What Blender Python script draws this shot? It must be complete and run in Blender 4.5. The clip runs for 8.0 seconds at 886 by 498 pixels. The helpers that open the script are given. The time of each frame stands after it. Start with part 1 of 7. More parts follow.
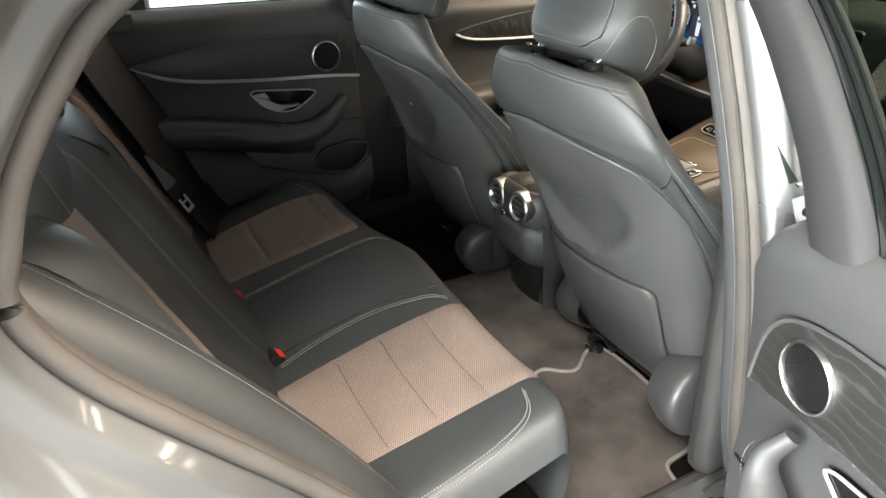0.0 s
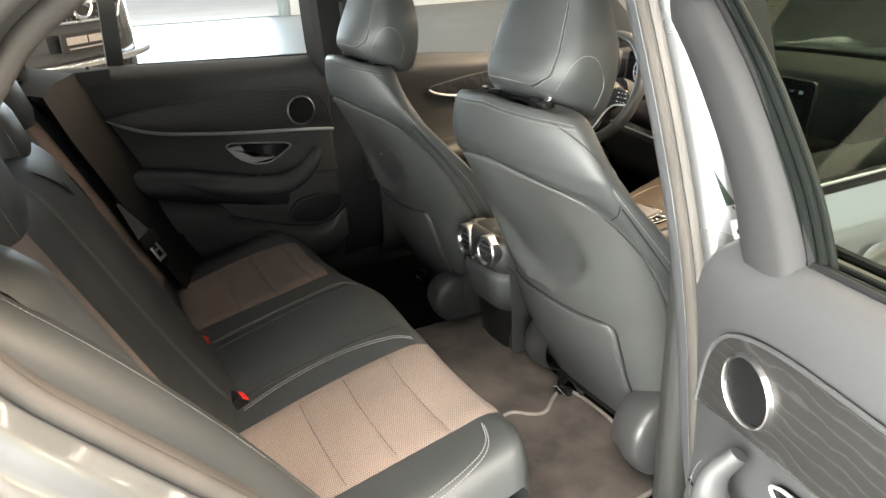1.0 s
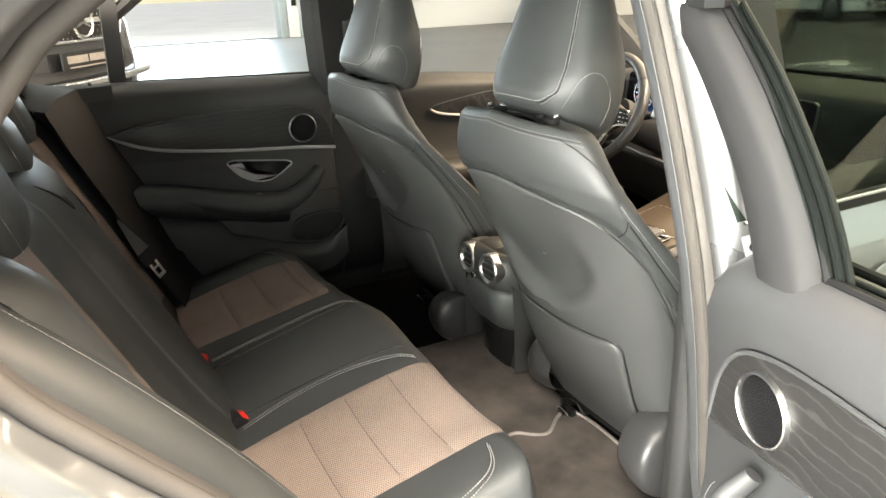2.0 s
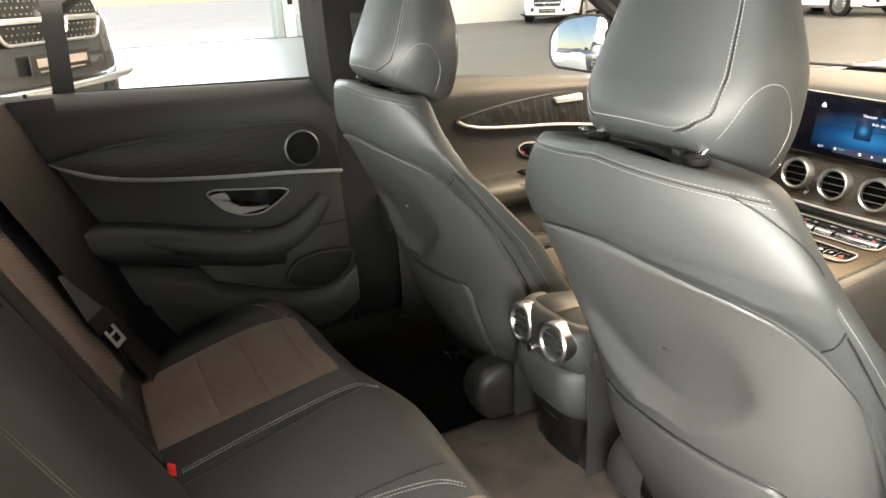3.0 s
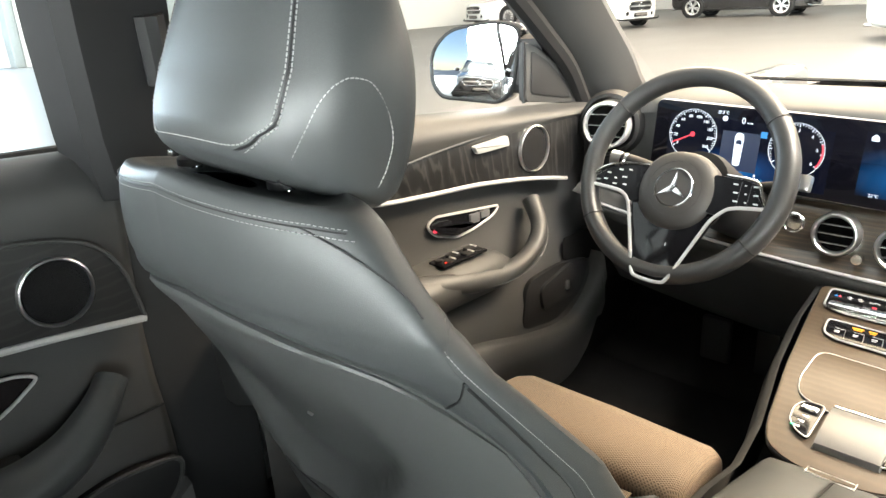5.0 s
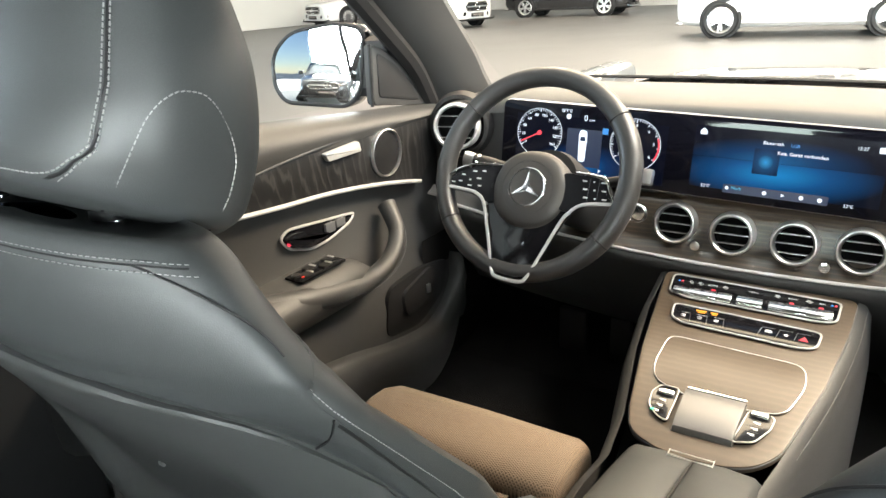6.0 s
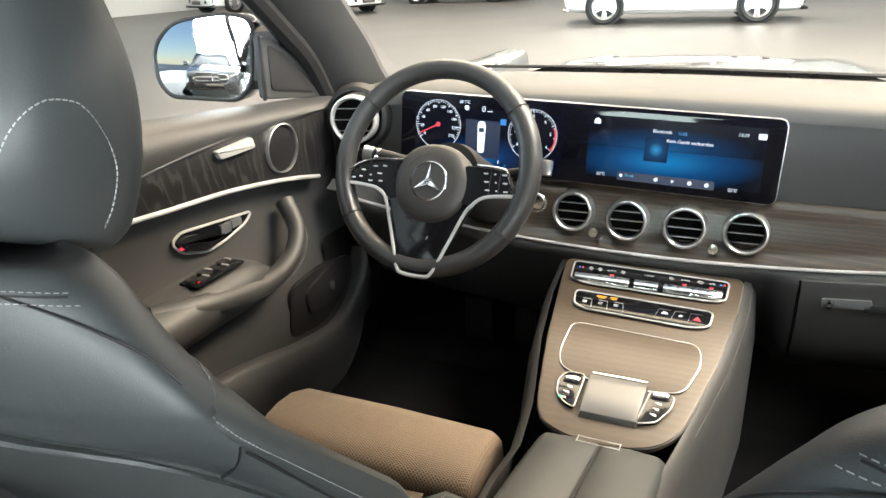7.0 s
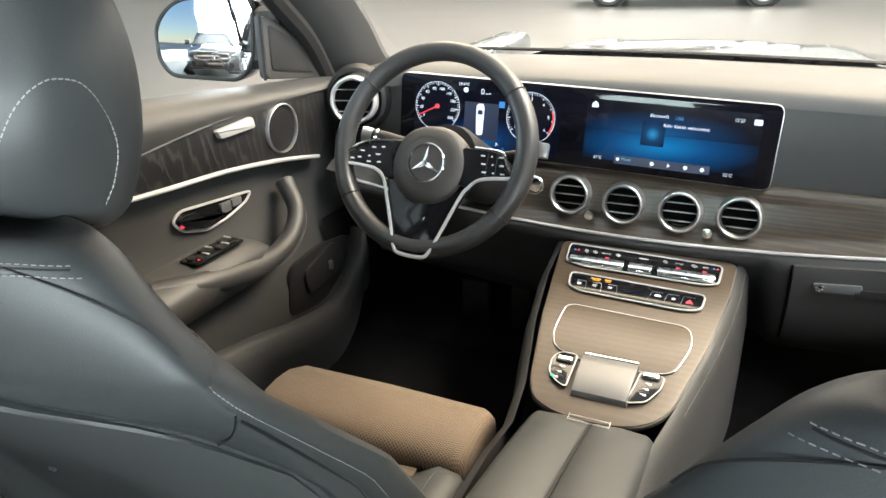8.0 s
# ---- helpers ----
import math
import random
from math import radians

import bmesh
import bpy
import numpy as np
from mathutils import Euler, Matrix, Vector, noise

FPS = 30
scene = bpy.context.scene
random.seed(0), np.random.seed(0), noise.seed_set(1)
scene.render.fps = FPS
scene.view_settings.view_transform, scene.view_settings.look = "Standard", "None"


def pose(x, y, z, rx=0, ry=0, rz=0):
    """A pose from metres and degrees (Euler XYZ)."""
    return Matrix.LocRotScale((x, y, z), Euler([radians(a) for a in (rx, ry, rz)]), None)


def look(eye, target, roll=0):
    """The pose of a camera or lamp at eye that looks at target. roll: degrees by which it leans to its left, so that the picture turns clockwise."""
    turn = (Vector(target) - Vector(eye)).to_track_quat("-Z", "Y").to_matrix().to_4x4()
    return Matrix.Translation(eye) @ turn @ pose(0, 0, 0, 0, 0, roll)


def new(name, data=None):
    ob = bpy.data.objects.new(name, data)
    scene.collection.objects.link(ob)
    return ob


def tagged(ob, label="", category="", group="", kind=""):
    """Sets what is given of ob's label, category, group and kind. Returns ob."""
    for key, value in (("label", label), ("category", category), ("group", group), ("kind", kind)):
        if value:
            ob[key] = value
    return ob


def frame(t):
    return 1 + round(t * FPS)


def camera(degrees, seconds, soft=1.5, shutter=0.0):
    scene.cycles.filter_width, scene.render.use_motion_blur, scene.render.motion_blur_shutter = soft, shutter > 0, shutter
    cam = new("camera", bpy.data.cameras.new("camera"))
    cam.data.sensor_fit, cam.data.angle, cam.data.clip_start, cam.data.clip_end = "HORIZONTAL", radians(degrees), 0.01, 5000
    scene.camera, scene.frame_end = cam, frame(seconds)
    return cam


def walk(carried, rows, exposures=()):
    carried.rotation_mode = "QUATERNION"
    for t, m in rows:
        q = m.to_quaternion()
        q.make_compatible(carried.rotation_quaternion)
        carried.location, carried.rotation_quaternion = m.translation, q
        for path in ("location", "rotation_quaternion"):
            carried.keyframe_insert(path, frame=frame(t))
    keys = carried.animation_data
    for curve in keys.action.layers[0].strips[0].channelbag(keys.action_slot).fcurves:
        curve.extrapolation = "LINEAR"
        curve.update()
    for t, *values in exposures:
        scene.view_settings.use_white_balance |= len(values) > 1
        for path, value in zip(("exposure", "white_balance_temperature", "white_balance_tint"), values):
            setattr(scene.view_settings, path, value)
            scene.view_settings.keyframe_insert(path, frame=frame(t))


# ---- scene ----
cam = camera(63.5, 8.0)
PATH = [
    (0, (1.432, -1.171, 1.345), (-0.171, -0.4015, 0.4295), -2.55),
    (0.5, (1.467, -1.135, 1.307), (-0.174, -0.332, 0.4935), -2.75),
    (1, (1.492, -1.138, 1.297), (-0.167, -0.306, 0.551), -2.6),
    (1.2, (1.503, -1.149, 1.293), (-0.161, -0.309, 0.569), -2.5),
    (2.3, (1.436, -1.148, 1.276), (-0.238, -0.296, 0.588), -2.2),
    (2.5, (1.316, -1.119, 1.255), (-0.359, -0.271, 0.566), -2.3),
    (3, (1.022, -1.015, 1.251), (-0.647, -0.157, 0.558), -2.5),
    (3.2, (0.868, -0.950, 1.236), (-0.788, -0.089, 0.543), -2.75),
    (3.5, (0.666, -0.881, 1.183), (-0.982, 0.02, 0.497), -2.7),
    (4, (0.378, -0.786, 1.168), (-1.201, 0.239, 0.494), -2.8),
    (4.2, (0.336, -0.787, 1.182), (-1.203, 0.294, 0.502), -2.7),
    (5.3, (0.195, -0.731, 1.206), (-1.061, 0.674, 0.536), -3.1),
    (5.5, (0.192, -0.727, 1.205), (-1.004, 0.727, 0.53), -3.0),
    (6, (0.187, -0.717, 1.207), (-0.842, 0.854, 0.518), -2.8),
    (6.5, (0.177, -0.706, 1.212), (-0.702, 0.944, 0.502), -2.6),
    (7, (0.173, -0.7, 1.215), (-0.609, 0.989, 0.481), -2.2),
    (7.5, (0.172, -0.695, 1.215), (-0.567, 1.003, 0.457), -1.9),
    (8, (0.187, -0.711, 1.219), (-0.592, 0.958, 0.439), -1.6),
]
walk(cam, [(t, look(e, g, r)) for t, e, g, r in PATH], [(0, -0.54, 6500, 10), (1, -0.38, 6750, 10), (2.5, -0.14, 7000, 11), (3.5, 0.26, 7150, 12), (4.2, 0.48, 6700, 10), (5.4, 0.16, 6250, 8), (6.5, -0.18, 6150, 8), (8, -0.24, 5950, 7)])

# ---- world, sun, lamps ----
scene.view_settings.exposure = 0.0
world = bpy.data.worlds.new("showroom_sky")
scene.world = world
world.use_nodes = True
wn = world.node_tree.nodes
sky = wn.new("ShaderNodeTexSky")
sky.sky_type, sky.sun_disc = "NISHITA", False
sky.dust_density, sky.air_density = 0.1, 0.8
sky.sun_elevation, sky.sun_rotation = radians(48), radians(-110)
world.node_tree.links.new(sky.outputs[0], wn["Background"].inputs[0])
wn["Background"].inputs[1].default_value = 0.12

sun = new("sun", bpy.data.lights.new("sun", "SUN"))
sun.data.energy, sun.data.angle, sun.data.color = 5.0, radians(0.5), (1.0, 0.95, 0.88)
sun.matrix_world = look((-20, -7, 24), (0, 0, 0))


def area(name, eye, target, sx, sy, watts, colour):
    lamp = bpy.data.lights.new(name, "AREA")
    lamp.shape, lamp.size, lamp.size_y, lamp.energy, lamp.color = "RECTANGLE", sx, sy, watts, colour
    ob = new(name, lamp)
    ob.matrix_world = look(eye, target)
    return ob


WARM, GOLD = (1.0, 0.83, 0.66), (1.0, 0.75, 0.50)
area("gate_daylight", (-20.2, -3.6, 2.2), (0, -3.6, 1.6), 16.0, 4.2, 5600, (0.76, 0.90, 1.0))
area("right_daylight_fill", (8.8, -7.2, 1.7), (0, -0.5, 0.9), 8.0, 2.2, 3200, (0.92, 0.98, 0.93))
# Fill light added for the driver's seat; its window is unseen.
area("right_daylight_fill", (8.8, 6.5, 2.4), (0, 0.8, 0.9), 7.0, 3.2, 350, (0.97, 0.98, 0.94))
area("window_daylight_back", (2.5, -10.8, 2.4), (1, 0, 1.2), 11.0, 3.4, 9500, (0.96, 0.98, 0.95))
# Unseen area lights at ceiling height, added to brighten the cabin and floor.
area("ceiling_fill", (3.4, -1.9, 4.75), (3.4, -1.899, 0), 1.6, 5.0, 1750, (1.0, 0.95, 0.88))
area("ceiling_fill", (2.6, 2.2, 4.75), (2.6, 2.201, 0), 1.6, 3.0, 1450, (1.0, 0.80, 0.58))
area("ceiling_fill", (0.5, 4.2, 4.75), (0.5, 4.201, 0), 8.0, 3.0, 1650, GOLD)
for yy in (10.0, 18.0):
    area("ceiling_fill", (1.0, yy, 4.75), (1.0, yy + 0.001, 0), 14.0, 1.2, 1800, WARM)
area("ceiling_fill", (-9.0, 14.0, 4.75), (-9.0, 14.001, 0), 12.0, 0.6, 900, WARM)
area("ceiling_fill", (-9.0, 22.0, 4.75), (-9.0, 22.001, 0), 12.0, 0.6, 900, WARM)


# ---- materials ----
def material(name, colour, rough=0.5, metal=0.0, vary=0.12, scale=3.0, fine=220.0, bump=0.05, depth=0.0004, coat=0.0, spec=0.5, detail="noise"):
    """A surface with broad and fine variation of colour, and a fine relief."""
    m = bpy.data.materials.new(name)
    m.use_nodes = True
    n, l = m.node_tree.nodes, m.node_tree.links
    b = n["Principled BSDF"]
    b.inputs["Metallic"].default_value, b.inputs["Coat Weight"].default_value = metal, coat
    b.inputs["Specular IOR Level"].default_value = spec
    b.inputs["Coat Roughness"].default_value = 0.05
    co = n.new("ShaderNodeTexCoord")
    big = n.new("ShaderNodeTexNoise")
    big.inputs["Scale"].default_value, big.inputs["Detail"].default_value = scale, 5
    l.new(co.outputs["Object"], big.inputs["Vector"])
    small = n.new("ShaderNodeTexVoronoi" if detail == "grain" else "ShaderNodeTexNoise")
    small.inputs["Scale"].default_value = fine
    l.new(co.outputs["Object"], small.inputs["Vector"])
    ramp = n.new("ShaderNodeMixRGB")
    ramp.inputs[1].default_value = (*[c * (1 - vary) for c in colour], 1)
    ramp.inputs[2].default_value = (*[min(1, c * (1 + vary)) for c in colour], 1)
    spread = n.new("ShaderNodeMapRange")
    spread.inputs[1].default_value, spread.inputs[2].default_value = 0.32, 0.68
    l.new(big.outputs[0], spread.inputs[0])
    l.new(spread.outputs[0], ramp.inputs[0])
    fleck = n.new("ShaderNodeMixRGB")
    fleck.blend_type, fleck.inputs[0].default_value = "OVERLAY", min(0.5, vary)
    l.new(ramp.outputs[0], fleck.inputs[1])
    l.new(small.outputs[0], fleck.inputs[2])
    l.new(fleck.outputs[0], b.inputs["Base Color"])
    rr = n.new("ShaderNodeMapRange")
    rr.inputs[3].default_value, rr.inputs[4].default_value = max(0.02, rough * 0.85), min(1, rough * 1.15)
    l.new(big.outputs[0], rr.inputs[0])
    l.new(rr.outputs[0], b.inputs["Roughness"])
    if bump:
        bp = n.new("ShaderNodeBump")
        bp.inputs["Strength"].default_value, bp.inputs["Distance"].default_value = bump, depth
        l.new(small.outputs[0], bp.inputs["Height"])
        l.new(bp.outputs[0], b.inputs["Normal"])
    return m


def woven(name, colour, pitch=0.0046):
    """A woven cloth: ribs both ways, with light and dark threads."""
    m = material(name, colour, 0.85, 0.0, 0.15, 5.0, 900, 0.0)
    n, l = m.node_tree.nodes, m.node_tree.links
    b = n["Principled BSDF"]
    b.inputs["Sheen Weight"].default_value, b.inputs["Sheen Roughness"].default_value = 0.06, 0.5
    co = n.new("ShaderNodeTexCoord")
    waves = []
    for turn in (28, -28):
        mp = n.new("ShaderNodeMapping")
        mp.inputs["Rotation"].default_value = (0, 0, radians(turn + 90))
        w = n.new("ShaderNodeTexWave")
        w.inputs["Scale"].default_value = 0.314 / pitch
        l.new(co.outputs["Object"], mp.inputs[0])
        l.new(mp.outputs[0], w.inputs["Vector"])
        waves.append(w)
    mul = n.new("ShaderNodeMath")
    mul.operation = "MAXIMUM"
    l.new(waves[0].outputs["Fac"], mul.inputs[0])
    l.new(waves[1].outputs["Fac"], mul.inputs[1])
    old = b.inputs["Base Color"].links[0].from_socket
    mix = n.new("ShaderNodeMixRGB")
    mix.blend_type = "MULTIPLY"
    mix.inputs[0].default_value = 1.0
    rng = n.new("ShaderNodeMapRange")
    rng.inputs[3].default_value, rng.inputs[4].default_value = 0.30, 1.34
    l.new(mul.outputs[0], rng.inputs[0])
    l.new(old, mix.inputs[1])
    l.new(rng.outputs[0], mix.inputs[2])
    l.new(mix.outputs[0], b.inputs["Base Color"])
    bp = n.new("ShaderNodeBump")
    bp.inputs["Strength"].default_value, bp.inputs["Distance"].default_value = 0.5, 0.001
    l.new(mul.outputs[0], bp.inputs["Height"])
    l.new(bp.outputs[0], b.inputs["Normal"])
    return m


def ash(name, dark, light, stretch, rough=0.42, scale=7.0, start=0.55, spec=0.5, bend=7.0, relief=0.25):
    """Open-pored ash veneer: drawn-out growth rings and pores."""
    m = material(name, dark, rough, 0.0, 0.1, 6.0, 400, 0.0, spec=spec)
    n, l = m.node_tree.nodes, m.node_tree.links
    b = n["Principled BSDF"]
    co = n.new("ShaderNodeTexCoord")
    mp = n.new("ShaderNodeMapping")
    mp.inputs["Scale"].default_value = stretch
    l.new(co.outputs["Object"], mp.inputs[0])
    w = n.new("ShaderNodeTexWave")
    w.wave_type = "RINGS"
    w.inputs["Scale"].default_value, w.inputs["Distortion"].default_value = scale, bend
    w.inputs["Detail"].default_value, w.inputs["Detail Scale"].default_value = 4.0, 1.6
    l.new(mp.outputs[0], w.inputs["Vector"])
    r = n.new("ShaderNodeValToRGB")
    r.color_ramp.elements[0].position, r.color_ramp.elements[1].position = start, 1.0
    r.color_ramp.elements[0].color, r.color_ramp.elements[1].color = (*dark, 1), (*light, 1)
    l.new(w.outputs["Fac"], r.inputs[0])
    l.new(r.outputs[0], b.inputs["Base Color"])
    bp = n.new("ShaderNodeBump")
    bp.inputs["Strength"].default_value, bp.inputs["Distance"].default_value = relief, 0.0005
    l.new(w.outputs["Fac"], bp.inputs["Height"])
    l.new(bp.outputs[0], b.inputs["Normal"])
    return m


def glowing(name, colour, strength):
    m = bpy.data.materials.new(name)
    m.use_nodes = True
    b = m.node_tree.nodes["Principled BSDF"]
    b.inputs["Base Color"].default_value = (0.01, 0.01, 0.012, 1)
    b.inputs["Emission Color"].default_value, b.inputs["Emission Strength"].default_value = (*colour, 1), strength
    return m


def pane(name, tint, gloss=0.05):
    """Thin glass: see-through, with a weak clear reflection."""
    m = bpy.data.materials.new(name)
    m.use_nodes = True
    n, l = m.node_tree.nodes, m.node_tree.links
    n.remove(n["Principled BSDF"])
    t, g, mix = n.new("ShaderNodeBsdfTransparent"), n.new("ShaderNodeBsdfGlossy"), n.new("ShaderNodeMixShader")
    t.inputs[0].default_value = (*tint, 1)
    g.inputs["Roughness"].default_value = 0.0
    mix.inputs[0].default_value = gloss
    l.new(t.outputs[0], mix.inputs[1])
    l.new(g.outputs[0], mix.inputs[2])
    l.new(mix.outputs[0], n["Material Output"].inputs[0])
    return m


LEATHER = material("black_leather", (0.033, 0.0356, 0.0360), 0.50, 0, 0.12, 4, 1100, 0.16, 0.0004, spec=0.50, detail="grain")
LEATHER_SOFT = material("soft_black_trim", (0.029, 0.0292, 0.0288), 0.52, 0, 0.1, 4, 1100, 0.15, 0.0003, spec=0.42, detail="grain")
SHELL = material("seat_shell_plastic", (0.046, 0.0478, 0.0475), 0.52, 0, 0.08, 5, 900, 0.15, 0.0004, detail="grain")
GREY_TRIM = material("grey_plastic_trim", (0.064, 0.066, 0.070), 0.5, 0, 0.08, 4, 900, 0.15, 0.0003, detail="grain")
# Open rear door: the closed door's trim, with daylight put into its colour.
DOOR_LIT = material("lit_door_trim", (0.046, 0.047, 0.049), 0.55, 0, 0.10, 4, 900, 0.18, 0.0003, detail="grain")
FRAME_TRIM = material("grey_frame_lining", (0.022, 0.022, 0.023), 0.62, 0, 0.10, 4, 900, 0.15, 0.0003, spec=0.3, detail="grain")
BLACK = material("black_plastic", (0.008, 0.008, 0.0085), 0.55, 0, 0.1, 6, 500, 0.1, spec=0.3)
RUBBER = material("rubber_seal", (0.055, 0.050, 0.046), 0.7, 0, 0.15, 8, 300, 0.1)
TAUPE = material("taupe_rubber", (0.075, 0.068, 0.061), 0.65, 0, 0.12, 8, 300, 0.1)
SILVER = material("silver_plastic", (0.42, 0.42, 0.415), 0.36, 0.4, 0.05, 12, 500, 0.03)
CLOTH = woven("brown_woven_cloth", (0.158, 0.120, 0.100), 0.0038)
CLOTH_SEAM = material("brown_seam_thread", (0.055, 0.043, 0.036), 0.8, 0, 0.1, 30, 900, 0.0)
CLOTH_FINE = woven("brown_fine_cloth", (0.112, 0.081, 0.054), 0.0030)
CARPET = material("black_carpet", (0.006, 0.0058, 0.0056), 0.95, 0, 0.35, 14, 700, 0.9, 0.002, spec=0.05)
MAT_CARPET = material("grey_velour_mat", (0.072, 0.060, 0.052), 0.95, 0, 0.45, 11, 800, 0.9, 0.002)
PIPING = material("mat_piping", (0.20, 0.178, 0.162), 0.7, 0, 0.15, 30, 900, 0.2)
POCKET = material("pocket_panel_plastic", (0.046, 0.0465, 0.047), 0.55, 0, 0.08, 5, 900, 0.15, 0.0004, detail="grain")
HINGE_COVER = material("smooth_hinge_plastic", (0.040, 0.040, 0.041), 0.34, 0, 0.08, 5, 900, 0.05, 0.0002)
THREAD = material("white_thread", (0.20, 0.20, 0.196), 0.7, 0, 0.1, 60, 900, 0.0)
CHROME = material("satin_chrome", (0.78, 0.78, 0.78), 0.16, 1.0, 0.05, 20, 300, 0.0)
SATIN = material("brushed_aluminium", (0.66, 0.66, 0.66), 0.30, 1.0, 0.08, 12, 500, 0.05)
KEYPAD = material("key_pad_black", (0.006, 0.006, 0.007), 0.28, 0, 0.1, 6, 300, 0.0, spec=0.12)
GLOSS = material("piano_black", (0.005, 0.005, 0.006), 0.10, 0, 0.1, 6, 300, 0.0, spec=0.3)
# Same ash as the open door's, darkened to imitate the closed door's shade.
ASH_SHADED = ash("shaded_ash_veneer", (0.009, 0.009, 0.0092), (0.018, 0.0175, 0.017), (1.0, 0.55, 1.5), 0.40, 15.0, 0.70, 0.5, 5.0)
ASH_FLAMED = ash("flamed_black_ash_veneer", (0.007, 0.007, 0.0072), (0.026, 0.0255, 0.025), (1.0, 2.1, 0.55), 0.42, 8.0, 0.78, 0.4, 9.0)
# Closed rear door: the open door's trim, darkened to imitate shade.
DOOR_SHADED = material("shaded_door_trim", (0.020, 0.0202, 0.0200), 0.50, 0, 0.1, 4, 1100, 0.15, 0.0003, spec=0.5, detail="grain")
ASH_LIT = ash("black_ash_veneer", (0.019, 0.0185, 0.0182), (0.037, 0.0362, 0.0355), (0.75, 0.45, 1.7), 0.46, 11.0, 0.90, 0.3, 7.0)
ASH_DASH = ash("anthracite_ash_veneer", (0.021, 0.0150, 0.0098), (0.048, 0.034, 0.020), (0.22, 0.7, 2.6), 0.30, 15.0, 0.55, 0.7, 5.0)
ASH_CONSOLE = ash("satin_ash_console", (0.047, 0.034, 0.022), (0.056, 0.0405, 0.026), (1.0, 0.62, 1.0), 0.40, 62.0, 0.35, 0.5, 2.2, 0.08)
HUB_SKIN = material("wheel_hub_skin", (0.034, 0.031, 0.028), 0.50, 0, 0.1, 6, 1300, 0.15, 0.0003, detail="grain")
RIM_LEATHER = material("wheel_rim_leather", (0.024, 0.0235, 0.023), 0.36, 0, 0.12, 6, 1300, 0.2, 0.0004, detail="grain")
PAINT = material("silver_car_paint", (0.22, 0.226, 0.232), 0.28, 0.8, 0.03, 3, 1500, 0.0, coat=1.0)
GRILLE = material("speaker_mesh", (0.005, 0.005, 0.0055), 0.7, 0.0, 0.4, 6, 520, 0.9, 0.0012, spec=0.12, detail="grain")
RED = material("red_plastic", (0.75, 0.03, 0.02), 0.35, 0, 0.05, 20, 200, 0.0)
BELT = material("belt_webbing", (0.022, 0.022, 0.022), 0.7, 0, 0.2, 30, 900, 0.4, 0.0006)
GLASS = pane("clear_glass", (0.93, 0.96, 0.95), 0.008)
TINTED = pane("tinted_glass", (0.45, 0.52, 0.48), 0.003)
# Ordinary door glass; the dark tint imitates the shaded cabin behind it.
SHADE_PANE = pane("shade_tinted_door_glass", (0.165, 0.20, 0.172), 0.010)
MIRROR = material("mirror_glass", (0.92, 0.93, 0.94), 0.02, 1.0, 0.0, 3, 300, 0.0)
SCREEN = material("dark_screen_glass", (0.003, 0.003, 0.005), 0.06, 0, 0.0, 3, 300, 0.0, spec=0.2)


# ---- shapes ----
def spline(pts, n=8):
    """A smooth line through pts, n steps between each two."""
    p = [Vector(q) for q in pts]
    p = [2 * p[0] - p[1], *p, 2 * p[-1] - p[-2]]
    out = []
    for a, b, c, d in zip(p, p[1:], p[2:], p[3:]):
        for i in range(n):
            t = i / n
            out.append(0.5 * (2 * b + (c - a) * t + (2 * a - 5 * b + 4 * c - d) * t * t + (3 * b - a - 3 * c + d) * t ** 3))
    return [*out, p[-2]]


def loft(rings, closed=True, caps=True):
    bm = bmesh.new()
    rows = [[bm.verts.new(p) for p in ring] for ring in rings]
    k = len(rings[0])
    for a, b in zip(rows, rows[1:]):
        for i in range(k if closed else k - 1):
            j = (i + 1) % k
            bm.faces.new((a[i], a[j], b[j], b[i]))
    if caps and closed:
        bm.faces.new(rows[0][::-1])
        bm.faces.new(rows[-1])
    bmesh.ops.recalc_face_normals(bm, faces=bm.faces)
    return bm


def tube(pts, r, n=8, flat=1.0, up=(0, 0, 1)):
    """A round (or, with flat, an oval) rod along pts; flat is the height across up."""
    p = [Vector(q) for q in pts]
    rings = []
    for i, q in enumerate(p):
        way = (p[min(i + 1, len(p) - 1)] - p[max(i - 1, 0)]).normalized()
        side = way.cross(Vector(up))
        side = side.normalized() if side.length > 1e-4 else Vector((1, 0, 0))
        top = side.cross(way).normalized()
        rad = r[i] if isinstance(r, (list, tuple)) else r
        rings.append([q + side * rad * math.cos(a) + top * rad * flat * math.sin(a) for a in (2 * math.pi * k / n for k in range(n))])
    return loft(rings)


def box(c, s, bevel=0.0, seg=2, m=None):
    bm = bmesh.new()
    bmesh.ops.create_cube(bm, size=1.0)
    bmesh.ops.scale(bm, vec=s, verts=bm.verts)
    if bevel:
        bmesh.ops.bevel(bm, geom=bm.edges[:], offset=bevel, segments=seg, profile=0.6, affect="EDGES")
    bmesh.ops.transform(bm, matrix=Matrix.Translation(c) @ (m or Matrix()), verts=bm.verts)
    return bm


def lathe(profile, m, n=32):
    """Turns (radius, height) pairs round the z axis of m."""
    rings = [[m @ Vector((r * math.cos(a), r * math.sin(a), h)) for a in (2 * math.pi * k / n for k in range(n))] for r, h in profile]
    bm = loft(rings, caps=False)
    for (r, h), ring in ((profile[0], 0), (profile[-1], -1)):
        if r < 0.003:
            bmesh.ops.contextual_create(bm, geom=[e for e in bm.edges if e.is_boundary and all((m.inverted() @ v.co).xy.length < 0.0035 for v in e.verts)])
    return bm


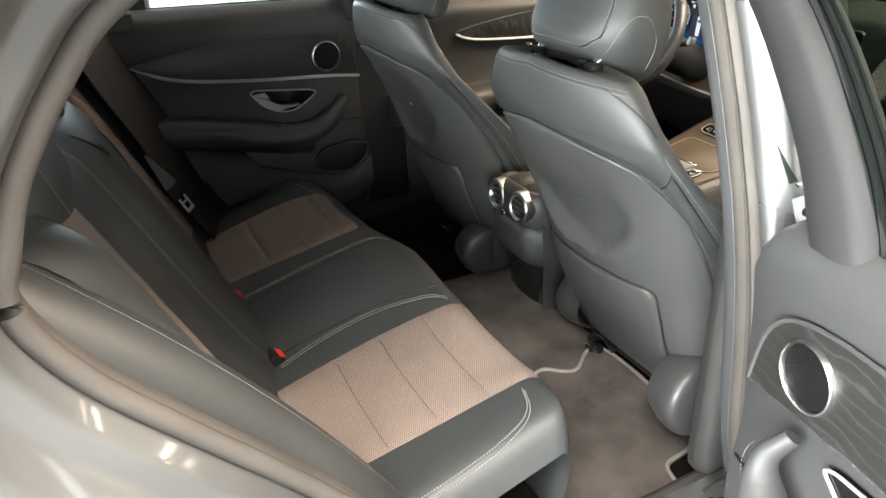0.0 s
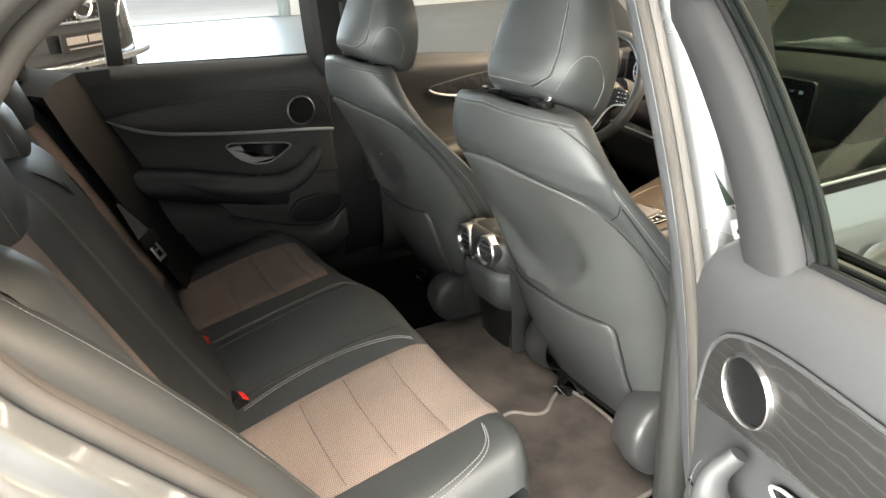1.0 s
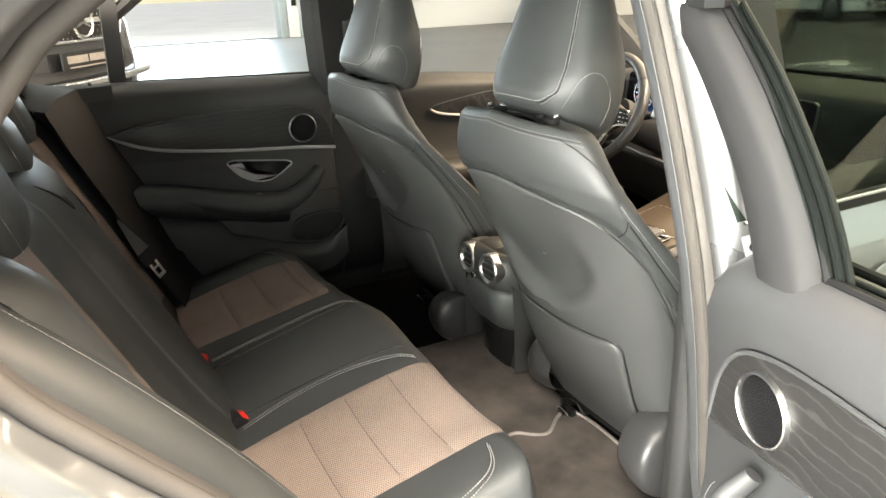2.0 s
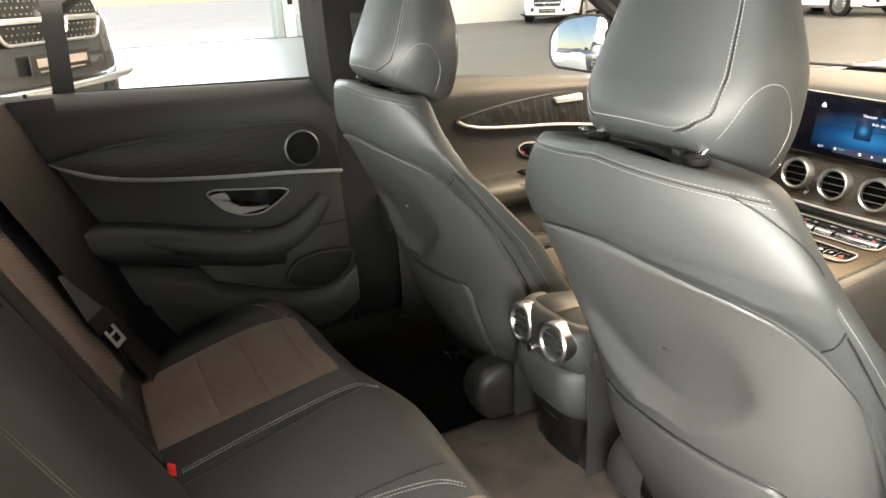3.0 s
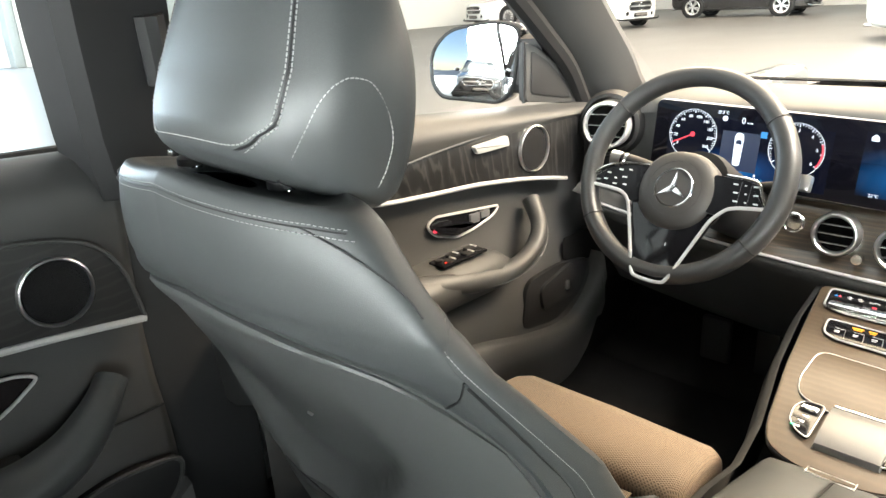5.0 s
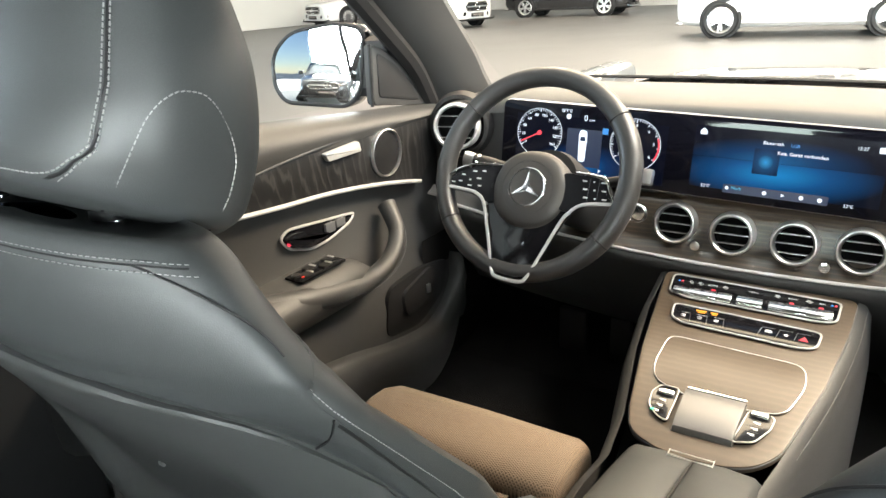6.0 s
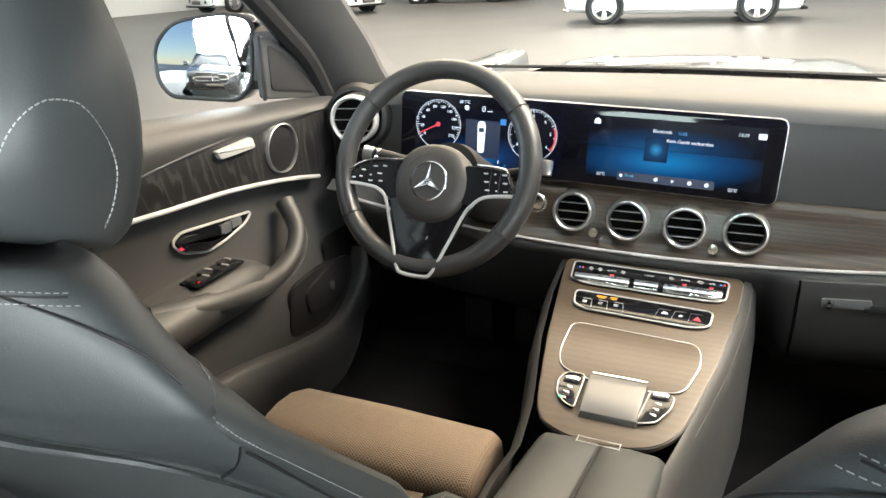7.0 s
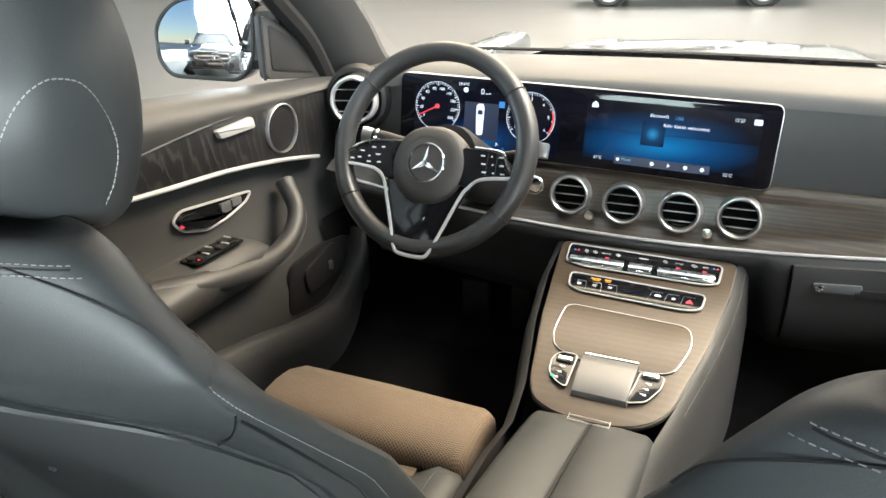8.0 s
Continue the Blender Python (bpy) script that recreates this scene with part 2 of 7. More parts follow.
def plate(outline, m, depth, bevel=0.0, seg=2):
    """A flat outline in the xy plane of m, raised by depth along its z, with rounded upper edges."""
    bm = bmesh.new()
    f = bm.faces.new([bm.verts.new((x, y, 0)) for x, y in outline])
    if f.normal.z < 0 or (f.normal_update() or f.normal.z) < 0:
        f.normal_flip()
    top = bmesh.ops.extrude_face_region(bm, geom=[f])["geom"]
    up = [v for v in top if isinstance(v, bmesh.types.BMVert)]
    bmesh.ops.translate(bm, vec=(0, 0, depth), verts=up)
    if bevel:
        rim = [e for e in bm.edges if all(v.co.z > depth * 0.5 for v in e.verts) and len(e.link_faces) == 2]
        bmesh.ops.bevel(bm, geom=rim, offset=bevel, segments=seg, profile=0.6, affect="EDGES")
    bmesh.ops.recalc_face_normals(bm, faces=bm.faces)
    bmesh.ops.transform(bm, matrix=m, verts=bm.verts)
    if m.determinant() < 0:
        bmesh.ops.reverse_faces(bm, faces=bm.faces)
    return bm


def rounded(pts, r=0.01, n=4):
    """An outline with its corners rounded."""
    out, k = [], len(pts)
    for i in range(k):
        a, b, c = (Vector(pts[(i + d) % k]) for d in (-1, 0, 1))
        u, v = (a - b), (c - b)
        d = min(r, u.length * 0.45, v.length * 0.45)
        p, q = b + u.normalized() * d, b + v.normalized() * d
        for j in range(n + 1):
            t = j / n
            out.append(tuple(p * (1 - t) ** 2 + b * 2 * t * (1 - t) + q * t * t))
    return out


def dashes(pts, length=0.0034, gap=0.0022, r=0.00042, lift=None):
    """A line of stitches along pts."""
    p = [Vector(q) for q in pts]
    bm = bmesh.new()
    walked, due = 0.0, 0.0
    for a, b in zip(p, p[1:]):
        seg = (b - a).length
        if seg < 1e-6:
            continue
        way = (b - a) / seg
        side = way.cross(Vector((0.3, 0.2, 1))).normalized() * r
        top = side.cross(way).normalized() * r
        while due < walked + seg:
            s = a + way * (due - walked)
            e = s + way * length
            lo = [bm.verts.new(s + d) for d in (side, top, -side, -top)]
            hi = [bm.verts.new(e + d) for d in (side, top, -side, -top)]
            for i in range(4):
                bm.faces.new((lo[i], lo[(i + 1) % 4], hi[(i + 1) % 4], hi[i]))
            bm.faces.new(lo[::-1])
            bm.faces.new(hi)
            due += length + gap
        walked += seg
    return bm


def join(*bms):
    """Several shapes as one."""
    out = bmesh.new()
    for b in bms:
        me = bpy.data.meshes.new("tmp")
        b.to_mesh(me)
        out.from_mesh(me)
        bpy.data.meshes.remove(me)
        b.free()
    return out


def moved(bm, m):
    bmesh.ops.transform(bm, matrix=m, verts=bm.verts)
    if m.determinant() < 0:
        bmesh.ops.reverse_faces(bm, faces=bm.faces)
    return bm


def part(name, bm, mat, parent=None, label="", sharp=38):
    me = bpy.data.meshes.new(name)
    bm.to_mesh(me)
    bm.free()
    me.materials.append(mat)
    for f in me.polygons:
        f.use_smooth = True
    me.set_sharp_from_angle(angle=radians(sharp))
    ob = new(name, me)
    ob.parent = parent
    return tagged(ob, label)


def thing(name, label, category, group="", kind="", at=(0, 0, 0)):
    """An empty at the base of a thing; its parts are given in world places."""
    ob = new(name)
    ob.empty_display_size = 0.05
    return tagged(ob, label, category, group, kind)


def words(name, text, m, size, mat, parent, align="CENTER"):
    """Flat raised lettering, in the xy plane of m."""
    cu = bpy.data.curves.new(name, "FONT")
    cu.body, cu.size, cu.align_x, cu.align_y, cu.extrude = text, size, align, "CENTER", 0.0002
    cu.resolution_u = 2
    tmp = bpy.data.objects.new(name, cu)
    scene.collection.objects.link(tmp)
    me = bpy.data.meshes.new_from_object(tmp.evaluated_get(bpy.context.evaluated_depsgraph_get()))
    bpy.data.objects.remove(tmp)
    me.transform(m)
    me.materials.clear()
    me.materials.append(mat)
    ob = new(name, me)
    ob.parent = parent
    return ob


def basis(origin, ex, ey):
    """A frame with its x along ex and y along ey (made square)."""
    x = Vector(ex).normalized()
    z = x.cross(Vector(ey)).normalized()
    y = z.cross(x)
    m = Matrix((x, y, z)).transposed().to_4x4()
    return Matrix.Translation(origin) @ m


def circle(r, n=32, sx=1.0):
    return [(r * sx * math.cos(2 * math.pi * i / n), r * math.sin(2 * math.pi * i / n)) for i in range(n)]


# ---- the showroom ----
def polished_floor():
    m = material("polished_showroom_floor", (0.100, 0.097, 0.093), 0.40, 0, 0.1, 0.6, 60, 0.03, 0.0005)
    return m


FLOOR = polished_floor()
WALL = material("white_wall_plaster", (0.74, 0.73, 0.70), 0.8, 0, 0.04, 0.5, 90, 0.2)
STEEL = material("grey_green_steel_frame", (0.36, 0.40, 0.40), 0.45, 0.2, 0.06, 1.5, 200, 0.05)
CEIL = material("ceiling_panels", (0.7, 0.7, 0.7), 0.85, 0, 0.05, 0.4, 60, 0.1)

bm = bmesh.new()
bmesh.ops.create_grid(bm, x_segments=8, y_segments=8, size=150)
tagged(part("ground", bm, FLOOR), "smooth pale grey showroom floor running out of the gate", "floor", kind="structure")


bm = box((-85.6, 0.0, 0.0), (130.0, 120.0, 0.02), 0.0)
tagged(part("pavement", bm, material("pale_concrete", (0.62, 0.62, 0.60), 0.8, 0, 0.08, 0.5, 40, 0.2)), "pale concrete forecourt outside the open gate", "pavement", kind="structure")


def wall(name, lo, hi, label, mat=WALL):
    c = [(a + b) / 2 for a, b in zip(lo, hi)]
    return tagged(part(name, box(c, [b - a for a, b in zip(lo, hi)], 0.01, 1), mat), label, "wall", kind="structure")


wall("wall_gate_side", (-20.9, 6.1, 0), (-20.5, 32.0, 5.0), "white plastered showroom wall beside the open gate")
wall("wall_gate_end", (-20.9, -12.0, 0), (-20.5, -11.6, 5.0), "white end pier of the showroom gate")
wall("wall_gate_head", (-20.9, -11.6, 4.4), (-20.5, 6.1, 5.0), "white wall over the open showroom gate")
wall("wall_front", (-20.9, 32.0, 0), (9.4, 32.4, 5.0), "white plastered far wall of the showroom")
for k, (a, b) in enumerate(((0, 0.6), (4.2, 5.0))):
    wall("wall_right_%s" % ("low", "high")[k], (9.0, -11.6, a), (9.4, 32.0, b), "white wall under and over the showroom windows")
    wall("wall_back_%s" % ("low", "high")[k], (-20.5, -12.0, a), (9.4, -11.6, b), "white wall under and over the back windows")
for yy in (-8.0, 6.0, 14.0, 22.0):
    wall("wall_right_pier", (9.0, yy - 0.25, 0.6), (9.4, yy + 0.25, 4.2), "white pier between showroom windows")
for xx in (-14.0, -7.4, 7.4):
    wall("wall_back_pier", (xx - 0.25, -12.0, 0.6), (xx + 0.25, -11.6, 4.2), "white pier between back windows")
tagged(part("ceiling", box((-5.7, 10.2, 5.1), (31, 44.6, 0.2)), CEIL), "pale panelled showroom ceiling", "ceiling", kind="structure")

jamb = thing("gate_jamb", "grey-green steel gate jamb with a cabinet at its foot", "gate frame")
part("post", box((-20.4, 4.95, 2.2), (0.5, 0.22, 4.4), 0.01), STEEL, jamb)
part("reveal", box((-20.3, 5.25, 2.2), (0.3, 0.34, 4.4), 0.01), WALL, jamb, "cream painted reveal")
part("switch", box((-20.12, 5.28, 1.0), (0.06, 0.14, 0.22), 0.01), BLACK, jamb, "black gate switch")
part("column", box((-20.35, 5.95, 2.2), (0.4, 0.5, 4.4), 0.01), STEEL, jamb)
part("bin", box((-20.2, 5.55, 0.3), (0.3, 0.24, 0.6), 0.02), STEEL, jamb)
panel = tagged(thing("wall_cabinet", "grey steel wall cabinet on the white wall", "cabinet"))
part("body", box((-20.4, 9.0, 1.55), (0.22, 1.4, 1.3), 0.02), STEEL, panel)

# ---- body of the car ----
DOOR_LINE = [(-0.30, 0.36), (-0.60, 0.352), (-0.80, 0.38), (-0.90, 0.48), (-0.97, 0.60), (-1.05, 0.712), (-1.165, 0.85), (-1.24, 0.945),
             (-1.279, 1.03), (-1.265, 1.09), (-1.24, 1.15), (-1.19, 1.222), (-1.14, 1.272), (-1.02, 1.34), (-0.80, 1.375), (-0.55, 1.38)]
line = [(p.y, p.z) for p in spline([(0, y, z) for y, z in DOOR_LINE], 6)]
car = thing("car_body", "silver estate car body standing on the showroom floor", "car body")


def swept(offsets, flip=False):
    """A band round the rear door opening: offsets are pairs of (across the car, away from the opening)."""
    rows = []
    for i, (y, z) in enumerate(line):
        a, b = line[max(i - 1, 0)], line[min(i + 1, len(line) - 1)]
        t = Vector((b[0] - a[0], b[1] - a[1])).normalized()
        out = Vector((t.y, -t.x))
        rows.append([Vector((x, y - out.x * o, z - out.y * o)) for x, o in offsets])
    return loft(rows, closed=False)


flange = swept([(0.790, 0.000), (0.800, 0.010), (0.835, 0.016), (0.845, 0.024), (0.850, 0.040), (0.858, 0.048), (0.885, 0.054), (0.900, 0.066), (0.910, 0.085),
                (0.921, 0.120), (0.925, 0.20), (0.925, 0.34)])
part("rear_quarter_panel", flange, PAINT, car, "silver painted door frame and quarter panel", sharp=80)
seal = [Vector((0.800, y, z)) for y, z in line]
part("door_seal", tube([p + Vector((-0.006, 0.0, 0.0)) for p in seal], 0.0125, 10), RUBBER, car, "taupe rubber door seal")
inner = swept([(0.786, 0.004), (0.778, -0.004), (0.755, -0.006), (0.735, 0.010), (0.725, 0.05), (0.72, 0.18)])
part("door_frame_lining", inner, RUBBER, car, "taupe plastic lining of the door frame", sharp=80)

# pillar between the doors: rear-facing lining, flange and outer skin
PILLAR = [(0.34, 0.785, -0.300), (0.47, 0.775, -0.330), (0.66, 0.780, -0.362), (0.78, 0.777, -0.378), (0.90, 0.762, -0.390), (1.00, 0.742, -0.400), (1.10, 0.722, -0.414), (1.24, 0.690, -0.436), (1.38, 0.655, -0.46)]
cols = [spline([(x, y, z) for z, x, y in PILLAR], 4)][0]


def pillar(offsets, name, mat, label):
    rows = [[Vector((p.x + dx, p.y + dy, p.z)) for dx, dy in offsets] for p in cols]
    part(name, loft(rows, closed=False), mat, car, label, sharp=50)


pillar([(-0.03, 0.16), (-0.045, 0.10), (-0.035, 0.04), (-0.012, 0.004), (0.0, 0.0), (0.014, -0.003), (0.018, 0.001)], "pillar_lining", GREY_TRIM, "grey plastic pillar lining")
pillar([(0.014, -0.001), (0.021, -0.007), (0.031, -0.009), (0.040, -0.007), (0.043, -0.001), (0.046, -0.003), (0.051, -0.012), (0.058, -0.016), (0.066, -0.012), (0.069, -0.002)], "pillar_seal", TAUPE, "taupe rubber door seal")
pillar([(0.069, -0.006), (0.073, -0.014), (0.080, -0.014), (0.096, -0.004), (0.110, 0.008), (0.116, 0.016), (0.1185, 0.034)], "pillar_flange", PAINT, "silver painted pillar flange")
pillar([(0.1190, 0.035), (0.122, 0.045), (0.124, 0.12)], "pillar_cover", BLACK, "gloss black outer pillar cover")
part("belt_guide", join(tube(spline([(0.700, -0.360, 1.19), (0.676, -0.375, 1.17), (0.678, -0.382, 1.125), (0.70, -0.372, 1.105)], 5), 0.007), box((0.70, -0.355, 1.17), (0.03, 0.02, 0.06), 0.006)), BLACK, car, "black belt guide")

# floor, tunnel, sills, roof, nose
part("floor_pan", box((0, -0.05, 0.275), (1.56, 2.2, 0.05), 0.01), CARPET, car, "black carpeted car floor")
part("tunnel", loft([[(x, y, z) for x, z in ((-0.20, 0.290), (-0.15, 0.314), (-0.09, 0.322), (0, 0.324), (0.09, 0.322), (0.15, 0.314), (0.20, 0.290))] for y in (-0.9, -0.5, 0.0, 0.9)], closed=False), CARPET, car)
for s, nm in ((1, "sill"), (-1, "sill")):
    part(nm, box((s * 0.83, 0.0, 0.30), (0.17, 2.3, 0.12), 0.02), PAINT if s > 0 else BLACK, car)
part("sill_plate", box((0.805, -0.52, 0.364), (0.07, 0.5, 0.01), 0.003), SATIN, car)
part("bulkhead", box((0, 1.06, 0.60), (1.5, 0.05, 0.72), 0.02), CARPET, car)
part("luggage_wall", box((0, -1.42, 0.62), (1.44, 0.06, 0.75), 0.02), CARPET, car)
part("roof", loft([[(x, y, z + 0.05 * (1 - (x / 0.62) ** 2)) for x in (-0.62, -0.5, -0.3, 0, 0.3, 0.5, 0.62)] + [(x, y, z - 0.03 + 0.05 * (1 - (x / 0.62) ** 2)) for x in (0.62, 0.5, 0.3, 0, -0.3, -0.5, -0.62)]
                   for y, z in ((0.22, 1.37), (0.0, 1.40), (-0.5, 1.42), (-1.2, 1.40), (-2.0, 1.33))]), PAINT, car)
# Out of view; added dark so the silver roof throws no light down.
HEADLINER = material("dark_headliner_cloth", (0.050, 0.049, 0.047), 0.9, 0, 0.12, 9, 900, 0.3, 0.0006, spec=0.1)
part("headliner", loft([[(x, y, z - 0.042 + 0.05 * (1 - (x / 0.62) ** 2)) for x in (-0.60, -0.5, -0.3, 0, 0.3, 0.5, 0.60)] + [(x, y, z - 0.034 + 0.05 * (1 - (x / 0.62) ** 2)) for x in (0.60, 0.5, 0.3, 0, -0.3, -0.5, -0.60)]
                        for y, z in ((0.21, 1.37), (0.0, 1.40), (-0.5, 1.42), (-1.2, 1.40), (-1.95, 1.335))]), HEADLINER, car, "unseen dark cloth headliner added to stop roof bounce")
part("tailgate_glass", loft([[(-0.6, -2.0, 1.33), (0.6, -2.0, 1.33)], [(-0.68, -2.25, 0.98), (0.68, -2.25, 0.98)]], closed=False), TINTED, car).visible_shadow = False
part("tail", box((0, -2.05, 0.64), (1.7, 0.5, 0.66), 0.1, 4), PAINT, car)
hood = [[(x, y, z - 0.11 * abs(x / 0.8) ** 2.2 + 0.012 * math.exp(-((abs(x) - 0.33) / 0.05) ** 2)) for x in np.linspace(-0.8, 0.8, 33)]
        for y, z in ((1.08, 0.978), (1.3, 0.966), (1.6, 0.944), (1.9, 0.91), (2.1, 0.872), (2.25, 0.80), (2.3, 0.66), (2.3, 0.3))]
part("bonnet", loft(hood, closed=False), PAINT, car, "silver bonnet")
for s in (-1, 1):
    part("front_wing", box((s * 0.84, 1.5, 0.62), (0.14, 1.6, 0.52), 0.05, 3), PAINT, car)
for y in (-1.42, 1.55):
    for s in (-1, 1):
        part("tyre", lathe([(0.20, -0.11), (0.31, -0.115), (0.335, -0.09), (0.335, 0.09), (0.31, 0.115), (0.20, 0.11)], Matrix.Translation((s * 0.80, y, 0.335)) @ pose(0, 0, 0, 0, 90, 0), 40), BLACK, car)
# wind screen and left pillars
part("windscreen", loft([[(x, 1.04 - 0.10 * (x / 0.7) ** 2, 0.985) for x in np.linspace(-0.70, 0.70, 9)], [(x * 0.84, 0.22, 1.385 + 0.02 * (1 - (x / 0.7) ** 2)) for x in np.linspace(-0.70, 0.70, 9)]], closed=False), GLASS, car).visible_shadow = False
for s in (-1, 1):
    a = spline([(s * 0.742, 0.965, 0.885), (s * 0.735, 0.885, 0.955), (s * 0.722, 0.80, 1.035), (s * 0.695, 0.62, 1.17), (s * 0.63, 0.42, 1.30), (s * 0.585, 0.20, 1.40)], 6)
    rows = []
    for p in a:
        rows.append([p + Vector((s * dx, dy, dz)) for dx, dy, dz in ((0.09, -0.10, -0.020), (0.060, -0.105, -0.005), (0.028, -0.085, 0.008), (0.0, -0.03, 0.018), (-0.008, 0.03, 0.024), (0.01, 0.07, 0.03), (0.09, 0.07, 0.03), (0.12, 0.0, 0.0))])
    part("front_pillar", loft(rows), LEATHER_SOFT, car, "dark lined windscreen pillar")
    part("side_rail", tube([(s * 0.62, 0.2, 1.385), (s * 0.625, -0.4, 1.40), (s * 0.62, -1.1, 1.375)], 0.045, 8), BLACK, car)
bp = [Vector((-0.70, -0.40, 0.98)), Vector((-0.685, -0.415, 1.06)), Vector((-0.655, -0.43, 1.18)), Vector((-0.60, -0.45, 1.38))]
part("left_door_pillar", loft([[p + Vector(d) for d in ((0.0, 0.10, 0), (0.008, 0.03, 0), (0.008, -0.012, 0), (-0.008, -0.030, 0), (-0.08, -0.040, 0), (-0.10, 0.0, 0), (-0.08, 0.11, 0))] for p in bp]), BLACK, car, "black lined pillar between the doors")
part("left_belt_slot", tube([(-0.645, -0.36, 1.20), (-0.655, -0.352, 1.12)], 0.018, 8), BLACK, car)
part("left_pillar_foot", loft([[(-0.765, -0.24, z), (-0.760, -0.27, z), (-0.760, -0.36, z), (-0.765, -0.40, z), (-0.80, -0.41, z), (-0.82, -0.24, z)] for z in (0.30, 0.6, 1.0)]), BLACK, car, "black pillar foot lining")
# rear pillar, left
part("left_rear_pillar", loft([[(-0.70, -1.235, z), (-0.66, -1.26, z), (-0.64, -1.40, z), (-0.70, -1.6, z), (-0.80, -1.6, z), (-0.80, -1.25, z)] for z in (0.9, 1.05)] + [[(-0.63, -1.19, 1.25), (-0.60, -1.22, 1.25), (-0.58, -1.40, 1.25), (-0.62, -1.6, 1.25), (-0.70, -1.6, 1.25), (-0.70, -1.2, 1.25)], [(-0.60, -1.05, 1.38), (-0.57, -1.1, 1.38), (-0.55, -1.40, 1.38), (-0.58, -1.6, 1.38), (-0.66, -1.6, 1.38), (-0.66, -1.1, 1.38)]]), LEATHER_SOFT, car)
part("left_wheel_arch_lining", loft([[(-0.52, y, z), (-0.60, y + 0.03, z + 0.02), (-0.70, y + 0.08, z + 0.03), (-0.745, y + 0.10, z + 0.02)] for y, z in ((-0.93, 0.40), (-0.985, 0.50), (-1.03, 0.62), (-1.09, 0.76), (-1.16, 0.92), (-1.20, 1.03), (-1.32, 1.06))], closed=False), BLACK, car, "dark lining beside the rear seat")

# Added box: closes a slit where outside brightness showed beside the headrest.
part("rear_gap_plug", box((-0.60, -1.46, 1.02), (0.30, 0.10, 0.34), 0.03, 3), CARPET, car, "dark box added to plug a gap behind the rear seat")

# ---- front seats ----
BODY = [(0.322, 0.205, -0.168, -0.090, -0.03), (0.34, 0.236, -0.193, -0.082, -0.02), (0.39, 0.246, -0.224, -0.072, -0.01), (0.45, 0.246, -0.253, -0.072, -0.005), (0.52, 0.249, -0.290, -0.098, -0.025),
        (0.63, 0.252, -0.340, -0.150, -0.075), (0.75, 0.254, -0.393, -0.230, -0.155), (0.86, 0.255, -0.443, -0.333, -0.257), (0.925, 0.2545, -0.472, -0.393, -0.308), (0.95, 0.252, -0.483, -0.407, -0.322), (0.975, 0.248, -0.490, -0.416, -0.337)]
CAP = [(0.945, 0.2575, -0.486, -0.404, -0.320), (0.970, 0.254, -0.493, -0.415, -0.335), (0.995, 0.2475, -0.498, -0.422, -0.345), (1.020, 0.238, -0.502, -0.427, -0.352), (1.042, 0.2265, -0.5045, -0.430, -0.357),
       (1.058, 0.2145, -0.5050, -0.431, -0.362), (1.0685, 0.2035, -0.5035, -0.432, -0.367), (1.0765, 0.191, -0.4985, -0.434, -0.372), (1.0790, 0.181, -0.492, -0.436, -0.377),
       (1.0780, 0.170, -0.485, -0.437, -0.383), (1.0745, 0.155, -0.477, -0.438, -0.390), (1.0700, 0.125, -0.468, -0.439, -0.400), (1.0670, 0.06, -0.455, -0.440, -0.42)]
NARROW = 0.966
BODY = [(z, w * NARROW, yr, ye, min(yf, ye + 0.026)) for z, w, yr, ye, yf in BODY]
CAP = [(z, w * NARROW - 0.006, yr, ye, min(yf, ye + 0.042)) for z, w, yr, ye, yf in CAP]
WHOLE = BODY[:-2] + CAP[:6]
SHELL_EDGE = [(0.42, 0.2385), (0.80, 0.2385), (0.83, 0.236), (0.86, 0.231), (0.885, 0.223), (0.905, 0.211), (0.922, 0.193), (0.938, 0.163), (0.948, 0.130), (0.957, 0.092), (0.964, 0.045), (0.966, 0.0)]


def levels(rows, n=6):
    """A table of (height, half width, back, side, front), drawn out into smooth levels."""
    z = [v.x for v in spline([(r[0], 0, 0) for r in rows], n)]
    a = spline([r[1:4] for r in rows], n)
    f = [v.x for v in spline([(r[4], 0, 0) for r in rows], n)]
    return [(zz, *p, ff) for zz, p, ff in zip(z, a, f)]


def at_height(rows, z):
    zs = [r[0] for r in rows]
    return tuple(float(np.interp(z, zs, [r[k] for r in rows])) for k in (1, 2, 3, 4))


def squareness(z):
    """How square the corners of a seat's back are at a height."""
    return float(np.interp(z, (0.45, 0.64, 0.95), (5.0, 3.0, 2.35)))


def back_point(cx, z, w, yr, ye, yf, a, lift=0.0):
    """A place on the seat's back at the angle a: 0 and 180 at its sides, 270 at the middle of its rear."""
    c, s = math.cos(radians(a)), math.sin(radians(a))
    if s < 0:
        p = squareness(z)
        x = w * math.copysign(abs(c) ** (2 / p), c)
        b = float(np.interp(z, (0.6, 0.9), (0.15, 0.6)))
        y = ye - max(0.0, ye - yr - b * x * x) * abs(s) ** (2 / p) + hollow(x, z)
    else:
        q = abs(s) ** (2 / 4.0)
        x = w * math.copysign(abs(c) ** (2 / 4.0), c) * (1 + float(np.interp(z, (0.86, 0.97), (0.05, -0.045))) * q)
        y = ye + (yf - ye) * q - 0.03 * math.exp(-(x / 0.14) ** 4) * (1 if z < 0.97 else 0.3)
    k = max(0, min(1, (z - 0.91) / 0.15))
    fall = k * k * (3 - 2 * k) * (0.095 * abs(x) + 0.15 * max(0, y + 0.466))
    out = Vector((x * 0.3, y - ye, 0))
    out = out.normalized() if out.length > 1e-6 else Vector((0, 0, 0))
    if abs(s) < 0.5:
        out = Vector((math.copysign(1, c), s, 0)).normalized()
    return Vector((cx + x, y, z - fall)) + out * lift


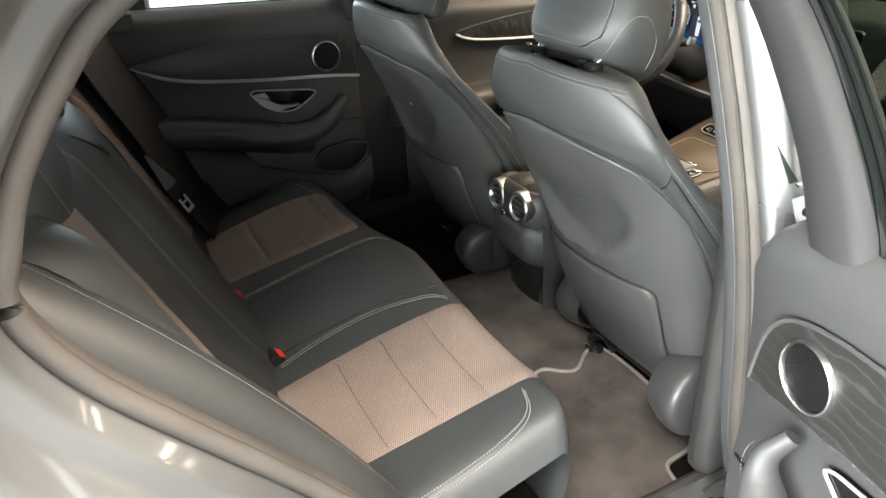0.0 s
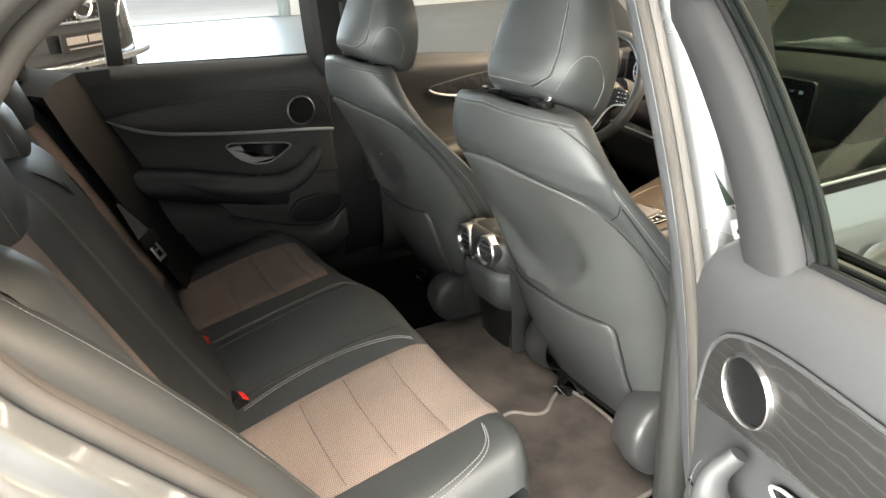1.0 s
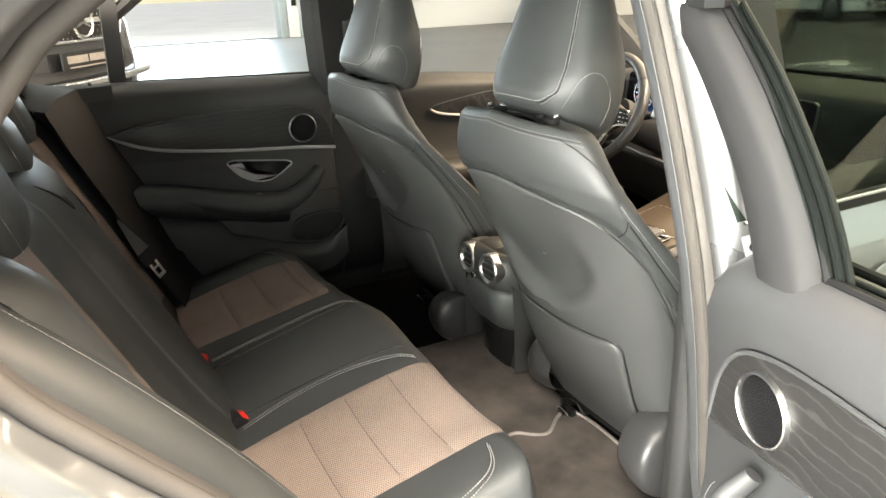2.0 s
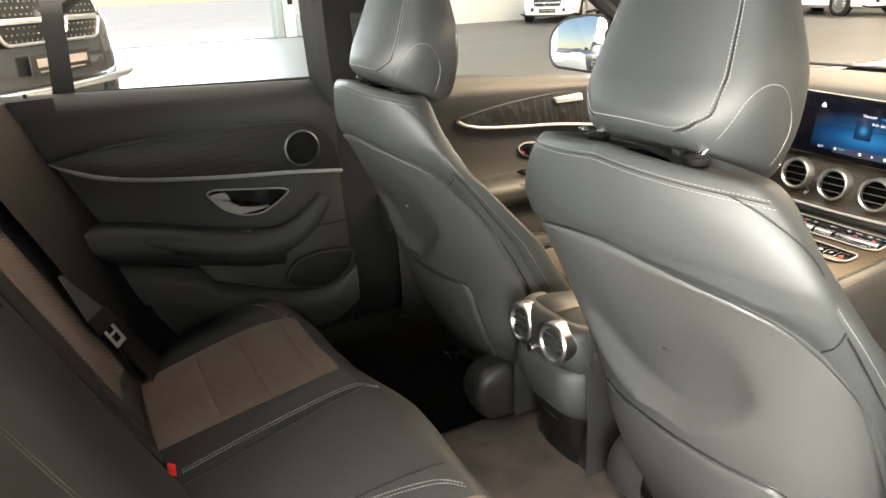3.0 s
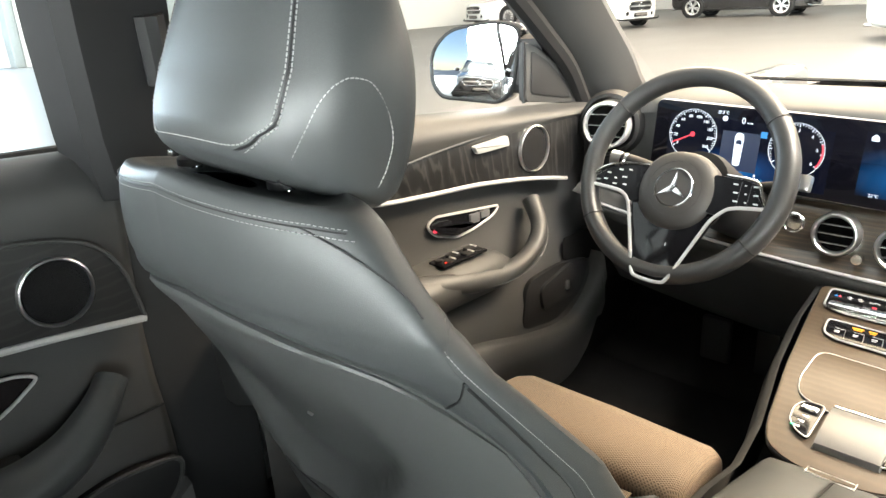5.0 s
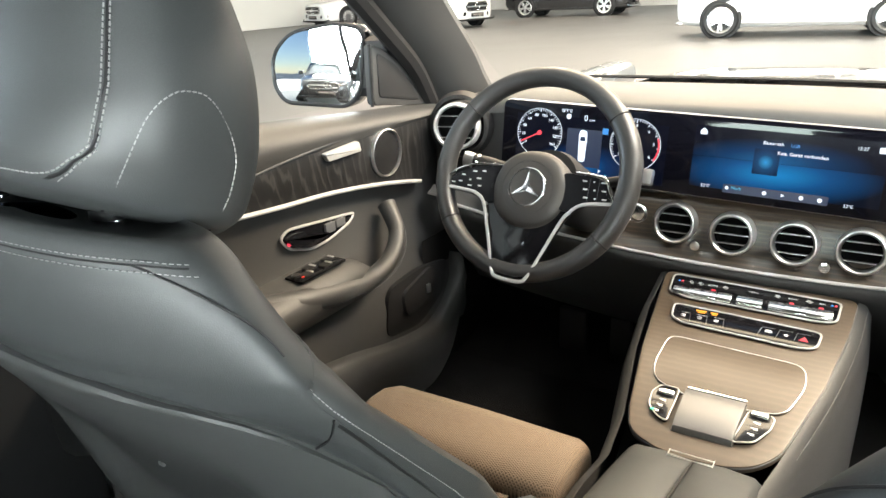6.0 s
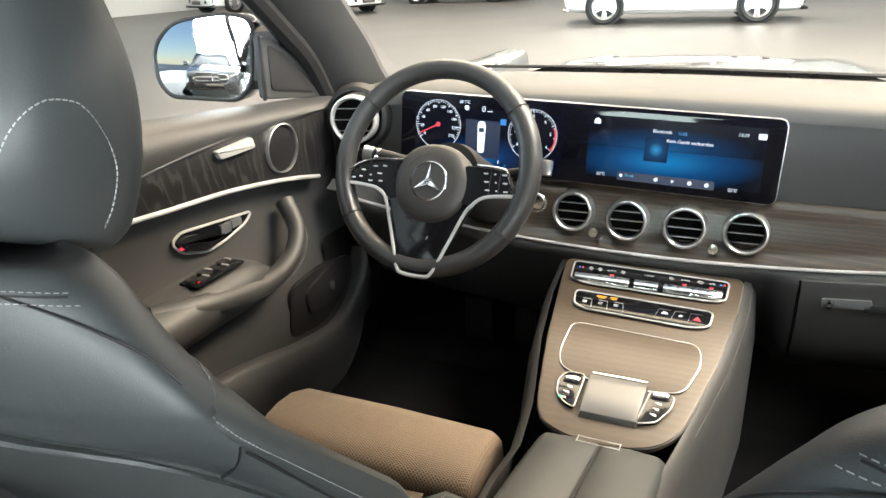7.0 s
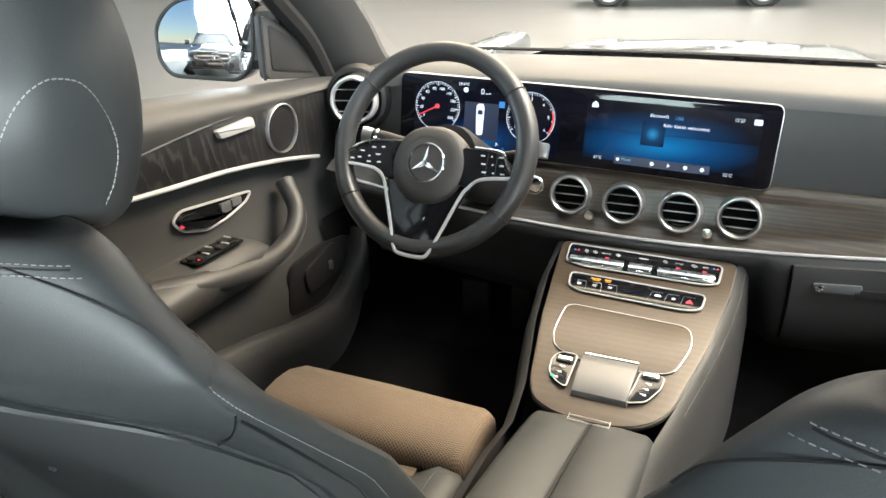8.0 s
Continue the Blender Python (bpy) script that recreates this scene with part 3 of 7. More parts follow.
def section(cx, z, w, yr, yf, n=40, p=2.5):
    """A level ring round a padded part."""
    yc, out = yr + 0.42 * (yf - yr), []
    for i in range(n):
        a = 2 * math.pi * i / n
        c, s = math.cos(a), math.sin(a)
        out.append(Vector((cx + w * math.copysign(abs(c) ** (2 / p), c), yc + (yf - yc if s > 0 else yc - yr) * math.copysign(abs(s) ** (2 / p), s), z)))
    return out


def table(rows, k):
    """A table of (height, half width, back, front) drawn out into k smooth levels."""
    pts = [Vector((w, r, f)) for _, w, r, f in rows]
    return list(zip([v.x for v in spline([(q[0], 0, 0) for q in rows], k)], spline(pts, k)))


def hollow(dx, z):
    """The knee hollow in a seat's back shell, with a soft ridge under it."""
    low = 0.70 + 0.55 * dx * dx / 0.15
    up = 1 / (1 + math.exp(-(z - low) / 0.007))
    out = 1 / (1 + math.exp((z - 0.865 + 1.6 * dx * dx) / 0.030))
    wide = 1 / (1 + math.exp((abs(dx) - 0.150 + 0.10 * max(0, z - 0.74)) / 0.012))
    ridge = 0.008 * math.exp(-((z - low + 0.022) / 0.016) ** 2) * math.exp(-(dx / 0.12) ** 4)
    return 0.032 * up * out * wide - ridge


SHELL_LIFT = 0.0065


def rear_of(cx, dx, z, lift=0.0):
    """A place on the seat's back shell."""
    w, yr, ye, yf = at_height(BODY, z)
    p = squareness(z)
    b = float(np.interp(z, (0.6, 0.9), (0.15, 0.6)))
    u = min(1, abs(dx) / w)
    return Vector((cx + dx, ye - max(0, ye - yr - b * dx * dx) * (1 - u ** p) ** (1 / p) - lift - SHELL_LIFT + hollow(dx, z), z))


def front_seat(cx, hx, hy, hz, hinge, label):
    """A reclined bucket seat; hx, hy, hz: how its head restraint is set off; hinge: place and radius of its cover."""
    seat = thing("front_seat", label, "car seat", "front seats")
    turn = [360 * i / 96 for i in range(96)]
    part("back_frame", loft([[back_point(cx, *v, a) for a in turn] for v in levels(BODY)]), SHELL, seat, "moulded seat side", sharp=60)
    # hard shell with a rounded lip that stands a little proud of the leather above it
    side = [0.0, 0.0022, 0.006, *np.linspace(0.016, 0.2385, 22)]
    cols = [q - 0.2385 for q in side] + [0.2385 - q for q in side[-2::-1]]
    rows = []
    for drop in (0.0, 0.0022, 0.006, 0.012, 0.022, 0.036, 0.055, 0.08, 0.105, 0.13, *np.linspace(0.16, 1.0, 30)):
        row = []
        for dx in cols:
            top = float(np.interp(abs(dx), [e[1] for e in SHELL_EDGE[:0:-1]], [e[0] for e in SHELL_EDGE[:0:-1]]))
            z = top - drop if drop < 0.16 else top - 0.13 - (top - 0.13 - 0.338) * (drop - 0.13) / 0.87
            rim_gap = min(drop, 0.2385 - abs(dx))
            lift = float(np.interp(rim_gap, (0, 0.0022, 0.006, 0.012), (-0.007, 0.0035, SHELL_LIFT, SHELL_LIFT)))
            v = at_height(WHOLE, z)
            turned = math.degrees(math.asin(min(0.985, abs(dx) / v[0]) ** (squareness(z) / 2)))
            row.append(back_point(cx, z, *v, 270 + math.copysign(turned, dx), lift))
        rows.append(row)
    part("back_shell", loft(rows, closed=False), SHELL, seat, "moulded black back shell", sharp=50)
    rows = []
    for z in (0.42, 0.5, 0.58, 0.65, 0.72, 0.78, 0.82, 0.845, 0.86, 0.873, 0.885, 0.896, 0.905, 0.914, 0.922, 0.931, 0.938, 0.944, 0.948, 0.953, 0.957, 0.961, 0.964, 0.9655, 0.966):
        v = at_height(WHOLE, z)
        half = float(np.interp(z, [e[0] for e in SHELL_EDGE], [e[1] for e in SHELL_EDGE]))
        gap = math.degrees(math.asin(min(0.98, half / v[0]) ** (squareness(z) / 2)))
        ways = [270 + gap + (360 - 2 * gap) * (k / 96) for k in range(97)]
        rows.append([back_point(cx, z, *v, a, -0.006 if k in (0, 96) and gap else 0.0065 - 0.0075 * max(0, 1 - min(k, 96 - k) / 5) * (z > 0.84)) for k, a in enumerate(ways)])
    for v in levels(CAP):
        if v[0] > 0.972:
            rows.append([back_point(cx, *v, 270 + 360 * k / 96, 0.0065 * max(0, min(1, (1.05 - v[0]) / 0.07)) - 0.0075 * max(0, 1 - (v[0] - 0.966) / 0.022) * max(0, 1 - min(k, 96 - k) / 16)) for k in range(97)])
    part("backrest", loft(rows, closed=False), LEATHER, seat, "black leather upper backrest", sharp=60)
    # seams: two fine rows along the top edge, the panel seam over the shoulder, the joint with the shell
    for z in (1.0622, 1.0688):
        v = at_height(CAP[:9], z)
        part("stitching", dashes([back_point(cx, z, *v, a, 0.0016 + 0.0034 * (abs(a - 270) / 74) ** 4) for a in np.linspace(196, 344, 110)], 0.0028, 0.0018, 0.00034), THREAD, seat, "white contrast stitching")
    v = at_height(CAP[:9], 1.0655)
    part("seam", tube([back_point(cx, 1.0655, *v, a, -0.0002) for a in np.linspace(196, 344, 90)], 0.0010, 6), BLACK, seat)
    # pocket on the back
    rows = []
    ts = [0, 0.012, *np.linspace(0.03, 0.97, 20), 0.988, 1.0]
    for i, t in enumerate(ts):
        z = 0.352 + t * 0.298
        half = 0.150 + 0.019 * min(1, t * 1.3) - 0.016 * max(0, (t - 0.93) / 0.07) ** 2
        proud = 0.007 if 1 < i < len(ts) - 2 else 0.005 if 0 < i < len(ts) - 1 else -0.006
        ks = [-1, -0.985, -0.965, *np.linspace(-0.9, 0.9, 15), 0.965, 0.985, 1]
        rows.append([rear_of(cx, half * k, z, proud if abs(k) < 0.98 else min(proud, 0.004) if abs(k) < 1 else -0.006) for k in ks])
    part("map_pocket", loft(rows, closed=False), POCKET, seat, "hard pocket panel on the seat back", sharp=60)
    side_line = [(0.150 + 0.019 * min(1, t * 1.3), 0.352 + 0.298 * t) for t in np.linspace(0.0, 0.93, 12)]
    corner = [(0.1685, 0.634), (0.1665, 0.642), (0.161, 0.648), (0.153, 0.651)]
    edge = [(-a, z) for a, z in side_line + corner] + [(dx, 0.652) for dx in np.linspace(-0.145, 0.145, 20)] + [(a, z) for a, z in (side_line + corner)[::-1]]
    part("pocket_groove", tube([rear_of(cx, dx, z, 0.0) for dx, z in edge], 0.0024, 6), BLACK, seat)
    part("badge", box(rear_of(cx, 0.02, 0.80, 0.001), (0.008, 0.003, 0.004), 0.001), SATIN, seat)
    # side pads with their piping
    for s in (-1, 1):
        rows, line_pts = [], []
        for z in [*np.linspace(0.42, 0.958, 26), 0.970, 0.980, 0.988, 0.994, 0.998]:
            v = at_height(WHOLE, z)
            near = -7 + 63 * (1 - math.sqrt(max(0, 1 - max(0, (z - 0.963) / 0.036) ** 2)))
            ring = []
            for k, t in enumerate((0.0, 0.03, 0.1, 0.25, 0.45, 0.65, 0.82, 0.95, 1.0)):
                a = near + (66 - near) * t
                ring.append(back_point(cx, z, *v, a if s > 0 else 180 - a, (0.003, 0.0085, 0.0120, 0.0135, 0.0135, 0.013, 0.011, 0.0065, 0.0)[k] * max(0.45, min(1, (1.003 - z) / 0.08)) + 0.0016))
            rows.append(ring)
            line_pts.append((ring[0] + ring[1]) / 2)
        part("side_bolster", loft(rows, closed=False), LEATHER, seat, "padded leather side bolster", sharp=70)
        part("piping", tube([r[0] for r in rows], 0.0024, 6), BLACK, seat)
        part("stitching", dashes([r[1].lerp(r[2], 0.35) for r in rows], 0.0030, 0.0014, 0.00052), THREAD, seat, "white contrast stitching")
        cross = [back_point(cx, z, *at_height(WHOLE, z), a if s > 0 else 540 - a, 0.0062) for z, a in ((0.925, 354), (0.917, 349), (0.908, 344), (0.900, 339), (0.893, 333))]
        part("seam", tube(spline(cross, 4), 0.0012, 6), BLACK, seat)
        over = [back_point(cx, z, *at_height(CAP[:9], z), a if s > 0 else 540 - a, f) for z, a, f in ((1.066, 322, 0.0012), (1.056, 334, 0.0022), (1.044, 345, 0.0035), (1.030, 354, 0.0045), (1.016, 358, 0.0055), (1.002, 359, 0.0065))]
        part("seam", tube(spline(over, 5), 0.0008, 6), BLACK, seat)
        if s < 0 and cx < 0:
            continue
        hub = Matrix.Translation((cx + hinge[0], hinge[1], hinge[2]) if s > 0 else (cx - 0.190, -0.200, 0.415)) @ pose(0, 0, 0, 0, s * 90, 0)
        q = hinge[3] if s > 0 else 0.074
        part("hinge_cover", lathe([(q * 0.84, -0.05), (q * 0.97, -0.015), (q, 0.004), (q, 0.014), (q * 0.975, 0.024), (q * 0.92, 0.031), (q * 0.80, 0.036), (q * 0.5, 0.040), (0.001, 0.042)], hub, 48), HINGE_COVER, seat, "round smooth plastic hinge cover", sharp=60)
    # head restraint
    HR = [(1.029, 0.073, -0.449, -0.3355), (1.033, 0.102, -0.472, -0.3125), (1.047, 0.1176, -0.4837, -0.3007), (1.095, 0.1317, -0.4775, -0.2901), (1.155, 0.1327, -0.4645, -0.2883), (1.215, 0.1150, -0.4405, -0.2984),
          (1.275, 0.0960, -0.4184, -0.3105), (1.305, 0.0760, -0.405, -0.324), (1.318, 0.0528, -0.394, -0.335), (1.324, 0.024, -0.378, -0.351)]
    HR = [(z + hz, w, a + hy, b + hy) for z, w, a, b in HR]
    mx = cx + hx
    lean = lambda y, z: 0.528 * max(0, -0.37 + hy - y) * max(0, min(1, (1.16 + hz - z) / 0.1))
    head = part("headrest", loft([[p + Vector((0, 0, lean(p.y, p.z))) for p in section(mx, z, *v, p=2.5)] for z, v in table(HR, 6)]), LEATHER, seat, "black leather head restraint")

    def on_head(a, z, lift=0.0012):
        """A place on the head restraint: a is the angle round it, 270 at the middle of its back."""
        zs = [r[0] for r in HR]
        w, yr, yf = (float(np.interp(z, zs, [r[k] for r in HR])) for k in (1, 2, 3))
        yc = yr + 0.42 * (yf - yr)
        c, q = math.cos(radians(a)), math.sin(radians(a))
        x = (w + lift) * math.copysign(abs(c) ** (2 / 2.5), c)
        y = yc + ((yf - yc if q > 0 else yc - yr) + lift) * math.copysign(abs(q) ** (2 / 2.5), q)
        return Vector((mx + x, y, z + lean(y, z)))
    # the back panel's twin seam, its piping, and the arched side seams
    def panel_line(off):
        half, zlow = 45 + 2.6 * off, 1.046 + hz - 0.0045 * off
        u = [on_head(270 - half - 11 * t * t, 1.085 + hz + 0.20 * t) for t in np.linspace(1, 0, 18)]
        u += [on_head(270 + a, zlow + 0.039 * abs(a / half) ** 7) for a in np.linspace(-half, half, 36)]
        return u + [on_head(270 + half + 11 * t * t, 1.085 + hz + 0.20 * t) for t in np.linspace(0, 1, 18)]
    for off in (0.0, 1.25):
        part("stitching", dashes(panel_line(off), 0.0030, 0.0014, 0.00062), THREAD, head, "white contrast stitching")
    part("seam", tube([p + Vector((0, 0.0012, 0)) for p in panel_line(0.62)], 0.0016, 6), BLACK, head)
    low = [on_head(270 + a, 1.0315 + hz) for a in np.linspace(-50, 50, 30)]
    part("stitching", dashes(low, 0.0030, 0.0014, 0.0006), THREAD, head, "white contrast stitching")
    for s in (-1, 1):
        arch = [on_head(270 + s * a, z + hz) for a, z in ((50, 1.0315), (57, 1.041), (61, 1.058), (62, 1.088), (66, 1.121), (73, 1.140), (82, 1.147), (91, 1.141), (97, 1.122), (101, 1.100), (102, 1.080), (101, 1.058), (100, 1.036))]
        arch = spline(arch, 6)
        part("stitching", dashes(arch, 0.0030, 0.0014, 0.0006), THREAD, head, "white contrast stitching")
        part("seam", tube([p.lerp(Vector((mx, -0.37 + hy, p.z)), 0.022) + Vector((0, 0, -0.0016)) for p in arch], 0.0014, 6), BLACK, head)
        post = cx - 0.010 + s * 0.0815
        part("post", tube([(post, -0.424, 1.04), (post, -0.417, 1.066), (post, -0.400 + hy * 0.8, 1.088)], 0.0065, 12), CHROME, seat, "chrome headrest post")
        part("post_collar", lathe([(0.015, -0.004), (0.015, 0.003), (0.011, 0.006), (0.001, 0.006)], Matrix.Translation((post, -0.423, 1.062)), 20), BLACK, seat)
        part("post_clip", box((post - 0.018, -0.432, 1.069), (0.012, 0.010, 0.007), 0.002), CHROME if s < 0 else BLACK, seat)
    # cushion
    cush = []
    for y, w, zt, zb in ((-0.24, 0.19, 0.50, 0.40), (-0.18, 0.225, 0.525, 0.36), (-0.05, 0.235, 0.525, 0.35), (0.02, 0.238, 0.530, 0.35), (0.040, 0.230, 0.522, 0.36), (0.046, 0.20, 0.49, 0.38)):
        ring = [(-w, zb), (-w - 0.012, zb + 0.08), (-w - 0.008, zt - 0.03), (-w + 0.008, zt - 0.004), (-w + 0.04, zt), (-w + 0.075, zt - 0.022), (0, zt - 0.032), (w - 0.075, zt - 0.022), (w - 0.04, zt), (w - 0.008, zt - 0.004), (w + 0.008, zt - 0.03), (w + 0.012, zb + 0.08), (w, zb)]
        cush.append([Vector((cx + x, y, z)) for x, z in ring])
    part("seat_cushion", loft(cush), LEATHER, seat, "black leather seat cushion", sharp=60)
    ins = [[Vector((cx + x, y, 0.4975 + 0.005 * (x / 0.15) ** 2 + 0.004)) for x in np.linspace(-0.155, 0.155, 9)] for y in np.linspace(-0.16, 0.040, 8)]
    for s in (-1, 1):
        rim_line = spline([(cx + s * 0.190, -0.16, 0.531), (cx + s * 0.194, -0.05, 0.532), (cx + s * 0.196, 0.015, 0.533), (cx + s * 0.205, 0.038, 0.515), (cx + s * 0.212, 0.046, 0.47)], 6)
        part("stitching", dashes(rim_line, 0.0030, 0.0014, 0.0006), THREAD, seat, "white contrast stitching")
    part("cushion_cloth", loft(ins, closed=False), CLOTH_FINE, seat, "brown woven cloth centre panel")
    tx = cx + 0.032
    thigh = []
    for x, k in ((-0.192, 0.62), (-0.190, 0.80), (-0.184, 0.93), (-0.172, 1.0), (0, 1.03), (0.172, 1.0), (0.184, 0.93), (0.190, 0.80), (0.192, 0.62)):
        prof = [(0.046, 0.490), (0.044, 0.515), (0.054, 0.533), (0.080, 0.543), (0.115, 0.547), (0.155, 0.543), (0.188, 0.529), (0.208, 0.505), (0.212, 0.472), (0.204, 0.440), (0.18, 0.42), (0.08, 0.43)]
        thigh.append([Vector((tx + x, 0.125 + (y - 0.125) * k, 0.475 + (z - 0.475) * k)) for y, z in prof])
    part("thigh_support", loft(thigh), CLOTH_FINE, seat, "brown woven cloth thigh support", sharp=60)
    part("thigh_slide", box((tx, 0.09, 0.450), (0.36, 0.12, 0.06), 0.01), BLACK, seat)
    part("seat_base", box((cx, -0.03, 0.36), (0.40, 0.36, 0.06), 0.02), BLACK, seat)
    for s in (-1, 1):
        part("seat_rail", box((cx + s * 0.17, 0.03, 0.318), (0.05, 0.44, 0.04), 0.006), BLACK, seat)
    loom = [(cx - 0.10 + 0.02 * math.sin(k * 1.7), -0.19 + 0.01 * math.cos(k * 2.3), 0.31 + 0.012 * k) for k in range(8)]
    part("cable_loom", tube(spline(loom, 4), 0.008, 8), BLACK, seat, "black seat wiring under the frame")
    for dx, dy, dz in ((-0.118, -0.236, 0.318), (-0.095, -0.228, 0.326), (-0.13, -0.215, 0.335)):
        part("plug", box((cx + dx, dy, dz), (0.020, 0.016, 0.018), 0.004), BLACK, seat)
    part("wire", tube([(cx - 0.135, -0.240, 0.322), (cx - 0.115, -0.247, 0.336), (cx - 0.092, -0.240, 0.322)], 0.0012, 6), SATIN, seat)
    part("wire", tube(spline([(cx - 0.15, -0.215, 0.312), (cx - 0.13, -0.228, 0.345), (cx - 0.09, -0.225, 0.36), (cx - 0.06, -0.215, 0.33)], 5), 0.0025, 6), BLACK, seat)
    return seat


front_seat(-0.370, 0.0195, 0.0035, 0.0, (0.176, -0.268, 0.385, 0.070), "black leather driver's seat with white stitching and brown cloth cushion")
front_seat(0.406, -0.0201, 0.0409, -0.009, (0.218, -0.244, 0.418, 0.089), "black leather front passenger seat with white stitching and hard back shell")

# ---- rear bench ----
bench = thing("rear_bench", "black leather rear bench with brown cloth panels and white stitching", "car seat")


def recede(x):
    """How far the cushion's front draws back towards the driver's side."""
    return 0.028 * min(1, max(0, -x / 0.2)) + 0.05 * max(0, (-x - 0.40) / 0.25) ** 2


def bench_z(x, y):
    """The top of the rear cushion."""
    z = 0.725 + 0.285 * y
    t = (y + 0.62 + recede(x)) / 0.06
    if t > 0:
        z -= 0.030 * t ** 2.2
    for c in (-0.40, 0.42):
        z -= 0.014 * math.exp(-((x - c) / 0.13) ** 4)
    z += 0.006 * math.exp(-(x / 0.10) ** 4)
    for c in (-0.62, 0.645):
        z += 0.010 * math.exp(-((x - c) / 0.05) ** 2)
    e = max(0, abs(x - 0.01) - 0.655) / 0.045
    return z - 0.05 * e * e


def bench_front(x):
    return -0.563 - 0.05 * max(0, (abs(x - 0.02) - 0.52) / 0.18) ** 2 + 0.012 * math.exp(-(x / 0.16) ** 4) - recede(x)


xs = np.linspace(-0.70, 0.71, 95)
rows = []
for k in range(26):
    t = k / 25
    row = []
    for x in xs:
        y = -1.06 + t * (bench_front(x) - 0.012 + 1.06)
        row.append(Vector((x, y, bench_z(x, y))))
    rows.append(row)
for dy, dz in ((0.008, -0.012), (0.013, -0.03), (0.012, -0.06), (0.004, -0.10), (-0.012, -0.15), (-0.03, -0.22)):
    rows.append([Vector((x, bench_front(x) - 0.012 + dy, bench_z(x, bench_front(x) - 0.012) + dz)) for x in xs])
part("cushion", loft(rows, closed=False), LEATHER, bench, "black leather rear cushion", sharp=70)


def on_bench(pts, lift=0.002):
    return [Vector((x, y, bench_z(x, y) + lift)) for x, y in pts]


for lo, hi in ((0.243, 0.525), (-0.548, -0.255)):
    rows = []
    span = 0.405 if lo > 0 else 0.350
    for y in sorted([*np.linspace(-0.985, -0.985 + span, 24), *(q + d for q in (-0.86, -0.765, -0.67) for d in (-0.007, -0.003, 0, 0.003, 0.007) if q + d < -0.99 + span)]):
        t = (y + 0.985) / span
        a, b = (lo + 0.036 * t ** 3, hi + 0.045 * t) if lo > 0 else (lo + 0.05 * t ** 5, hi + 0.062 * t)
        rows.append([Vector((a + (b - a) * k / 18, y, bench_z(a + (b - a) * k / 18, y) + (0.0065 if 0 < k < 18 else 0.001) - (0.0030 if 0 < k < 18 else 0.0) * sum(math.exp(-((y - q) / 0.006) ** 2) for q in (-0.86, -0.765, -0.67)))) for k in range(19)])
    rows.append([p + Vector((0, 0.006, -0.008)) for p in rows[-1]])
    part("cloth_panel", loft(rows, closed=False), CLOTH, bench, "brown woven cloth seat panel", sharp=60)
    for q in (-0.86, -0.765, -0.67):
        part("seam", tube([(x, q, bench_z(x, q) + 0.0038) for x in np.linspace(lo + 0.02, hi + 0.005, 16)], 0.0007, 6), CLOTH_SEAM, bench)
for off in (0, 0.009):
    part("stitching", dashes(on_bench([(p.x, p.y) for p in spline([(0.172 + off, -0.955, 0), (0.158 + off, -0.86, 0), (0.165 + off, -0.74, 0), (0.205 + off, -0.64, 0), (0.245 + off, -0.600, 0)], 8)]), r=0.0013), THREAD, bench, "white contrast stitching")
    part("stitching", dashes(on_bench([(p.x, p.y) for p in spline([(-0.145 - off, -0.955, 0), (-0.137 - off, -0.81, 0), (-0.115 - off, -0.65, 0), (-0.07 - off, -0.600, 0)], 8)]), r=0.0013), THREAD, bench, "white contrast stitching")
    part("stitching", dashes(on_bench([(p.x, p.y) for p in spline([(0.588 + off, -0.625, 0), (0.640 + off, -0.648, 0), (0.662 + off, -0.69, 0), (0.672 + off, -0.78, 0), (0.672 + off, -0.95, 0)], 8)], 0.003), r=0.0012), THREAD, bench, "white contrast stitching")
part("stitching", dashes(on_bench([(p.x, p.y) for p in spline([(-0.690, -0.98, 0), (-0.685, -0.86, 0), (-0.660, -0.76, 0), (-0.60, -0.69, 0), (-0.50, -0.648, 0)], 8)], 0.003), r=0.0012), THREAD, bench, "white contrast stitching")
for x0 in (-0.112, 0.135):
    crease = on_bench([(x0 + 0.055 * ((y + 1) / 0.4) ** 3 * (1 if x0 > 0 else 0.4), y) for y in np.linspace(-0.97, -0.60, 24)], 0.0)
    part("seam", tube(crease, 0.0025, 6), BLACK, bench)


def back_y(x, z):
    """The front of the rear backrest."""
    y = -0.985 - 0.45 * (z - 0.45)
    for c in (-0.40, 0.42):
        y -= 0.020 * math.exp(-((x - c) / 0.12) ** 4)
    for c in (-0.60, 0.585):
        y += 0.022 * math.exp(-((x - c) / 0.06) ** 2)
    y += 0.034 * math.exp(-((x - 0.02) / 0.165) ** 4)
    e = max(0, abs(x - 0.0) - 0.60) / 0.08
    y -= 0.05 * e * e
    t = max(0, (z - 0.96) / 0.06)
    return y - 0.03 * t * t


rows = []
for z in np.linspace(0.40, 1.02, 34):
    rows.append([Vector((x, back_y(x, z), z)) for x in np.linspace(-0.66, 0.65, 80)])
rows.append([p + Vector((0, -0.05, 0.006)) for p in rows[-1]])
rows.append([p + Vector((0, -0.06, -0.03)) for p in rows[-1]])
part("backrest", loft(rows, closed=False), LEATHER, bench, "black leather rear backrest", sharp=70)
for lo, hi in ((0.365, 0.510), (-0.53, -0.38)):
    rows = []
    for z in np.linspace(0.50, 0.985, 24):
        rows.append([Vector((x, back_y(x, z) + (0.003 if 0 < k < 12 else -0.002), z)) for k, x in enumerate(np.linspace(lo, hi, 13))])
    part("cloth_panel", loft(rows, closed=False), CLOTH, bench, "brown woven cloth back panel", sharp=60)
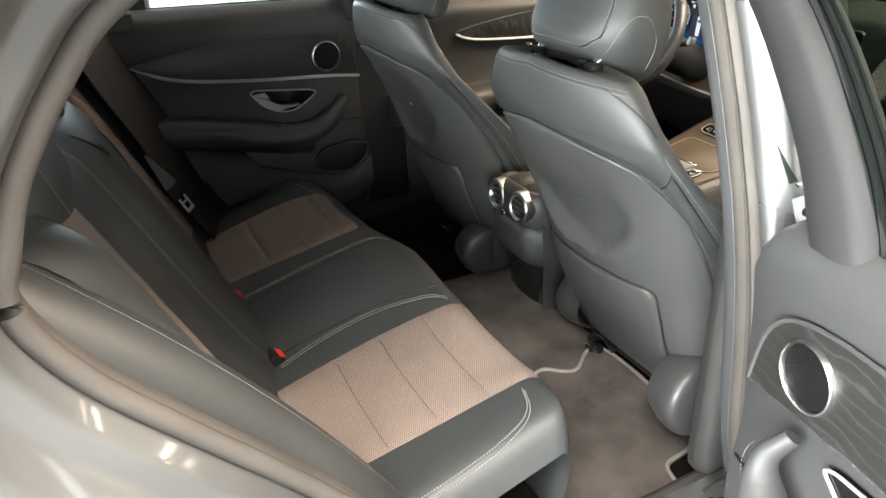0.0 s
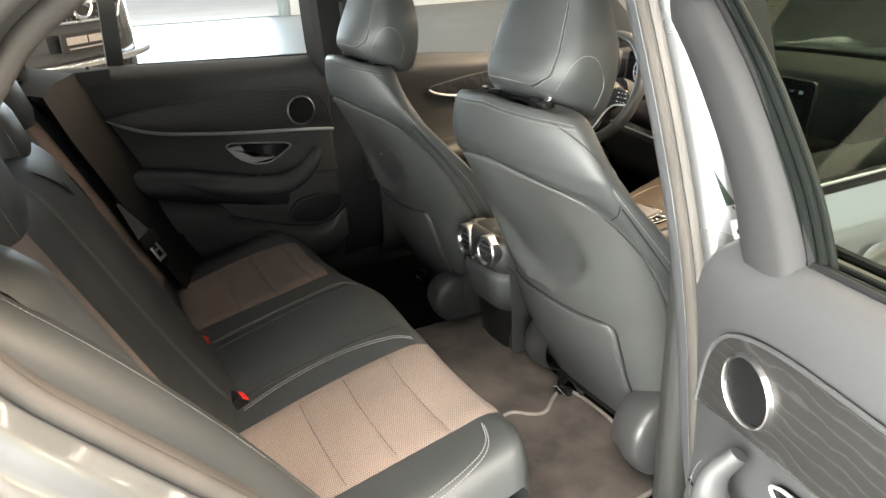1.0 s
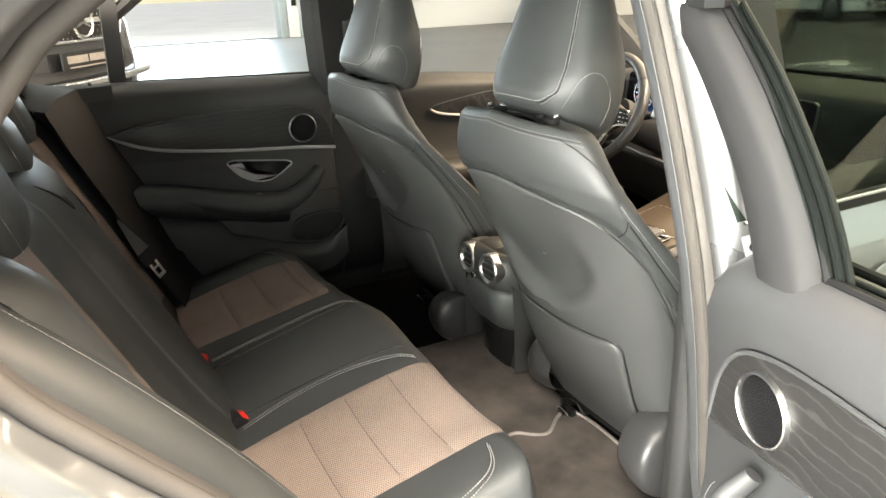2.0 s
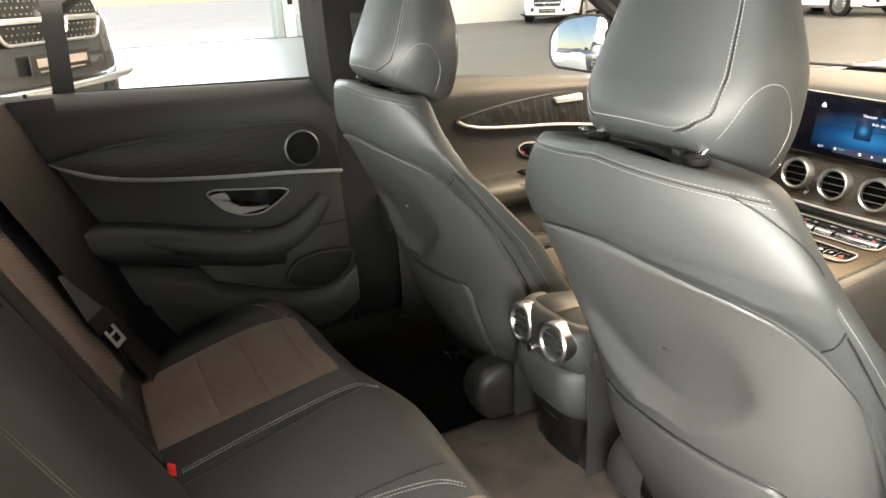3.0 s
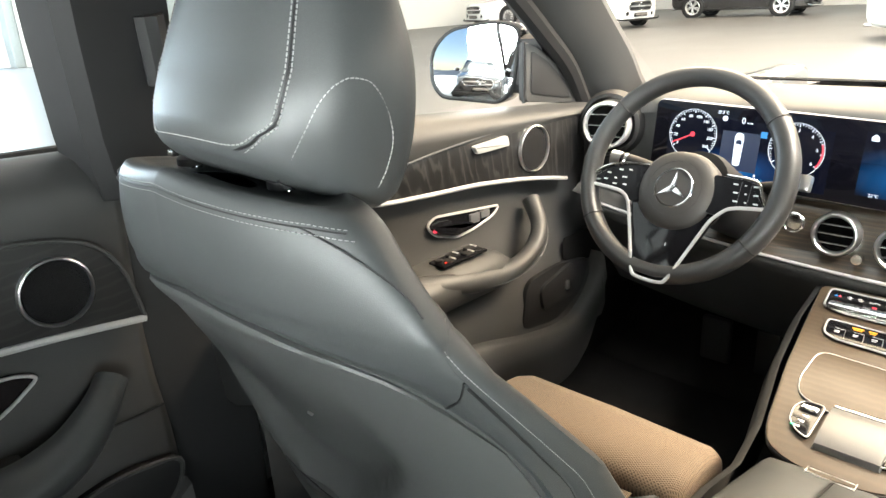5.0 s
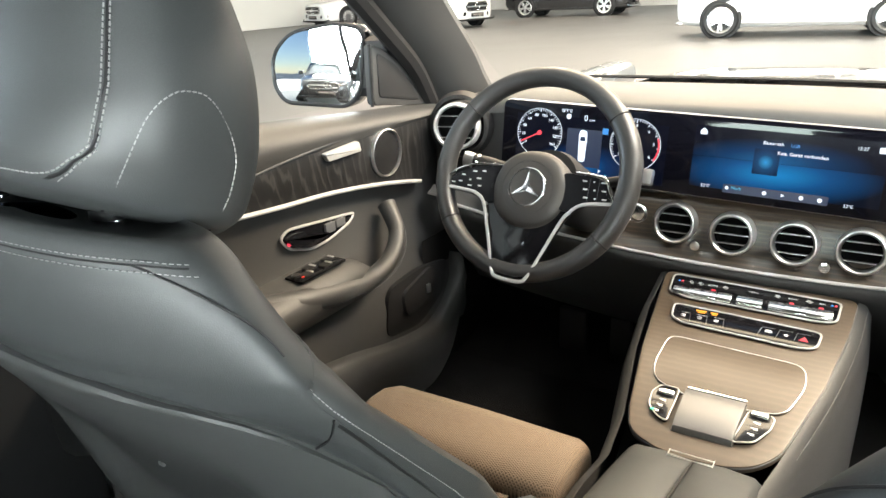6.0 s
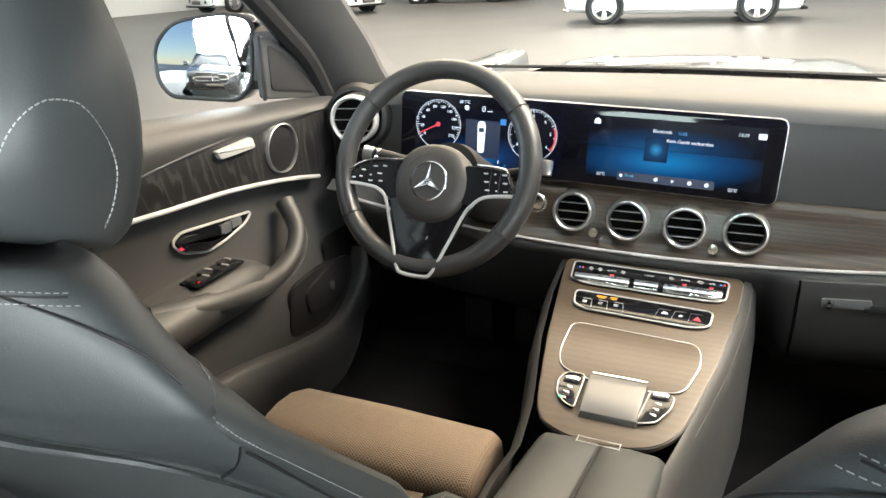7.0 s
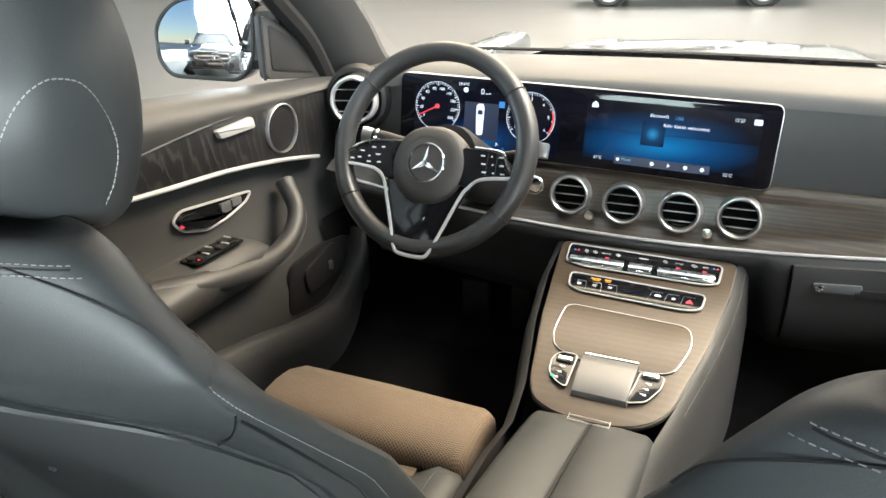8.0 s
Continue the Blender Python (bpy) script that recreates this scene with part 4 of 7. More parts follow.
for off in (0, 0.008):
    for pts in ([(0.215, 1.0), (0.205, 0.85), (0.20, 0.70), (0.18, 0.55), (0.16, 0.48)], [(0.522, 1.0), (0.525, 0.85), (0.52, 0.72), (0.50, 0.58)]):
        part("stitching", dashes([Vector((x + off, back_y(x + off, z) + 0.002, z)) for x, z in ((p.x, p.z) for p in spline([(a, 0, b) for a, b in pts], 10))]), THREAD, bench, "white contrast stitching")
# Black rods draw the shade of two soft creases in the leather.
for pts in ([(0.150, 1.0), (0.120, 0.965), (0.090, 0.938), (0.096, 0.965)], [(-0.020, 0.955), (-0.036, 0.925), (-0.040, 0.895), (-0.034, 0.868)]):
    part("crease", tube([Vector((p.x, back_y(p.x, p.z) + 0.0005, p.z)) for p in spline([(a, 0, b) for a, b in pts], 6)], [0.0006 + 0.0026 * math.sin(math.pi * k / 18) for k in range(19)], 6), BLACK, bench, "soft leather crease drawn as a black line of shade")
part("split_line", tube([(-0.155, back_y(-0.155, z) + 0.001, z) for z in np.linspace(0.46, 1.0, 20)], 0.004, 6), BLACK, bench)
for cx in (-0.40, 0.42, 0.0):
    hz = 0.10 if cx else 0.06
    hr = [section(cx, 0, *v, p=2.8) for v in ((0.07, -0.05, 0.0), (0.115, -0.075, 0.02), (0.128, -0.085, 0.03), (0.128, -0.085, 0.03), (0.115, -0.075, 0.02), (0.07, -0.05, 0.0))]
    zs = (0.985, 0.995, 1.02, 1.02 + hz * 0.9, 1.05 + hz, 1.06 + hz)
    rest = part("headrest", loft([[p + Vector((0, -1.245 - 0.3 * (z - 1.0), z)) for p in ring] for ring, z in zip(hr, zs)]), LEATHER, bench, "black leather rear head restraint")
    for s in (-1, 1):
        part("stitching", dashes([(cx + s * 0.100, -1.216 - 0.3 * (z - 1.0) - 0.012, z) for z in np.linspace(1.0, 1.04 + hz, 12)]), THREAD, rest)
# padded side piece next to the door frame
sp = spline([(0.665, -1.30, 1.03), (0.672, -1.245, 0.975), (0.675, -1.16, 0.880), (0.676, -1.053, 0.742), (0.676, -0.964, 0.610), (0.665, -0.90, 0.50)], 8)
rows = []
for i, p in enumerate(sp):
    way = (sp[min(i + 1, len(sp) - 1)] - sp[max(i - 1, 0)]).normalized()
    out = Vector((0, -way.z, way.y)) * (-1 if -way.z < 0 else 1)
    rows.append([p + Vector((dx, 0, 0)) + out * d for dx, d in ((-0.065, -0.05), (-0.055, -0.012), (-0.03, 0.004), (0.0, 0.008), (0.028, 0.002), (0.048, -0.018), (0.058, -0.05), (0.062, -0.10))])
part("side_pad", loft(rows, closed=False), LEATHER, bench, "padded leather side piece by the door", sharp=70)
rows2 = []
for i, p in enumerate(sp):
    way = (sp[min(i + 1, len(sp) - 1)] - sp[max(i - 1, 0)]).normalized()
    out = Vector((0, -way.z, way.y)) * (-1 if -way.z < 0 else 1)
    rows2.append(p + Vector((0.004, 0, 0)) + out * 0.0095)
part("stitching", dashes(rows2, 0.0040, 0.0026, 0.0004), THREAD, bench, "white contrast stitching")


def buckle(x, y, z, turn, tall=0.05):
    b = thing("belt_buckle", "black belt buckle with a red release button in the rear bench", "seat belt", "rear belt buckles")
    m = Matrix.Translation((x, y, z)) @ pose(0, 0, 0, -35, 0, turn)
    part("housing", moved(box((0, 0, -0.018), (0.042, 0.034, tall + 0.06), 0.006), m), BLACK, b)
    part("release_button", moved(box((0, 0.008, tall / 2 + 0.010), (0.034, 0.016, 0.008), 0.003), m), RED, b, "red release button")


buckle(0.146, -0.975, 0.440, 8)
buckle(-0.134, -1.000, 0.452, -5)
strap = thing("rear_seat_belt", "black rear seat belt with steel tongue beside the outer seat", "seat belt")
webbing = spline([(-0.60, -1.30, 1.15), (-0.60, -1.16, 0.92), (-0.585, -1.09, 0.76), (-0.555, -1.05, 0.63), (-0.53, -1.01, 0.52), (-0.52, -0.985, 0.46)], 6)
part("webbing", loft([[p + Vector((-0.018, -0.010, 0)), p + Vector((0.018, 0.010, 0))] for p in webbing], closed=False), BELT, strap)
out = Vector((0.8, 0.5, 0.33)).normalized()
along = Vector((0.03, -0.42, 0.9)).normalized()
across = along.cross(out).normalized()
m = basis((-0.508, -1.022, 0.605), across, along)
part("tongue", moved(join(box((0, 0.020, 0), (0.056, 0.034, 0.014), 0.005), box((0, 0.036, 0), (0.050, 0.012, 0.010), 0.004)), m), BLACK, strap)
part("tongue_plate", moved(join(box((-0.011, -0.016, 0), (0.007, 0.044, 0.003), 0.001), box((0.011, -0.016, 0), (0.007, 0.044, 0.003), 0.001), box((0, -0.040, 0), (0.029, 0.010, 0.003), 0.001), box((0, -0.014, 0), (0.020, 0.006, 0.003), 0.001)), m), SATIN, strap, "bright steel belt tongue")
fold = [(m @ Vector((0, 0.034 + 0.115 * t, -0.002 - 0.004 * t)), 0.024 - 0.020 * t) for t in (0, 0.3, 0.6, 0.85, 1)]
part("folded_webbing", loft([[p - across * w, p - across * (w * 0.3) + out * 0.003, p + across * w] for p, w in fold], closed=False), GREY_TRIM, strap, "grey folded belt webbing")
m = basis((-0.27, -1.02, 0.50), (1, 0.1, 0.0), (0, -0.3, 1))
mid = thing("middle_seat_belt", "taupe middle belt with small steel buckle on the rear bench", "seat belt")
part("webbing", loft([[p + Vector((-0.018, 0, 0)), p + Vector((0.018, 0, 0))] for p in spline([(-0.275, -1.058, 0.60), (-0.268, -1.025, 0.545), (-0.255, -0.998, 0.50), (-0.24, -0.985, 0.462)], 6)], closed=False), BELT, mid)
part("tongue_plate", moved(join(box((0, 0, 0.008), (0.04, 0.035, 0.01), 0.003), box((0, -0.03, 0.008), (0.022, 0.03, 0.003))), m), SATIN, mid)

# ---- floor mats ----
def mat_on_floor(outline, label):
    t = thing("floor_mat", label, "floor mat", "floor mats")
    m = Matrix.Translation((0, 0, 0.301))
    part("carpet", plate(outline, m, 0.012), MAT_CARPET, t)
    ring = [Vector((x, y, 0.314)) for x, y in outline]
    part("piping", tube(ring, 0.0045, 8), PIPING, t, "grey stitched piping")


edge = [(p.x, p.y) for p in spline([(0.36, -0.60, 0), (0.330, -0.48, 0), (0.306, -0.415, 0), (0.302, -0.378, 0), (0.330, -0.345, 0), (0.338, -0.312, 0), (0.300, -0.262, 0), (0.287, -0.228, 0), (0.315, -0.206, 0), (0.425, -0.203, 0), (0.60, -0.222, 0), (0.648, -0.238, 0), (0.664, -0.29, 0), (0.676, -0.345, 0), (0.73, -0.362, 0)], 6)]
mat_on_floor(edge + [(0.74, -0.60)], "dark grey velour rear mat with lighter piping")
runner = thing("tunnel_carpet", "dark grey carpet over the floor tunnel", "carpet")
part("carpet", loft([[(x, y, z + 0.010) for x, z in ((-0.20, 0.297), (-0.185, 0.306), (-0.15, 0.320), (-0.09, 0.326), (0, 0.328), (0.09, 0.326), (0.15, 0.318), (0.20, 0.306), (0.25, 0.297), (0.37, 0.293))] for y in (-0.70, -0.4, -0.24, -0.195)], closed=False), MAT_CARPET, runner)

# ---- rear doors ----
STRIP = [(0.66, 0.925), (0.62, 0.903), (0.56, 0.879), (0.47, 0.860), (0.29, 0.839), (0.125, 0.826), (0.0, 0.812)]
WOODTOP = [(0.0, 0.812), (0.014, 0.880), (0.035, 0.918), (0.07, 0.941), (0.14, 0.955), (0.25, 0.958), (0.40, 0.956), (0.558, 0.942), (0.66, 0.925)]


def ring_of(r, tube_r, m, n=40):
    return lathe([(r - tube_r, -0.004), (r - tube_r, 0.003), (r - tube_r * 0.4, 0.006), (r + tube_r * 0.5, 0.005), (r + tube_r, 0.0), (r + tube_r, -0.004)], m, n)


def speaker(c, r, m, parent):
    mm = m @ Matrix.Translation(c)
    part("speaker_ring", ring_of(r, 0.0022, mm), SATIN, parent, "bright speaker ring")
    part("speaker_grille", lathe([(r - 0.002, -0.001), (r - 0.006, 0.001), (0.02, 0.003), (0.001, 0.0035)], mm, 40), GRILLE, parent, "black perforated speaker grille")


def rear_door(m, upper, lower, wood, label, glass_mat, is_open):
    """A rear door seen from inside: x of m runs to the rear from its front edge, y up, z into the car."""
    d = thing("rear_door", label, "car door", "rear doors")
    prof = [(-0.03, 0.36), (0.0, 0.40), (0.018, 0.47), (0.022, 0.55), (0.010, 0.64), (-0.010, 0.71), (-0.018, 0.78), (-0.016, 0.83)]
    top = [(-0.016, 0.83), (-0.010, 0.90), (0.0, 0.955), (0.0, 0.985), (-0.010, 1.012), (-0.030, 1.030), (-0.055, 1.038), (-0.085, 1.036)]
    ss = [-0.012, -0.006, 0.01, 0.1, 0.2, 0.3, 0.4, 0.5, 0.6, 0.7, 0.80]
    ins = [-0.05, -0.012, 0, 0, 0, 0, 0, 0, 0, 0, 0]
    far = 0.80 if is_open else 1.0
    rise = lambda s: 0.024 * (s / 0.6)
    if is_open:
        ss[:3] = [-0.054, -0.049, -0.034]
    shift = [0.0] * 8 if not is_open else [0.0, 0.0, 0.002, 0.008, 0.016, 0.026, 0.04, 0.05]
    ss_up = ss[:-1] + [far]
    slant = lambda z: 0.045 * max(0, (0.80 - z) / 0.20) if is_open else 0.0
    part("upper_panel", moved(loft([[(s + (shift[k] * 1.4 if s < 0 else 0), z + rise(s) * max(0, (z - 0.95) / 0.09), n + e) for k, (n, z) in enumerate(top)] for s, e in zip(ss_up, ins)], closed=False), m), upper, d, "padded upper door trim", sharp=60)
    part("lower_panel", moved(loft([[(s + (slant(z) if s < 0 else 0), z, n + e) for n, z in prof] for s, e in zip(ss, ins)], closed=False), m), lower, d, "lower door trim", sharp=60)
    outline = [tuple(p) for p in WOODTOP] + [tuple(p) for p in STRIP[1:-1]]
    part("wood_trim", plate(outline, m @ Matrix.Translation((0, 0, -0.014)), 0.019, 0.003), wood, d, "dark open-pored ash veneer inlay")
    edge = [Vector((s, z, 0.005)) for s, z in [(p.x, p.y) for p in spline([(a, b, 0) for a, b in WOODTOP], 5)]]
    part("wood_edge", moved(tube(edge, 0.003, 6, up=(0, 0, 1)), m), upper, d)
    sl = [Vector((p.x, p.y, 0.004)) for p in spline([(a, b, 0) for a, b in STRIP], 6)]
    part("trim_strip", moved(tube(sl, [(0.0015 + 0.004 * min(1, i / 8)) * (0.3 if is_open else 1) for i in range(len(sl))], 8, up=(0, 0, 1)), m), SATIN if is_open else SILVER, d, "bright metal trim strip")
    speaker((0.100, 0.884, 0.006), 0.043, m, d)
    hole = rounded([(0.345, 0.803), (0.325, 0.809), (0.16, 0.788), (0.139, 0.778), (0.178, 0.750), (0.216, 0.731), (0.265, 0.734), (0.312, 0.760)], 0.02)
    cup = part("handle_cup", plate(hole, m @ Matrix.Translation((0, 0, -0.020)), 0.010), GLOSS, d, "black handle recess")
    loop = [Vector((x, y, -0.008)) for x, y in hole]
    part("cup_rim", moved(tube([*loop, loop[0]], 0.0026, 6, up=(0, 0, 1)), m), SILVER, cup, "bright rim")
    blade = rounded([(0.337, 0.797), (0.298, 0.799), (0.288, 0.778), (0.268, 0.762), (0.200, 0.752), (0.196, 0.746), (0.262, 0.739), (0.305, 0.752)], 0.008)
    part("handle", plate(blade, m @ Matrix.Translation((0, 0, -0.010)), 0.010, 0.003), SILVER, cup, "satin metal door handle")
    arm = spline([(0.64, 0.754, 0.0), (0.56, 0.744, 0.022), (0.45, 0.718, 0.040), (0.33, 0.685, 0.050), (0.22, 0.671, 0.052), (0.15, 0.685, 0.048), (0.10, 0.716, 0.035)] + ([(0.086, 0.755, 0.026), (0.098, 0.793, 0.004)] if is_open else [(0.062, 0.748, 0.010)]), 6)
    thick = [(0.020 + 0.014 * math.sin(math.pi * min(1, max(0, i / 40)))) * (1 - 0.45 * max(0, (i - len(arm) + 13) / 12) if is_open else 1) for i in range(len(arm))]
    part("armrest", moved(tube(arm, thick, 14, 1.25, (0, 0, 1)), m), lower if is_open else LEATHER, d, "padded armrest and pull handle")
    if is_open:
        part("stitching", moved(dashes([p + Vector((-0.014, 0.004, 0.020)) for p in arm[-16:-4]], 0.004, 0.002, 0.00035), m), THREAD, d, "white contrast stitching")
    part("armrest_pad", moved(loft([[(s, z + 0.022, -0.02), (s, z + 0.026, 0.02), (s, z + 0.016, 0.062), (s, z - 0.02, 0.075), (s, z - 0.05, 0.055), (s, z - 0.07, 0.02), (s, z - 0.07, -0.02)]
                                    for s, z in ((0.63, 0.757), (0.60, 0.752), (0.50, 0.735), (0.38, 0.705), (0.26, 0.676), (0.20, 0.668), (0.185, 0.665))]), m), LEATHER, d, "padded door armrest", sharp=60)
    part("window_switch", moved(box((0.275, 0.702, 0.045), (0.03, 0.012, 0.018), 0.003), m), SATIN, d, "bright window switch")
    pk = rounded([(0.190, 0.550), (0.160, 0.600), (0.09, 0.614), (-0.004, 0.604), (0.010, 0.552), (0.067, 0.514), (0.159, 0.528)], 0.03)
    part("door_pocket", plate(pk, m @ Matrix.Translation((0, 0, 0.012)), 0.020, 0.008), BLACK, d, "open door pocket")
    rim = [Vector((x, y, 0.030)) for x, y in pk]
    part("pocket_rim", moved(tube([*rim, rim[0]], 0.004, 6, up=(0, 0, 1)), m), lower, d)
    part("panel_seam", moved(tube([(0.0, 0.676, 0.002), (0.04, 0.676, 0.006), (0.075, 0.678, 0.008)], 0.002, 6), m), BLACK, d)
    part("bin_wall", moved(loft([[(s, z, 0.02), (s, z - 0.006, 0.035), (s, z - 0.05, 0.042), (s, z - 0.10, 0.04)] for s, z in ((-0.005, 0.560), (0.05, 0.520), (0.10, 0.512), (0.19, 0.528), (0.36, 0.590), (0.39, 0.635), (0.62, 0.70))], closed=False), m), lower, d, sharp=60)
    # outer skin, glass and window frame
    part("outer_skin", moved(loft([[(s, z, n) for n, z in ((-0.13, 0.33), (-0.165, 0.45), (-0.175, 0.65), (-0.170, 0.85), (-0.150, 0.97), (-0.115, 1.028))] for s in (-0.03, 0.2, 0.5, 0.80)], closed=False), m), PAINT, d, "silver outer door skin")
    part("belt_moulding", moved(tube([(-0.03, 1.034, -0.104), (0.2, 1.04, -0.104), (0.5, 1.05, -0.104), (0.6, 1.054, -0.104)], 0.007, 8), m), BLACK, d, "black window belt moulding")
    lean = (lambda z: -0.035 - 0.06 * (z - 1.03) + 0.033 * max(0, (z - 1.10) / 0.22)) if is_open else (lambda z: -0.095 - 0.30 * (z - 1.03))
    fr = ([(0.108, 1.02), (0.076, 1.078), (0.045, 1.13), (0.000, 1.195), (-0.045, 1.25), (-0.115, 1.32), (-0.09, 1.37), (0.15, 1.40)] if is_open else [(-0.006, 1.02), (-0.075, 1.19), (-0.125, 1.31), (-0.10, 1.345), (0.15, 1.37)]) + [(0.40, 1.345), (0.60, 1.22), (0.585, 1.05)]
    low = 6 if is_open else 3
    pts = spline([(x, z, lean(z)) for x, z in fr[:low]], 4)
    rows = [[p + Vector((dx, 0, dz)) for dx, dz in ((-0.112, -0.040), (-0.110, -0.012), (-0.102, 0.000), (-0.088, 0.002), (-0.082, 0.014), (-0.070, 0.020), (-0.042, 0.021), (-0.014, 0.016), (0.002, 0.008), (0.008, -0.012), (-0.06, -0.05))] for p in pts]
    if is_open:
        part("window_frame", moved(loft(rows), m), FRAME_TRIM, d, "grey lined window frame", sharp=50)
        for k, (off, r) in enumerate(((0.012, 0.006), (0.026, 0.0055), (0.038, 0.004))):
            part("window_seal", moved(tube([p + Vector((off, 0, -0.012 - 0.003 * k)) for p in pts], r, 8), m), BLACK, d, "black rubber window seal")
        for k, (dz, r) in enumerate(((0.0, 0.006), (0.011, 0.004))):
            part("belt_seal", moved(tube([(s, 1.036 + 0.004 * k + rise(s), -0.048 - 0.014 * k) for s in (-0.02, 0.2, 0.4, 0.6)], r, 8), m), BLACK, d, "black rubber window seal")
        part("frame_top", moved(tube(spline([(x, z, lean(z)) for x, z in fr[low - 1:low + 4]], 5), 0.03, 8), m), BLACK, d)
    else:
        part("frame_top", moved(tube(spline([(x, z, lean(z)) for x, z in fr[low - 1:low + 4]], 5), 0.02, 8), m), BLACK, d)
        part("divider_bar", moved(loft([[(s0 + o, z, lean(z) + q) for o, q in ((-0.022, 0.03), (0.022, 0.03), (0.022, -0.01), (-0.022, -0.01))] for s0, z in ((0.600, 1.02), (0.585, 1.24), (0.58, 1.36))]), m), BLACK, d, "black window divider bar")
        part("lock_pin", moved(lathe([(0.006, 0.0), (0.005, 0.012), (0.0035, 0.018), (0.001, 0.019)], Matrix.Translation((0.672, 1.05, -0.05)) @ pose(0, 0, 0, -90, 0, 0), 12), m), BLACK, d)
        part("rear_corner", moved(loft([[(0.62, z, 0.0 - 0.01), (0.75, z, 0.015), (0.88, z, 0.02)] for z in (1.02, 1.06)], closed=False), m), upper, d)
    g = part("pane", moved(loft([[(s, 1.03, lean(1.03) - 0.012) for s in (-0.01, 0.3, 0.6 if is_open else 0.82)], [(s, 1.36, lean(1.36) - 0.012) for s in (-0.12, 0.2, 0.5 if is_open else 0.78)]], closed=False), m), glass_mat, d, "door window glass")
    g.visible_shadow = False
    return d


LEFT = Matrix(((0, 0, 1, -0.710), (-1, 0, 0, -0.410), (0, 1, 0, 0), (0, 0, 0, 1)))
rear_door(LEFT, DOOR_SHADED, LEATHER_SOFT, ASH_SHADED, "closed rear door with trim darkened as if shaded, dark ash inlay and speaker", GLASS, False)
ux, uy = 0.969, -0.249
RIGHT = Matrix(((ux, 0, uy, 0.922), (uy, 0, -ux, -0.482), (0, 1, 0, -0.066), (0, 0, 0, 1)))
LIT_TRIM = DOOR_LIT
rear_door(RIGHT, LIT_TRIM, LIT_TRIM, ASH_LIT, "wide open rear door with padded trim lightened as if lit, ash inlay and speaker", TINTED, True)

# ---- front doors ----
fd = thing("front_door", "closed driver's door with black trim, ash inlay and speaker", "car door", "front doors")
LF = Matrix(((0, 0, 1, -0.710), (1, 0, 0, 0), (0, 1, 0, 0), (0, 0, 0, 1)))  # x forward, y up, z into the car
prof = [(-0.03, 0.33), (0.0, 0.37), (0.02, 0.44), (0.018, 0.55), (-0.005, 0.64), (-0.03, 0.70), (-0.038, 0.76), (-0.030, 0.82)]
ys = (-0.27, -0.2, 0.0, 0.15, 0.3, 0.45, 0.6, 0.72)
part("lower_panel", moved(loft([[(s, z, n) for n, z in prof] for s in ys], closed=False), LF), LEATHER_SOFT, fd, "black lower door trim", sharp=60)
top = [(-0.030, 0.82), (-0.020, 0.88), (-0.004, 0.93), (0.004, 0.955), (0.0, 0.975), (-0.018, 0.998), (-0.05, 1.010), (-0.08, 1.008)]
drop = lambda s: -0.055 * (s / 0.7) if s > 0 else 0.01 * (-s / 0.3)
part("upper_panel", moved(loft([[(s, z + drop(s) * max(0, (z - 0.93) / 0.07), n) for n, z in top] for s in ys], closed=False), LF), LEATHER_SOFT, fd, "padded upper door trim", sharp=60)
FSTRIP = [(-0.06, 0.893), (-0.03, 0.878), (0.03, 0.865), (0.137, 0.855), (0.277, 0.845), (0.409, 0.828), (0.50, 0.812), (0.58, 0.795)]
FTOP = [(0.58, 0.795), (0.645, 0.86), (0.69, 0.935), (0.55, 0.942), (0.40, 0.944), (0.236, 0.937), (0.09, 0.925), (-0.04, 0.905), (-0.06, 0.893)]
part("wood_trim", plate(FTOP + FSTRIP[1:-1], LF @ Matrix.Translation((0, 0, -0.024)), 0.020, 0.003), ASH_FLAMED, fd, "dark open-pored ash veneer inlay")
fl = [Vector((p.x, p.y, -0.004)) for p in spline([(a, b, 0) for a, b in FSTRIP], 6)]
part("trim_strip", moved(tube(fl, 0.0045, 8), LF), SILVER, fd, "bright metal trim strip")
part("wood_edge", moved(tube([Vector((p.x, p.y, 0.0)) for p in spline([(a, b, 0) for a, b in FTOP[2:]], 5)], 0.0018, 6), LF), GREY_TRIM, fd)
speaker((0.458, 0.886, -0.003), 0.049, LF, fd)
part("seat_control", plate(rounded([(0.262, 0.925), (0.272, 0.908), (0.370, 0.908), (0.364, 0.930)], 0.006), LF @ Matrix.Translation((0, 0, -0.006)), 0.012, 0.004), SILVER, fd, "satin metal seat adjuster")
hole = rounded([(0.155, 0.785), (0.178, 0.798), (0.372, 0.777), (0.352, 0.760), (0.290, 0.745), (0.238, 0.741), (0.176, 0.760)], 0.015)
cup = part("handle_cup", plate(hole, LF @ Matrix.Translation((0, 0, -0.044)), 0.014), GLOSS, fd, "black handle recess")
loop = [Vector((x, y, -0.030)) for x, y in hole]
part("cup_rim", moved(tube([*loop, loop[0]], 0.0028, 6), LF), SILVER, cup, "bright rim")
blade = rounded([(0.163, 0.783), (0.182, 0.790), (0.214, 0.786), (0.224, 0.770), (0.250, 0.762), (0.282, 0.764), (0.276, 0.756), (0.238, 0.748), (0.186, 0.761)], 0.006)
part("handle", plate(blade, LF @ Matrix.Translation((0, 0, -0.032)), 0.012, 0.003), GLOSS, cup, "dark gloss door handle")
part("lock_button", moved(box((0.176, 0.770, -0.027), (0.009, 0.006, 0.005), 0.002), LF), glowing("red_lock_light", (1.0, 0.06, 0.10), 1.2), cup, "red lit lock button")
for k in range(2):
    part("memory_button", moved(box((0.290 + 0.031 * k, 0.769 + 0.002 * k, -0.028), (0.028, 0.020 - 0.004 * k, 0.008), 0.002), LF), GREY_TRIM, cup)
